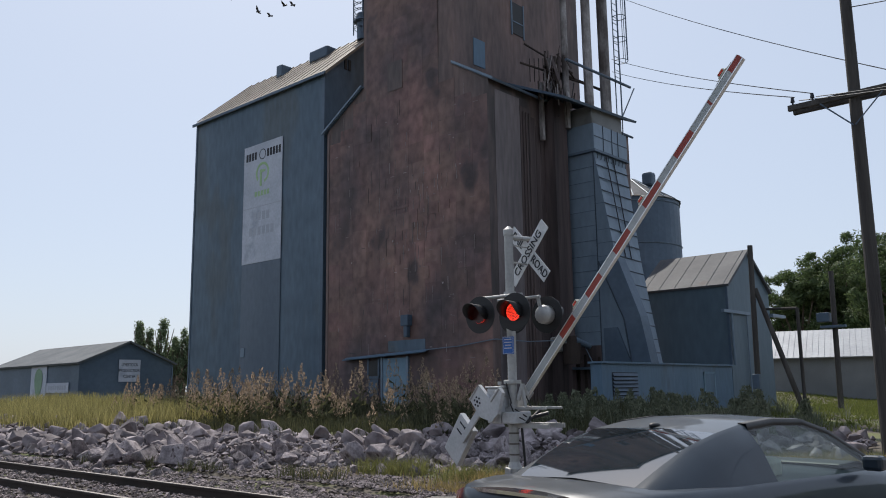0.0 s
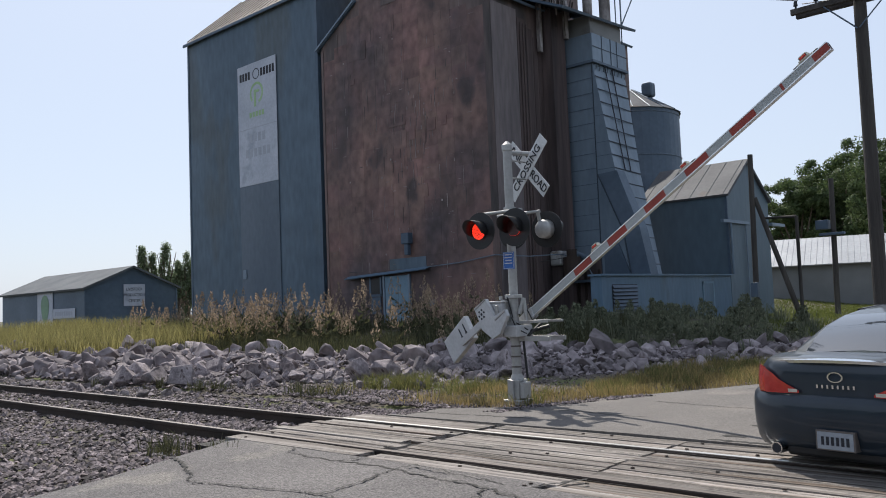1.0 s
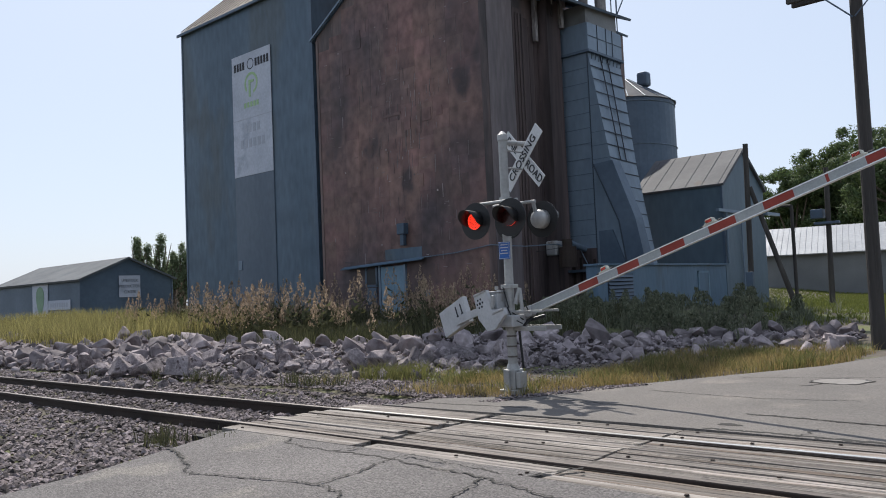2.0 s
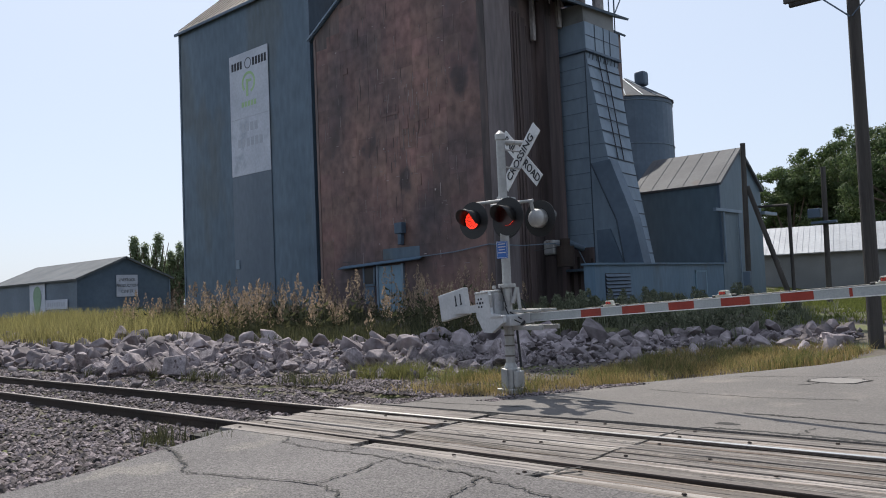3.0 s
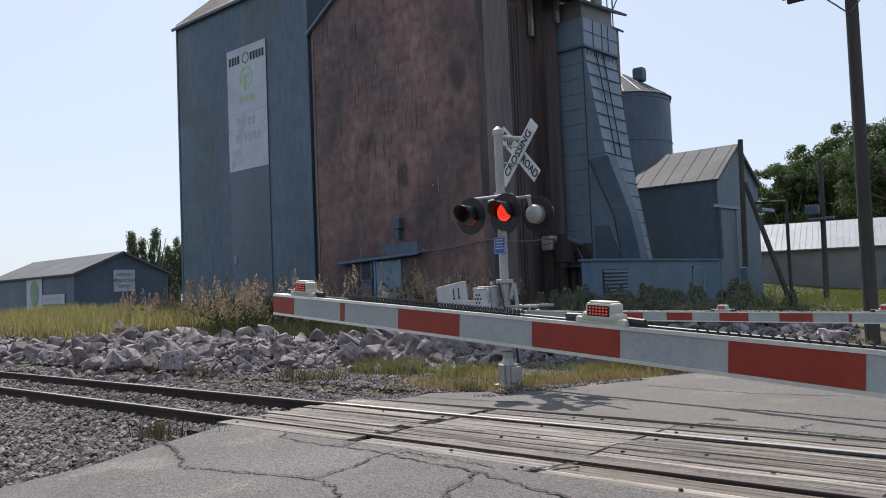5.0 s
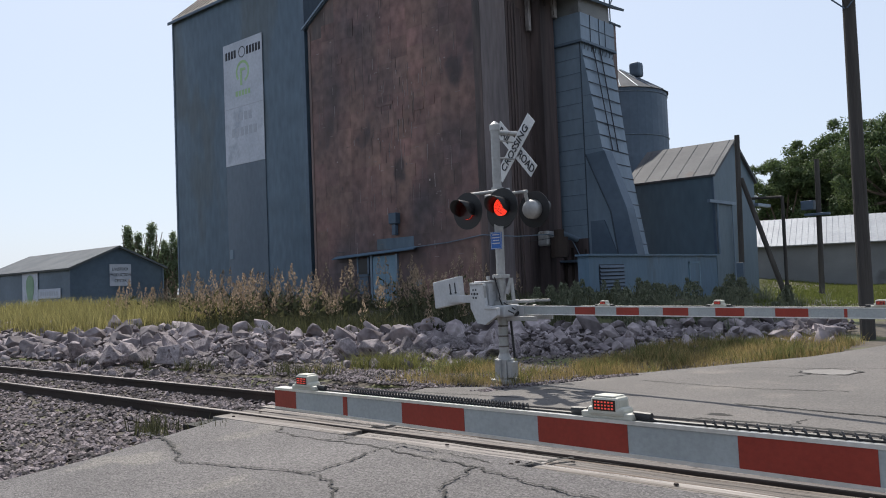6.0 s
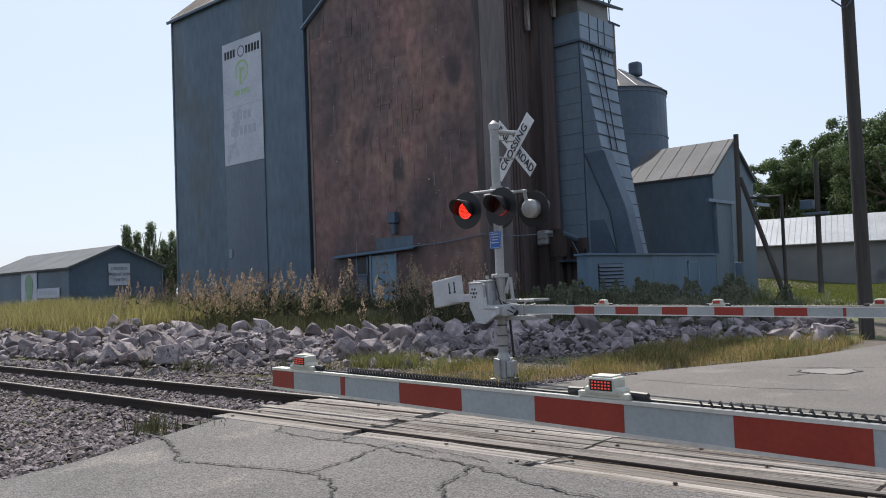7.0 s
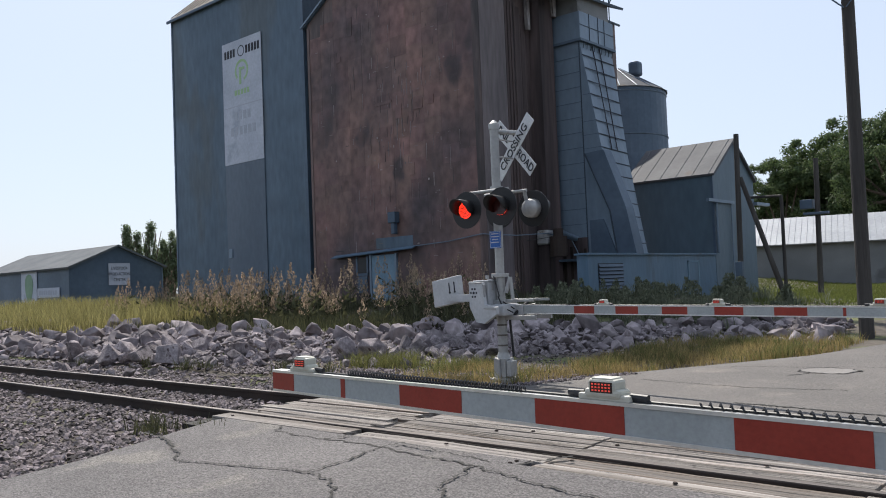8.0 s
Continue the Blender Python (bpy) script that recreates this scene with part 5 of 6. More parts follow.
def plumes(pts):
    rs = np.random.RandomState(31)
    stems, heads = [], []
    v, f = [], []
    for x, y, z in pts:
        h = rs.uniform(0.75, 1.45) if rs.rand() < 0.7 else rs.uniform(1.4, 1.95)
        lx, ly = rs.normal(0, 0.09, 2)
        stems.append((x, y, z, h, lx, ly))
        for j in range(60):
            k = rs.rand()
            zz = z + h - 0.55 * (1 - k)
            rad = 0.10 * max(0.0, 1 - abs(1.8 * k - 0.55)) + 0.012
            a = rs.uniform(0, 6.28)
            cx, cy = x + lx * (0.62 + 0.38 * k) + rad * math.cos(a), y + ly * (0.62 + 0.38 * k) + rad * math.sin(a)
            s = rs.uniform(0.02, 0.045)
            o = len(v)
            d = rs.uniform(-1, 1, (3, 3)) * s
            d[0, 2] += 0.05
            for q in d:
                v.append((cx + q[0], cy + q[1], zz + q[2]))
            f.append((o, o + 1, o + 2))
    tagged(raw("reed_plumes", v, f, "plume"), "tan feathery seed heads of tall weeds", "weeds", kind="stuff")
    v, f = [], []
    for x, y, z, h, lx, ly in stems:
        o = len(v)
        v += [(x - 0.008, y, z), (x + 0.008, y, z), (x + lx + 0.004, y + ly, z + h * 0.95), (x + lx - 0.004, y + ly, z + h * 0.95)]
        f.append((o, o + 1, o + 2, o + 3))
        for j in range(5):
            zz = rs.uniform(0.15, 0.6) * h
            a = rs.uniform(0, 6.28)
            o = len(v)
            v += [(x, y, z + zz), (x + 0.2 * math.cos(a), y + 0.2 * math.sin(a), z + zz + 0.16), (x + 0.17 * math.cos(a + 0.25), y + 0.17 * math.sin(a + 0.25), z + zz + 0.04)]
            f.append((o, o + 1, o + 2))
    tagged(raw("reed_stems", v, f, "weed"), "green leafy stems of tall weeds", "weeds", kind="stuff")


# ---- trees ----
def make_tree(x, y, z, h, spread, seed, leaf="leaf", slim=False, n=5200, size=0.24, label="broad leafy green tree"):
    rnd = random.Random(seed)
    t = empty("tree", (x, y, z), label=label, category="tree", group="trees behind the buildings")
    bm = bmesh.new()
    rod(bm, (0, 0, -0.3), (0.1, 0, h * 0.45), 0.035 * h, 0.02 * h, 10)
    tips = []
    for i in range(24):
        a = rnd.uniform(0, 6.28)
        b = rnd.uniform(0.2, 0.45) * h
        rr = spread * rnd.uniform(0.35, 0.8)
        e = Vector((rr * math.cos(a), rr * math.sin(a), rnd.uniform(0.30, 0.9) * h))
        rod(bm, (0.05, 0, b), e, 0.012 * h, 0.004 * h, 6)
        if slim:
            k = rnd.uniform(0.22, 0.95)
            e = Vector((spread * 0.8 * (1.06 - k) * math.cos(a), spread * 0.8 * (1.06 - k) * math.sin(a), k * h))
        tips.append(e)
    tips.append(Vector((0, 0, h * 0.85)))
    part("trunk", bm, "bark", t)
    rs = np.random.RandomState(seed)
    clumps = []
    for e in tips:
        for _ in range(5):
            wide = 0.06 if slim else 0.16
            c = e + Vector((rnd.gauss(0, wide * spread), rnd.gauss(0, wide * spread), rnd.gauss(0, 0.07 * h)))
            c.z = min(c.z, h * 0.97)
            clumps.append((c, rnd.uniform(0.10, 0.22) * spread * (1.3 if slim else 1)))
    per = n // len(clumps)
    v, f = [], []
    for c, r in clumps:
        d = rs.normal(0, 1, (per, 3))
        d /= np.linalg.norm(d, axis=1)[:, None]
        p = np.array(c)[None] + d * (r * rs.uniform(0.45, 1.05, (per, 1))) * np.array([1, 1, 1.6 if slim else 0.9])
        u = rs.normal(0, 1, (per, 3))
        u /= np.linalg.norm(u, axis=1)[:, None]
        w = np.cross(u, d)
        s = size * rs.uniform(0.6, 1.3, (per, 1))
        q = np.stack([p - u * s, p + w * s * 0.6, p + u * s, p - w * s * 0.6], 1).reshape(-1, 3)
        o = len(v)
        v += q.tolist()
        f += (np.array([[0, 1, 2, 3]]) + 4 * np.arange(per)[:, None] + o).tolist()
    part("crown", bmesh.new(), leaf, t).data.from_pydata(v, [], f)
    return t


def make_trees():
    broad = "broad leafy green tree behind the warehouse"
    for i, (d, px, h, s) in enumerate(((84, 1405, 10.6, 4.2), (86, 1475, 12.6, 5.2), (88, 1550, 14.6, 5.8), (80, 1625, 14.5, 6.0), (95, 1440, 11.6, 5.0), (96, 1515, 13.6, 5.6), (90, 1700, 15, 6))):
        a = math.atan((px - 784) / 1450) - radians(41.97)
        make_tree(d * math.sin(a), d * math.cos(a), 1.2, h, s, 40 + i, n=34000, size=0.15, label=broad)
    slim = "slender dark poplar behind the shed"
    for i, (px, h, s) in enumerate(((241, 7.8, 1.5), (258, 7.2, 1.4), (283, 8.2, 1.6), (306, 6.4, 1.6), (322, 7.4, 1.6), (334, 6.8, 1.8), (296, 5.4, 2.0), (316, 4.6, 2.2))):
        a = math.atan((px - 784) / 1450) - radians(41.97)
        d = 92 + i
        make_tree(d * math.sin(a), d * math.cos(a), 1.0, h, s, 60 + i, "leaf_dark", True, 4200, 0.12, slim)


# ---- the signal and its gate ----
def helix(bm, x0, x1, z, r, pitch, w):
    n = int((x1 - x0) / pitch * 8)
    prev = None
    for i in range(n + 1):
        k = i / n
        a = 2 * math.pi * (x1 - x0) / pitch * k
        c = Vector((x0 + (x1 - x0) * k, r * math.cos(a), z + r * math.sin(a)))
        u, v = Vector((1, 0, 0)), Vector((0, math.cos(a), math.sin(a)))
        row = [bm.verts.new(c + w * p) for p in (u, v, -u, -v)]
        if prev:
            for j in range(4):
                bm.faces.new((prev[j], prev[(j + 1) % 4], row[(j + 1) % 4], row[j]))
        prev = row


def make_arm(parent, length, k, weight=True):
    """A striped gate arm along +x with its pivot at the origin: lamps, cable, counterweight."""
    h0, h1, t = 0.066, 0.055, 0.026
    bm = bmesh.new()
    a = [bm.verts.new(p) for p in ((0.45, -t, -h0), (0.45, t, -h0), (0.45, t, h0), (0.45, -t, h0))]
    b = [bm.verts.new(p) for p in ((length, -t, -h1), (length, t, -h1), (length, t, h1), (length, -t, h1))]
    bm.faces.new(a), bm.faces.new(b)
    for i in range(4):
        bm.faces.new((a[i], a[(i + 1) % 4], b[(i + 1) % 4], b[i]))
    arm = part("gate_arm", bm, "arm_white", parent, label="red and white striped crossing gate arm")
    s0 = length - 2.70 * k
    spans = [(length - 0.21, length), (length - 0.675, length - 0.640)]
    s = s0
    while s - k > (1.1 if weight else 0.3):
        spans.append((max(s - k, 0.6), s))
        s -= 2 * k

    def half(x):
        return h0 + (h1 - h0) * (x - 0.45) / (length - 0.45)
    for p, q in spans:
        bm = bmesh.new()
        va = [bm.verts.new((p, y, z * (half(p) - 0.009))) for y, z in ((-t - 0.002, -1), (t + 0.002, -1), (t + 0.002, 1), (-t - 0.002, 1))]
        vb = [bm.verts.new((q, y, z * (half(q) - 0.009))) for y, z in ((-t - 0.002, -1), (t + 0.002, -1), (t + 0.002, 1), (-t - 0.002, 1))]
        bm.faces.new(va), bm.faces.new(vb)
        for i in range(4):
            bm.faces.new((va[i], va[(i + 1) % 4], vb[(i + 1) % 4], vb[i]))
        part("red_stripe", bm, "arm_red", arm)
    part("top_rail", rail_strip(0.45, length, t + 0.005, half, 1), "alu", arm, label="aluminium edge strip")
    part("bottom_rail", rail_strip(0.45, length, t + 0.004, half, -1), "alu", arm)
    # lamps
    for s in (length - 0.285, length - 2.23, length - 4.1):
        if s < 0.8:
            continue
        z = half(s)
        bm = bmesh.new()
        box(bm, (s - 0.11, -0.028, z + 0.002), (s + 0.11, 0.028, z + 0.026), bevel=0.006)
        box(bm, (s - 0.078, -0.036, z + 0.012), (s + 0.078, 0.036, z + 0.045), bevel=0.012)
        box(bm, (s - 0.060, -0.036, z + 0.02), (s + 0.060, 0.036, z + 0.080), bevel=0.012)
        box(bm, (s - 0.046, -0.030, z + 0.076), (s + 0.046, 0.030, z + 0.085), bevel=0.004)
        lamp = part("gate_lamp", bm, "lamp_cream", arm, label="cream gate arm lamp")
        part("lamp_window", boxes(((s - 0.048, -0.0372, z + 0.032), (s + 0.048, 0.0372, z + 0.070))), "rust", lamp)
        bm = bmesh.new()
        for sy in (-0.0375, 0.0375):
            for i in range(6):
                for j in range(3):
                    bx, bz = s - 0.036 + i * 0.0144, z + 0.040 + j * 0.011
                    box(bm, (bx - 0.0034, sy - 0.002, bz - 0.0026), (bx + 0.0034, sy + 0.002, bz + 0.0026))
        tagged(part("lamp_diodes", bm, "led_small", lamp), "grid of small red diodes", kind="stuff")
        for sd in (-1, 1):
            part("gland", rods(((s + sd * 0.10, 0, z + 0.022), (s + sd * 0.17, 0, z + 0.020), 0.012), seg=8), "black", arm)
    # coiled lamp cable
    zc = half(length * 0.6) + 0.014
    bm = bmesh.new()
    for p, q in ((length - 1.84, length - 0.675), (length - 3.9, length - 2.6), (0.9, length - 4.5)):
        if q > p and not weight:
            helix(bm, p, q, zc, 0.0115 if q > length - 1 else 0.010, 0.021 if q > length - 1 else 0.036, 0.0045)
    rod(bm, (0.5, 0.0, zc), (length - 0.3, 0.0, half(length) + 0.008), 0.005, seg=6)
    part("cable", bm, "black", arm, label="coiled black lamp cable")
    # clamp and counterweight
    part("clamp", boxes(((-0.12, -0.045, -0.09), (0.62, -0.03, 0.075)), ((-0.12, 0.03, -0.09), (0.62, 0.045, 0.075)), bevel=0.003), "grey_box", arm, label="grey steel arm clamp")
    if not weight:
        part("hanger", boxes(((-0.27, 0.045, -0.09), (-0.07, 0.06, 0.52)), bevel=0.004), "grey_box", arm, label="grey steel hanger plate")
    if weight:
        bm = prism(bmesh.new(), [(-0.06, 0.46), (0.27, 0.44), (0.31, 0.10), (0.60, 0.06), (0.60, -0.05), (0.30, -0.20), (0.10, -0.18), (-0.06, 0.06)], "y", -0.56, -0.50)
        side = part("side_arm", bm, "grey_box", arm, label="light grey cast side arm")
        for lo, hi in (((-0.06, -0.575, 0.42), (0.27, -0.56, 0.445)), ((0.31, -0.575, 0.03), (0.60, -0.56, 0.055))):
            part("side_arm_rim", boxes((lo, hi), bevel=0.003), "silver", side)
        for i in range(7):
            a = 2 * math.pi * i / 6
            r = 0 if i == 6 else 0.07
            part("bolt_hole", disc(bmesh.new(), (0.06 + r * math.cos(a), -0.563, 0.28 + r * math.sin(a)), 0.017 if i < 6 else 0.022, 0.008, None, 10), "ink", side)
        part("lever", boxes(((-0.75, -0.50, 0.14), (0.10, -0.47, 0.26)), ((0.02, -0.50, -0.05), (0.10, 0.0, 0.05)), ((0.02, -0.50, 0.0), (0.10, -0.46, 0.20)), bevel=0.004), "grey_box", arm)
        m = Matrix.Translation((-0.84, -0.4, 0.30)) @ pose(0, 0, 0, 0, -7, 0)
        part("counterweight", box(bmesh.new(), (-0.38, -0.05, -0.22), (0.36, 0.05, 0.23), m, bevel=0.012), "grey_box", arm, label="grey steel counterweight plate")
        for xx in (0.10, 0.24):
            bm = box(bmesh.new(), (xx, -0.058, -0.02), (xx + 0.022, -0.048, 0.14), m)
            box(bm, (xx - 0.012, -0.058, -0.04), (xx + 0.034, -0.048, -0.015), m)
            part("slot", bm, "ink", arm)
    return arm


def rail_strip(x0, x1, w, half, sgn):
    bm = bmesh.new()
    v = []
    for x in (x0, x1):
        z = sgn * half(x)
        v.append([bm.verts.new((x, y, zz)) for y, zz in ((-w, z - sgn * 0.010), (w, z - sgn * 0.010), (w, z + sgn * 0.003), (-w, z + sgn * 0.003))])
    a, b = v
    bm.faces.new(a), bm.faces.new(b)
    for i in range(4):
        bm.faces.new((a[i], a[(i + 1) % 4], b[(i + 1) % 4], b[i]))
    return bm


def disc(bm, c, r, depth, m=None, seg=28, r2=None):
    mm = Matrix.Translation(c) @ pose(0, 0, 0, 90, 0, 0)
    bmesh.ops.create_cone(bm, cap_ends=True, segments=seg, radius1=r, radius2=r if r2 is None else r2, depth=depth, matrix=(m @ mm) if m else mm)
    return bm


MOVERS = {}


def light_head(parent, x, y, z, face, key=None):
    """A round signal head with black backing disc and hood; face -1 looks to -y, +1 to +y."""
    m = Matrix.Translation((x, y, z)) @ pose(0, 0, 0, 0, 0, 0 if face < 0 else 180)
    head = part("signal_head", disc(bmesh.new(), (0, 0, 0), 0.29, 0.012, m, 36), "black", parent, label="round black signal backing disc")
    bm = bmesh.new()
    disc(bm, (0, 0.07, 0), 0.13, 0.13, m, 28, 0.155)
    bmesh.ops.create_uvsphere(bm, u_segments=20, v_segments=10, radius=0.15, matrix=m @ Matrix.Translation((0, 0.10, 0)) @ Matrix.Diagonal((1, 0.6, 1, 1)))
    part("housing", bm, "silver" if face > 0 else "black", head, smooth=True)
    # hood: a partial cone above the lens
    bm = bmesh.new()
    n = 18
    prev = None
    for i in range(n + 1):
        a = math.pi * (-0.16 + 1.32 * i / n)
        row = [bm.verts.new(m @ Vector((r * math.cos(a), yy, r * math.sin(a)))) for r, yy in ((0.155, -0.006), (0.165, -0.06 - 0.24 * math.sin(math.pi * i / n) ** 0.5), (0.158, -0.06 - 0.24 * math.sin(math.pi * i / n) ** 0.5), (0.148, -0.006))]
        if prev:
            for j in range(4):
                bm.faces.new((prev[j], prev[(j + 1) % 4], row[(j + 1) % 4], row[j]))
        prev = row
    part("hood", bm, "black", head, smooth=True)
    if not key:
        part("lens", disc(bmesh.new(), (0, -0.010, 0), 0.145, 0.012, m), "lens_dark", head, label="dark red lens")
    if key:
        # turning diode plate: red diodes on its face, dull red back
        bm = bmesh.new()
        disc(bm, (0, 0.0, 0), 0.132, 0.006, None, 24)
        plate = part("diode_plate", bm, "lens_dark", parent, label="round plate of red signal diodes")
        plate.location = (x, y + face * 0.03, z)
        bm = bmesh.new()
        for ring_i, (r, cnt) in enumerate(((0.0, 1), (0.022, 6), (0.044, 12), (0.066, 18), (0.088, 24), (0.11, 30), (0.126, 34))):
            for i in range(cnt):
                a = 2 * math.pi * i / cnt
                disc(bm, (r * math.cos(a), -0.005, r * math.sin(a)), 0.0085, 0.005, None, 6)
        tagged(part("diodes", bm, "led", plate), "glowing red diodes", kind="stuff")
        MOVERS[key] = (plate, (x, y + face * 0.03, z))
    return head


def make_signal():
    s = empty("crossing_signal", (-7.9, 10.3, 0.0), label="silver railroad crossing signal with lights, crossbuck and gate", category="crossing signal")
    bm = bmesh.new()
    for lo, hi in (((-0.17, -0.17, -0.1), (0.17, 0.17, 0.03)), ((-0.115, -0.115, 0.03), (0.115, 0.115, 0.34))):
        box(bm, lo, hi, bevel=0.015)
    rod(bm, (0, 0, 0.34), (0, 0, 0.42), 0.11, 0.08, 16)
    part("base", bm, "silver", s, label="cast silver base")
    for a in range(4):
        x, y = 0.122 * math.cos(a * 1.5708), 0.122 * math.sin(a * 1.5708)
        part("base_rib", boxes(((x - 0.03, y - 0.03, 0.0), (x + 0.03, y + 0.03, 0.33)), bevel=0.008), "silver", s)
    part("mast", rods(((0, 0, 0.4), (0, 0, 4.0), 0.07), seg=20), "silver", s, smooth=False)
    part("cap", rods(((0, 0, 3.95), (0, 0, 4.04), 0.085), ((0, 0, 4.04), (0, 0, 4.10), 0.085, 0.02), seg=16), "silver", s)
    part("crank_tube", rods(((0.16, 0.06, 0.35), (0.12, 0.04, 1.0), 0.02), seg=8), "black", s)
    # lower mast sleeve
    part("sleeve", rods(((0, 0, 0.42), (0, 0, 0.98), 0.076), seg=16), "silver", s)
    # gate mechanism
    g = part("mechanism", boxes(((-0.34, -0.22, 1.0), (-0.08, 0.08, 1.54)), ((-0.06, -0.22, 1.0), (0.2, 0.2, 1.18)), bevel=0.02), "grey_box", s, label="light grey gate mechanism case")
    part("mechanism_lid", boxes(((-0.36, -0.24, 1.54), (-0.06, 0.10, 1.565)), bevel=0.008), "grey_box", s)
    for p, q in (((0.05, -0.12, 1.16), (0.30, -0.10, 1.05)), ((0.02, -0.10, 1.30), (0.14, -0.14, 1.12)), ((0.10, -0.09, 1.22), (0.24, 0.02, 1.10)), ((-0.05, -0.10, 1.62), (0.06, -0.12, 1.30)), ((0.12, 0.05, 1.58), (0.30, 0.10, 1.20))):
        part("wiring", rods((p, q, 0.010), seg=6), "black", s)
    part("breather", rods(((-0.18, -0.1, 1.585), (-0.18, -0.1, 1.64), 0.03), seg=10), "silver", s)
    for z in (1.18, 1.60):
        part("mast_bracket", boxes(((-0.10, -0.10, z), (0.10, 0.10, z + 0.06)), bevel=0.008), "silver", s)
    for z in (0.52, 0.68, 0.84):
        part("strap", rods(((0, 0, z), (0, 0, z + 0.025), 0.082), seg=16), "dull_steel", s)
    part("foot_box", boxes(((0.12, -0.10, 0.05), (0.21, 0.07, 0.30)), bevel=0.012), "silver", s)
    part("latch", boxes(((-0.12, -0.34, 1.3), (-0.07, -0.29, 1.5)), bevel=0.01), "silver", s)
    # arm guard brackets
    part("bracket", boxes(((-0.1, -0.02, 1.21), (0.62, 0.02, 1.25)), ((-0.1, -0.02, 0.93), (0.66, 0.02, 1.0)), bevel=0.005), "silver", s)
    part("bracket", boxes(((-0.1, 0.40, 1.21), (0.62, 0.44, 1.25)), ((-0.1, 0.40, 0.93), (0.66, 0.44, 1.0)), ((-0.1, 0.0, 1.0), (0.0, 0.42, 1.2)), bevel=0.005), "silver", s)
    part("linkage", rods(((0.1, 0.1, 1.05), (0.45, 0.3, 1.15), 0.03), ((0.2, 0.05, 1.0), (0.3, 0.3, 1.2), 0.025), seg=8), "black", s)
    # junction boxes on the mast
    part("junction", rods(((-0.12, -0.1, 1.4), (-0.12, -0.1, 1.58), 0.05), seg=10), "silver", s)
    part("conduit", rods(((0.1, 0.0, 1.35), (0.16, 0.05, 1.6), 0.035), ((0.16, 0.05, 1.6), (0.2, 0.05, 1.2), 0.03), seg=10), "silver", s)
    # lamp crossarm
    part("lamp_bracket", rods(((-0.42, -0.25, 2.95), (0.42, -0.25, 2.95), 0.026), ((-0.42, 0.22, 2.95), (0.42, 0.22, 2.95), 0.026), ((0, -0.26, 2.95), (0, 0.24, 2.95), 0.03), seg=10), "silver", s)
    part("lamp_collar", rods(((0, 0, 2.86), (0, 0, 3.04), 0.10), seg=16), "silver", s)
    for x in (-0.38, 0.38):
        part("lamp_drop", rods(((x, -0.25, 2.95), (x, -0.30, 2.78), 0.03), seg=8), "silver", s)
        part("lamp_drop", rods(((x, 0.22, 2.95), (x, 0.27, 2.78), 0.03), seg=8), "silver", s)
    light_head(s, -0.27, -0.43, 2.67, -1, "left")
    light_head(s, 0.41, -0.43, 2.67, -1, "middle")
    light_head(s, -0.22, 0.36, 2.69, 1)
    light_head(s, 0.43, 0.38, 2.67, 1)
    # crossbuck on a stand-off arm
    for q in (((0, 0, 3.92), (0.05, 0.62, 3.96), 0.04), ((0, 0, 3.52), (0.04, 0.42, 3.52), 0.015), ((0, 0, 3.8), (0.04, 0.42, 3.8), 0.012)):
        part("standoff", rods(q, seg=10), "silver", s)
    cx, cy, cz = 0.06, 0.45, 3.70
    buck = part("crossbuck", bmesh_blades(cx, cy, cz), "reflect_white", s, label="white crossbuck with black lettering")
    for wd, ang, off in (("CROSSING", 45, 0.0), ("RAIL", -45, -0.36), ("ROAD", -45, 0.36)):
        m = Matrix.Translation((cx, cy - (0.024 if ang > 0 else 0.012), cz)) @ pose(0, 0, 0, 0, -ang, -13.5) @ Matrix.Translation((off, 0, 0)) @ FRONT
        words("lettering", wd, 0.185, m, "ink", buck, 1.02 if ang > 0 else 0.92)
    # emergency notice
    part("notice", boxes(((-0.11, -0.088, 2.06), (0.11, -0.078, 2.33)), bevel=0.004), "blue_sign", s, label="small blue emergency notice plate")
    bm = bmesh.new()
    for i, w in enumerate((0.07, 0.075, 0.06, 0.075)):
        box(bm, (-w, -0.092, 2.28 - i * 0.045), (w, -0.088, 2.295 - i * 0.045))
    for lo, hi in (((-0.1, 2.07), (0.1, 2.076)), ((-0.1, 2.314), (0.1, 2.32)), ((-0.1, 2.07), (-0.095, 2.32)), ((0.095, 2.07), (0.1, 2.32))):
        box(bm, (lo[0], -0.091, lo[1]), (hi[0], -0.088, hi[1]))
    part("notice_print", bm, "reflect_white", s)
    arm = make_arm(s, 6.38, 0.398)
    MOVERS["far_arm"] = (arm, (-0.245, 0.265, 1.09))
    # stand for the near gate
    n = empty("gate_stand", (2.40, 2.172, 0.0), label="grey gate mechanism on a short post beside the road", category="crossing gate")
    part("post", rods(((0.15, -0.3, -0.4), (0.15, -0.3, 1.9), 0.07), ((0.15, -0.3, -0.4), (0.15, -0.3, 0.1), 0.2), seg=16), "silver", n)
    part("mechanism", boxes(((-0.05, -0.5, 1.25), (0.4, -0.06, 1.75)), bevel=0.02), "grey_box", n)
    part("axle", rods(((0.0, -0.3, 1.496), (0.0, 0.1, 1.496), 0.03), seg=10), "silver", n)
    arm2 = make_arm(n, 6.0, 0.4064, weight=False)
    MOVERS["near_arm"] = (arm2, (0.0, 0.0, 1.496))


def bmesh_blades(cx, cy, cz):
    bm = bmesh.new()
    for ang, dy in ((45, -0.012), (-45, 0.0)):
        m = Matrix.Translation((cx, cy + dy, cz)) @ pose(0, 0, 0, 0, -ang, -13.5)
        box(bm, (-0.61, -0.004, -0.115), (0.61, 0.004, 0.115), m)
    return bm


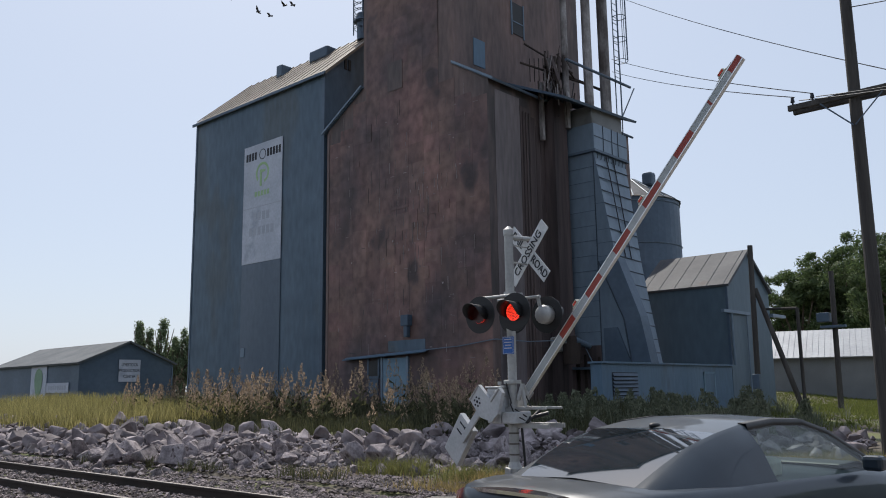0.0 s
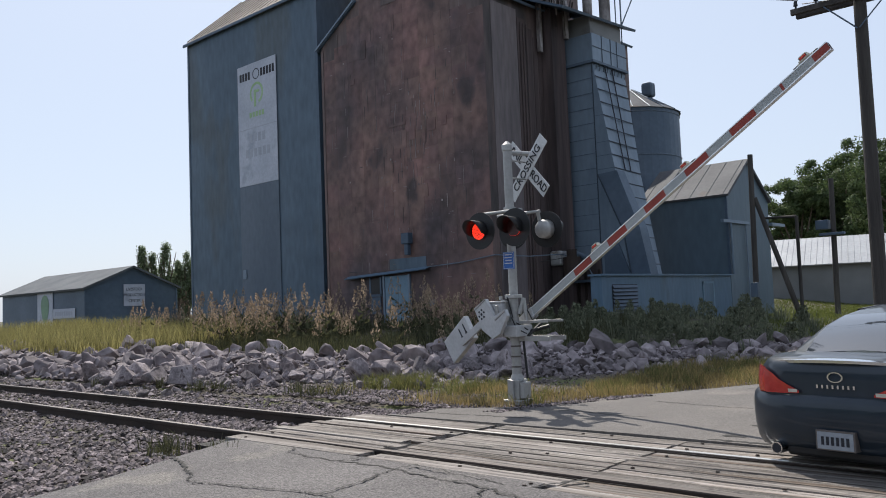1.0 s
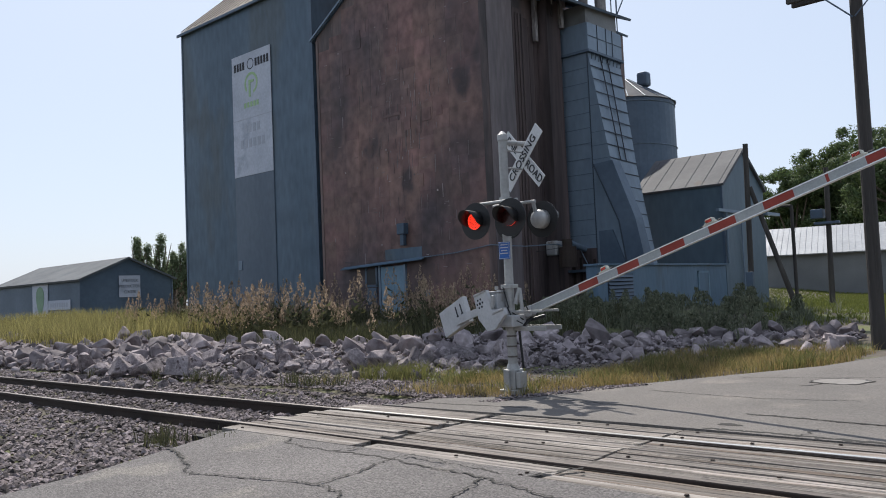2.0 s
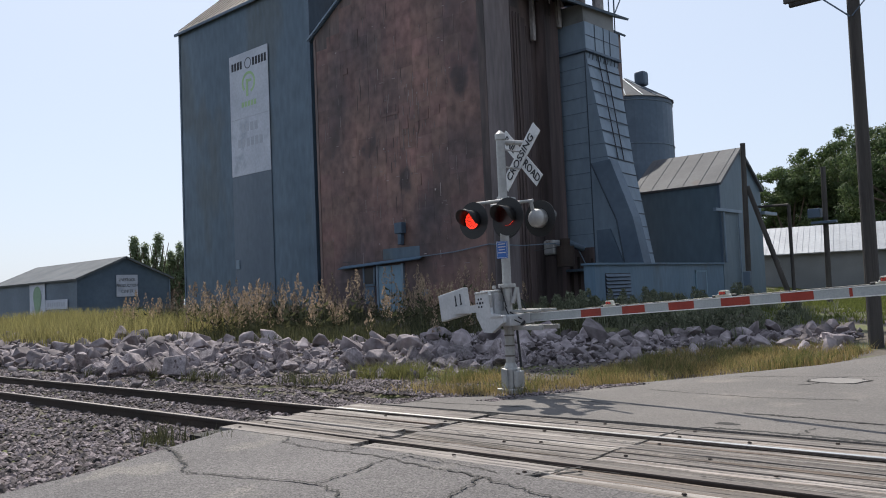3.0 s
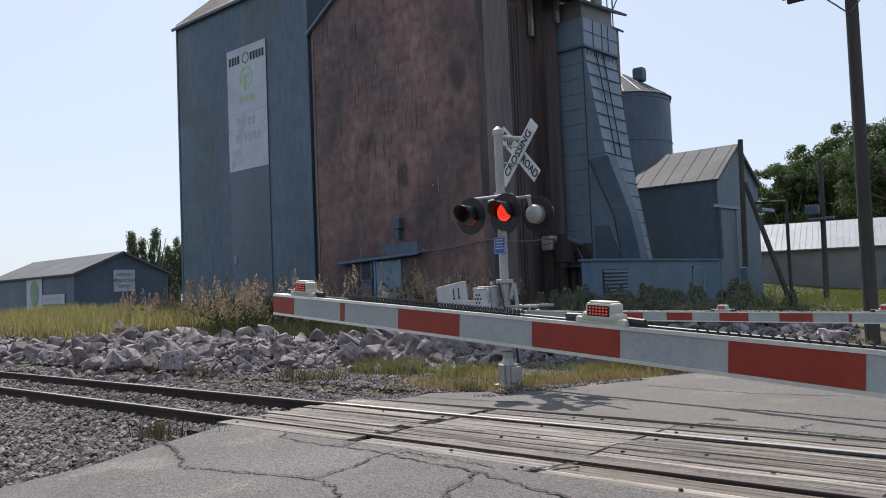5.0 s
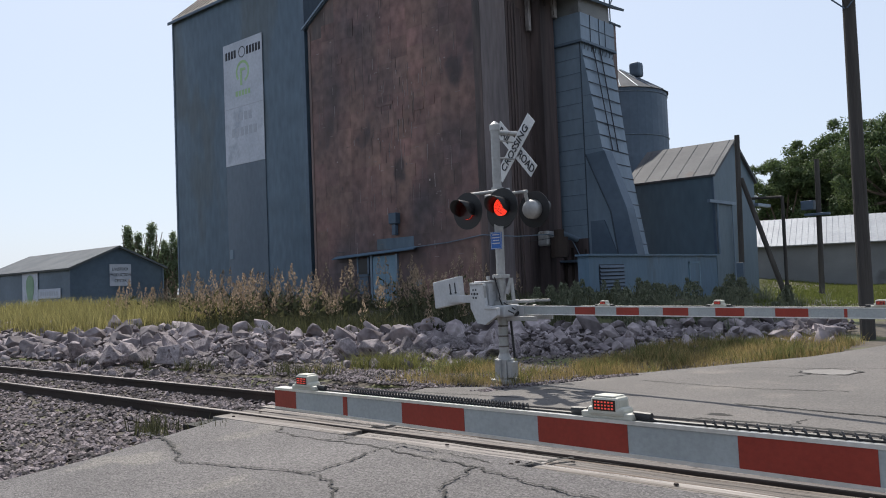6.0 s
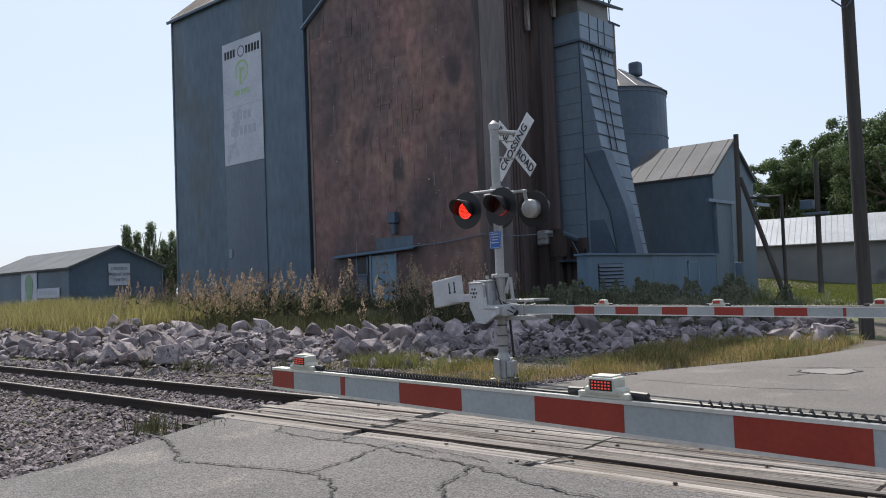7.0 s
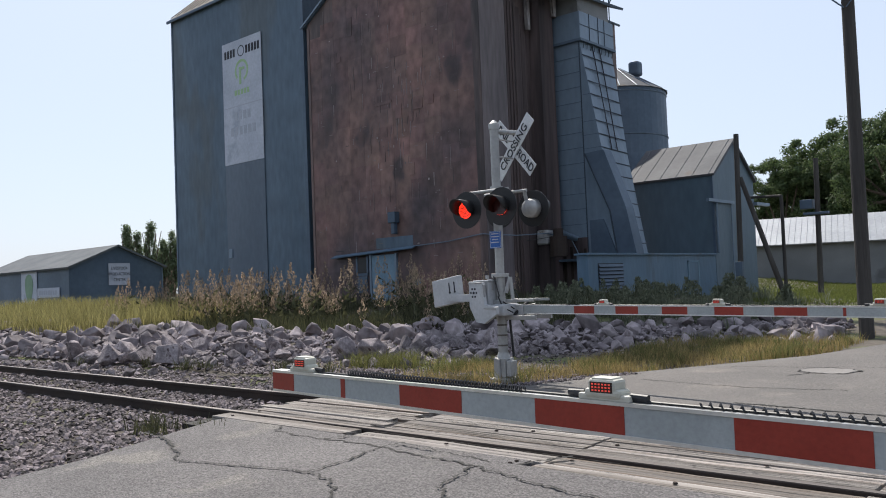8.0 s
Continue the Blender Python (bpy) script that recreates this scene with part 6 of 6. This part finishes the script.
# ---- the car ----
def make_paint():
    m = mat("car_paint", (0.015, 0.025, 0.038), (0.021, 0.033, 0.048), 0.45, metal=0.1, big=3, fine=200, bump=0.0, coat=0.5, spec=0.25)
    m.node_tree.nodes["Principled BSDF"].inputs["Coat Roughness"].default_value = 0.04
    M["paint"] = m
    M["car_glass"] = mat("car_glass", (0.012, 0.018, 0.024), (0.02, 0.027, 0.034), 0.04, fine=2, bump=0.0, coat=1.0, spec=1.0)
    g = bpy.data.materials.new("clear_glass")
    g.use_nodes = True
    gn = g.node_tree
    clear, gloss, blend = gn.nodes.new("ShaderNodeBsdfTransparent"), gn.nodes.new("ShaderNodeBsdfGlossy"), gn.nodes.new("ShaderNodeMixShader")
    clear.inputs["Color"].default_value = (0.72, 0.80, 0.78, 1)
    gloss.inputs["Roughness"].default_value = 0.03
    blend.inputs[0].default_value = 0.10
    gn.links.new(clear.outputs[0], blend.inputs[1])
    gn.links.new(gloss.outputs[0], blend.inputs[2])
    gn.links.new(blend.outputs[0], gn.nodes["Material Output"].inputs["Surface"])
    M["clear_glass"] = g
    M["tail_red"] = mat("tail_red", (0.22, 0.010, 0.010), (0.40, 0.035, 0.028), 0.15, big=6, fine=40, bump=0.06, coat=1.0, emit=(1.0, 0.05, 0.03, 0.05))
    M["chrome"] = mat("chrome", (0.75, 0.76, 0.77), (0.8, 0.8, 0.8), 0.12, metal=1.0, fine=20, bump=0.0)
    M["tyre"] = mat("tyre", (0.015, 0.015, 0.015), (0.025, 0.025, 0.025), 0.9, fine=40, bump=0.2)
    M["rim"] = mat("rim", (0.30, 0.30, 0.31), (0.55, 0.55, 0.56), 0.35, metal=0.9, fine=20, bump=0.02)
    M["plate"] = mat("plate", (0.26, 0.29, 0.33), (0.32, 0.35, 0.39), 0.5, fine=30, bump=0.02)
    M["rock_far"] = mat("rock_far", (0.122, 0.104, 0.110), (0.335, 0.293, 0.298), 0.92, big=1.3, fine=7, bump=0.8, island=0.36, grime=((0.080, 0.060, 0.060), 1.4, 0.59), grain=0.6)


def lerp_rows(rows, y):
    for a, b in zip(rows, rows[1:]):
        if a[0] <= y <= b[0]:
            k = (y - a[0]) / (b[0] - a[0])
            return [p + (q - p) * k for p, q in zip(a, b)]
    return rows[-1]


# stations: y, half width, floor z, belt z, deck edge half width, deck z
BODY = [(0.00, 0.50, 0.27, 0.80, 0.44, 0.90), (0.03, 0.62, 0.23, 0.84, 0.54, 0.955), (0.10, 0.73, 0.20, 0.87, 0.62, 0.975), (0.25, 0.83, 0.19, 0.90, 0.70, 0.985),
        (0.50, 0.895, 0.19, 0.92, 0.76, 0.995), (0.9, 0.91, 0.21, 0.935, 0.80, 0.99), (1.6, 0.90, 0.2, 0.94, 0.81, 0.97), (2.4, 0.895, 0.2, 0.93, 0.82, 0.96),
        (3.2, 0.90, 0.2, 0.90, 0.80, 0.95), (3.7, 0.91, 0.2, 0.84, 0.76, 0.92), (4.2, 0.86, 0.22, 0.72, 0.68, 0.80), (4.5, 0.72, 0.28, 0.62, 0.56, 0.70), (4.65, 0.45, 0.36, 0.52, 0.38, 0.58)]


def body_ring(y):
    _, w, zf, zb, wd, zd = lerp_rows(BODY, y)
    zm = zf + (zb - zf) * 0.55
    half = [(0.0, zf), (w * 0.80, zf), (w * 0.94, zf + 0.05), (w * 0.985, zf + 0.16), (w, zm - 0.05), (w, zm + 0.06), (w * 0.985, zb - 0.06), (w * 0.95, zb), ((w * 0.95 + wd) / 2, (zb + zd) / 2 + 0.015), (wd, zd), (wd * 0.5, zd + 0.018), (0.0, zd + 0.024)]
    return [(x, y, z) for x, z in half] + [(-x, y, z) for x, z in half[-2:0:-1]]


def make_car():
    c = empty("car", (0, 0, 0), label="dark grey-blue two-door coupe driving over the crossing", category="car")
    ys = sorted(set([r[0] for r in BODY] + [0.06, 0.17, 0.37, 0.7, 1.2, 2.0, 2.8, 3.45, 3.95, 4.35]))
    bm = bmesh.new()
    prev = None
    for i, y in enumerate(ys):
        row = [bm.verts.new(p) for p in body_ring(y)]
        if prev:
            k = len(row)
            for j in range(k):
                bm.faces.new((prev[j], prev[(j + 1) % k], row[(j + 1) % k], row[j]))
        else:
            cap = row
        prev = row
    for row in (cap, prev):
        bm.faces.new((row[0], row[1], row[21]))
        for i in range(1, 10):
            bm.faces.new((row[i], row[i + 1], row[21 - i], row[22 - i]))
        bm.faces.new((row[10], row[11], row[12]))
    body = part("body", bm, "paint", c, smooth=True)
    # greenhouse
    G = [(0.55, 0.70, 0.985, 0.56, 1.0), (0.8, 0.77, 0.985, 0.585, 1.118), (1.1, 0.81, 0.98, 0.595, 1.232), (1.45, 0.825, 0.97, 0.595, 1.31), (1.8, 0.835, 0.965, 0.58, 1.36), (2.2, 0.835, 0.96, 0.575, 1.385),
         (2.6, 0.835, 0.955, 0.58, 1.37), (2.95, 0.83, 0.95, 0.60, 1.28), (3.3, 0.80, 0.945, 0.645, 1.12), (3.65, 0.74, 0.935, 0.69, 0.96)]
    def ring_at(g):
        y, wb, zb, wt, zt = g
        return [(wb, y, zb - 0.03), ((wb * 0.45 + wt * 0.55) + 0.02, y, zb * 0.45 + zt * 0.55), (wt + 0.012, y, zt - 0.012), (wt - 0.03, y, zt + 0.004), (0, y, zt + 0.03)]
    panels = {"rear_window": [], "roof": [], "windscreen": [], "side_window": [], "pillar": []}
    for i in range(len(G) - 1):
        a, b = ring_at(G[i]), ring_at(G[i + 1])
        for sgn in (1, -1):
            for j in range(4):
                q = [(sgn * p[0], p[1], p[2]) for p in (a[j], a[j + 1], b[j + 1], b[j])]
                if j == 3:
                    kind = "rear_window" if i < 3 else ("roof" if i < 6 else "windscreen")
                elif j < 2 and 4 <= i <= 7:
                    kind = "side_window"
                else:
                    kind = "pillar"
                panels[kind].append((sgn, q))
    for kind, quads in panels.items():
        sides = (1, -1) if kind == "side_window" else (0,)
        for sd in sides:
            bm = bmesh.new()
            for sgn, q in quads:
                if sd in (0, sgn):
                    bm.faces.new([bm.verts.new(p) for p in q])
            bmesh.ops.remove_doubles(bm, verts=bm.verts, dist=0.0005)
            part(kind, bm, "clear_glass" if kind in ("windscreen", "side_window") else "car_glass" if kind == "rear_window" else "paint", c, smooth=True)
    for sgn in (1, -1):
        bm = bmesh.new()
        prev = None
        for y, wb, zb, wt, zt in G[4:]:
            row = [bm.verts.new(p) for p in ((sgn * (wt + 0.035), y, zt - 0.05), (sgn * (wt + 0.02), y, zt + 0.006), (sgn * (wt - 0.05), y, zt + 0.012), (sgn * (wt - 0.04), y, zt - 0.045))]
            if prev:
                for j in range(4):
                    bm.faces.new((prev[j], prev[(j + 1) % 4], row[(j + 1) % 4], row[j]))
            prev = row
        part("roof_rail", bm, "black", c, smooth=True)
    part("mirror_glass", boxes(((-0.12, 2.72, 1.22), (0.12, 2.75, 1.29)), bevel=0.008), "black", c)
    for sx in (-0.38, 0.38):
        part("seat", boxes(((sx - 0.24, 2.05, 0.94), (sx + 0.24, 2.25, 1.10)), ((sx - 0.13, 2.0, 1.10), (sx + 0.13, 2.12, 1.27)), bevel=0.04), "lamp_cream", c, label="pale leather front seat")
    part("dashboard", boxes(((-0.7, 3.0, 0.93), (0.7, 3.4, 1.0)), bevel=0.03), "black", c)
    # boot lid edge, in chrome that also carries its sky highlight, and badge
    bm = bmesh.new()
    n = 12
    prev = None
    for i in range(n + 1):
        x = -0.54 + 1.08 * i / n
        y = 0.005 + 0.10 * (x / 0.6) ** 2
        z = 0.972 - 0.02 * (x / 0.54) ** 2
        row = [bm.verts.new(p) for p in ((x, y - 0.03, z + 0.012), (x, y + 0.09, z + 0.022), (x, y + 0.09, z - 0.005), (x, y - 0.03, z - 0.012))]
        if prev:
            for j in range(4):
                bm.faces.new((prev[j], prev[(j + 1) % 4], row[(j + 1) % 4], row[j]))
        prev = row
    part("spoiler", bm, "chrome", c, label="chrome boot lid edge, also standing for the lid's sky highlight")
    bm = bmesh.new()
    ring(bm, (0, 0, 0), 0.068, 0.014, 22)
    for v in bm.verts:
        v.co.z = v.co.z * 0.66 + 0.84
        v.co.y -= 0.012
    part("badge", bm, "chrome", c, label="chrome oval badge")
    for i in range(8):
        x = -0.155 + i * 0.044
        part("badge_bar", boxes(((x - 0.008, -0.012, 0.745), (x + 0.008, -0.004, 0.775))), "chrome", c)
    for i in range(4):
        x = 0.40 + i * 0.032
        part("badge_bar", boxes(((x - 0.011, 0.012 + 0.012 * i, 0.80), (x + 0.011, 0.020 + 0.012 * i, 0.832))), "chrome", c)
    # tail lamps: wedges wrapping the corners, following the body
    for sgn in (1, -1):
        bm = bmesh.new()
        prev = None
        stations = [(-0.002, 0.695, 0.715, 0.30), (0.0, 0.69, 0.76, 0.40), (0.004, 0.688, 0.81, 0.49), (0.018, 0.686, 0.86, 0.57), (0.03, 0.685, 0.885, 0.615), (0.06, 0.685, 0.905, 0.0), (0.10, 0.685, 0.92, 0.0), (0.17, 0.69, 0.928, 0.0), (0.24, 0.70, 0.926, 0.0), (0.28, 0.74, 0.918, 0.0)]
        for y, z0, z1, xf in stations:
            w = lerp_rows(BODY, max(y, 0.0))[1] if y >= 0.03 else xf
            yy = y - 0.012 if y < 0.06 else y
            row = [bm.verts.new((sgn * (w + 0.014) * (1.0 if z < 0.86 else 0.975), yy - 0.006, z)) for z in (z0, (z0 + z1) / 2, z1)]
            if prev:
                for j in range(2):
                    bm.faces.new((prev[j], prev[j + 1], row[j + 1], row[j]))
            prev = row
        bmesh.ops.remove_doubles(bm, verts=bm.verts, dist=0.0003)
        tl = part("tail_light", bm, "tail_red", c, smooth=True, label="large wraparound red tail light")
        part("reverse_light", boxes(((sgn * 0.37 - 0.04, -0.026, 0.70), (sgn * 0.37 + 0.04, -0.016, 0.728))), "lamp_cream", tl)
    # rounded bumper shell standing out below the lights, plate, exhausts
    bm = bmesh.new()
    prev = None
    for i in range(29):
        a = math.pi * (i / 28 - 0.5)
        sx, cy = math.sin(a), math.cos(a)
        px = 0.905 * (1 - 0.03 * abs(sx) ** 20) * math.copysign(abs(sx) ** 0.62, sx)
        py = 0.50 - 0.50 * cy ** 0.62
        row = []
        for out, z in ((-0.07, 0.705), (-0.01, 0.69), (0.025, 0.665), (0.045, 0.61), (0.05, 0.50), (0.035, 0.38), (0.0, 0.27), (-0.06, 0.20)):
            row.append(bm.verts.new((px * (1 + 0.35 * out), py - out * (0.25 + 0.75 * cy), z)))
        if prev:
            for j in range(7):
                bm.faces.new((prev[j], prev[j + 1], row[j + 1], row[j]))
        prev = row
    part("bumper", bm, "paint", c, smooth=True)
    pl = part("number_plate", boxes(((-0.165, -0.075, 0.24), (0.165, 0.03, 0.405)), bevel=0.006), "dull_steel", c, label="plate with unreadable dark bars")
    part("plate_face", boxes(((-0.15, -0.079, 0.252), (0.15, -0.075, 0.392))), "plate", pl)
    for i in range(6):
        x = -0.105 + i * 0.042
        part("plate_bar", boxes(((x - 0.012, -0.082, 0.285), (x + 0.012, -0.079, 0.355))), "ink", pl)
    part("diffuser", boxes(((-0.50, 0.05, 0.14), (0.50, 0.35, 0.24)), bevel=0.03), "black", c)
    for sgn in (1, -1):
        bm = rods(((sgn * 0.56, -0.01, 0.20), (sgn * 0.56, 0.25, 0.20), 0.052), seg=18)
        ex = part("exhaust", bm, "chrome", c)
        part("exhaust_bore", rods(((sgn * 0.56, -0.013, 0.20), (sgn * 0.56, 0.0, 0.20), 0.042), seg=16), "ink", ex)
    bm = bmesh.new()
    bmesh.ops.create_uvsphere(bm, u_segments=12, v_segments=8, radius=0.05, matrix=Matrix.Translation((0, 1.5, 1.352)) @ Matrix.Diagonal((0.7, 1.2, 0.45, 1)))
    part("aerial", bm, "black", c, smooth=True)
    # wheels
    for key, y in (("rear", 1.16), ("front", 3.95)):
        for sgn in (1, -1):
            arch = part("wheel_arch", rods(((sgn * 0.86, y, 0.36), (sgn * 0.917, y, 0.345), 0.365), seg=32), "black", c)
            wh = part("wheel", rods(((sgn * 0.70, 0, 0), (sgn * 0.925, 0, 0), 0.34), seg=36), "tyre", c, label="black tyre on a silver alloy rim")
            wh.location = (0, y, 0.34)
            bm = rods(((sgn * 0.90, 0, 0), (sgn * 0.929, 0, 0), 0.235), seg=28)
            for i in range(5):
                a = 2 * math.pi * i / 5
                rod(bm, (sgn * 0.93, 0, 0), (sgn * 0.93, 0.22 * math.cos(a), 0.22 * math.sin(a)), 0.03, seg=6)
            part("rim", bm, "rim", wh)
            MOVERS["wheel_%s_%d" % (key, sgn)] = (wh, (0, y, 0.34))
    # door mirror and handle
    for sgn in (1, -1):
        part("mirror", boxes(((min(sgn * 0.86, sgn * 1.02), 3.0, 0.96), (max(sgn * 0.86, sgn * 1.02), 3.12, 1.08)), bevel=0.03), "paint", c)
        part("door_handle", boxes(((min(sgn * 0.89, sgn * 0.925), 1.75, 0.80), (max(sgn * 0.89, sgn * 0.925), 1.95, 0.83)), bevel=0.008), "chrome", c)
    MOVERS["car"] = (c, None)


# ---- birds ----
def make_birds():
    out = []
    for i, (x, y, roll, s) in enumerate(((388, 14, 20, 1.0), (404, 4, -10, 0.9), (444, 33, 35, 0.9), (467, 39, 0, 0.8), (492, 2, 15, 0.8), (494, 19, -5, 0.9), (509, 17, 8, 0.9))):
        b = empty("bird", (0, 0, 0), label="small dark bird in flight", category="bird", group="flock of birds")
        bm = bmesh.new()
        bmesh.ops.create_uvsphere(bm, u_segments=10, v_segments=8, radius=0.09, matrix=Matrix.Diagonal((1.9, 0.7, 0.7, 1)))
        rod(bm, (-0.15, 0, 0), (-0.30, 0, 0.01), 0.05, 0.02, 6)
        part("body", bm, "bird", b, smooth=True)
        for sgn in (1, -1):
            w = slab(bmesh.new(), [(0.09, 0, 0.03), (-0.09, 0, 0.03), (-0.10, sgn * 0.24, 0.13), (0.02, sgn * 0.42, 0.10 + 0.10 * (i % 3)), (0.10, sgn * 0.22, 0.13)][::sgn], 0.012)
            part("wing", w, "bird", b)
        a = math.atan((x - 784) / 1450) - radians(42.28)
        d = 62.0
        h = 1.55 + d * math.tan(radians(9.64) + math.atan((441 - y) / 1450))
        p = Vector((d * math.sin(a), d * math.cos(a), h))
        b.rotation_euler = (radians(roll), 0, radians(200))
        MOVERS["bird_%d" % i] = (b, p)
        out.append(b)


make_paint()
make_trees()
make_signal()
make_car()
make_birds()
make_grass()
make_ballast()
make_cracks()
make_planks()
make_rocks()


# ---- what moves ----
def motions():
    far = [(0.0, 43.84), (0.5, 36.34), (1.0, 28.93), (1.5, 21.8), (1.7, 19.2), (2.2, 13.2), (2.6, 8.6), (2.8, 6.1), (2.9, 4.3), (3.0, 2.9), (3.1, 3.6), (3.2, 3.95), (3.5, 3.55), (3.7, 2.7), (4.0, 0.45), (4.2, -0.7), (4.5, -0.2), (8.0, -0.14)]
    ob, at = MOVERS["far_arm"]
    walk(ob, [(t, pose(*at, 0, -a, -12.84)) for t, a in far])
    near = [(0.0, 73.5), (0.6, 65.95), (1.2, 57.92), (1.87, 48.2), (2.4, 40.17), (2.9, 31.96), (3.4, 24.02), (3.7, 19.44), (3.8, 18.03), (3.9, 16.66), (4.0, 15.29), (4.1, 13.89), (4.2, 12.48), (4.3, 11.15), (4.4, 9.86), (4.5, 8.43), (4.6, 7.13), (4.7, 5.82), (4.85, 4.61), (5.1, 4.16), (5.4, 3.62), (5.6, 2.19), (5.8, 0.57), (5.9, -0.07), (6.0, -0.82), (6.1, -1.12), (6.2, -1.27), (6.5, -1.07), (6.8, -0.32), (7.0, 0.16), (7.25, -0.02), (7.5, -0.07), (8.0, 0.03)]
    ob, at = MOVERS["near_arm"]
    walk(ob, [(t, pose(*at, 0, -a, 174.1) @ Matrix.Translation((0.17, 0, -0.45))) for t, a in near])
    # alternating lamps: each diode plate turns its face or its back to the road
    flips = [0.43 + 0.6 * i for i in range(13)]
    for key, shows in (("middle", True), ("left", False)):
        ob, at = MOVERS[key]
        a = 0.0 if shows else 180.0
        rows = [(0.0, a)]
        for t in flips:
            rows += [(t - 0.0334, a), (t, a + 60), (t + 0.0334, a + 120), (t + 0.0667, a + 180)]
            a += 180
        rows.append((8.0, a))
        walk(ob, [(t, pose(*at, 0, 0, b)) for t, b in rows])
    # the car drives off along the road
    path = [(0.0, -3.40, 4.44, -0.11), (0.2, -3.24, 4.86, -0.08), (0.4, -3.02, 5.35, -0.03), (0.5, -2.92, 5.68, -0.02), (0.7, -2.73, 6.34, 0.0), (1.0, -2.26, 7.30, -0.03), (1.2, -2.0, 8.2, -0.03), (1.5, -1.65, 9.9, 0.0),
            (2.0, -1.4, 13.6, 0.10), (3.0, -0.6, 21.0, 0.35), (4.0, 0.0, 29.0, 0.53), (6.0, 0.6, 46.0, 0.53), (8.0, 1.0, 64.0, 0.53)]
    car, _ = MOVERS["car"]
    walk(car, [(t, pose(x, y, z, 0, 0, -9)) for t, x, y, z in path])
    for key, (ob, at) in MOVERS.items():
        if key.startswith("wheel"):
            rows, dist, t = [], 0.0, 0.0
            while t <= 8.0001:
                rows.append((t, pose(*at, -math.degrees((car_y(path, t) - 4.35) / 0.34), 0, 0)))
                t += 0.0333333
            walk(ob, rows)
        if key.startswith("bird"):
            m = ob.matrix_basis.copy()
            drift = Vector((-1.0, -0.4, 0.15)) * 8.0
            walk(ob, [(t, Matrix.Translation(at + drift * t) @ m.to_3x3().to_4x4()) for t in (0.0, 4.0, 8.0)])


def car_y(path, t):
    for a, b in zip(path, path[1:]):
        if a[0] <= t <= b[0]:
            return a[2] + (b[2] - a[2]) * (t - a[0]) / (b[0] - a[0])
    return path[-1][2]


motions()
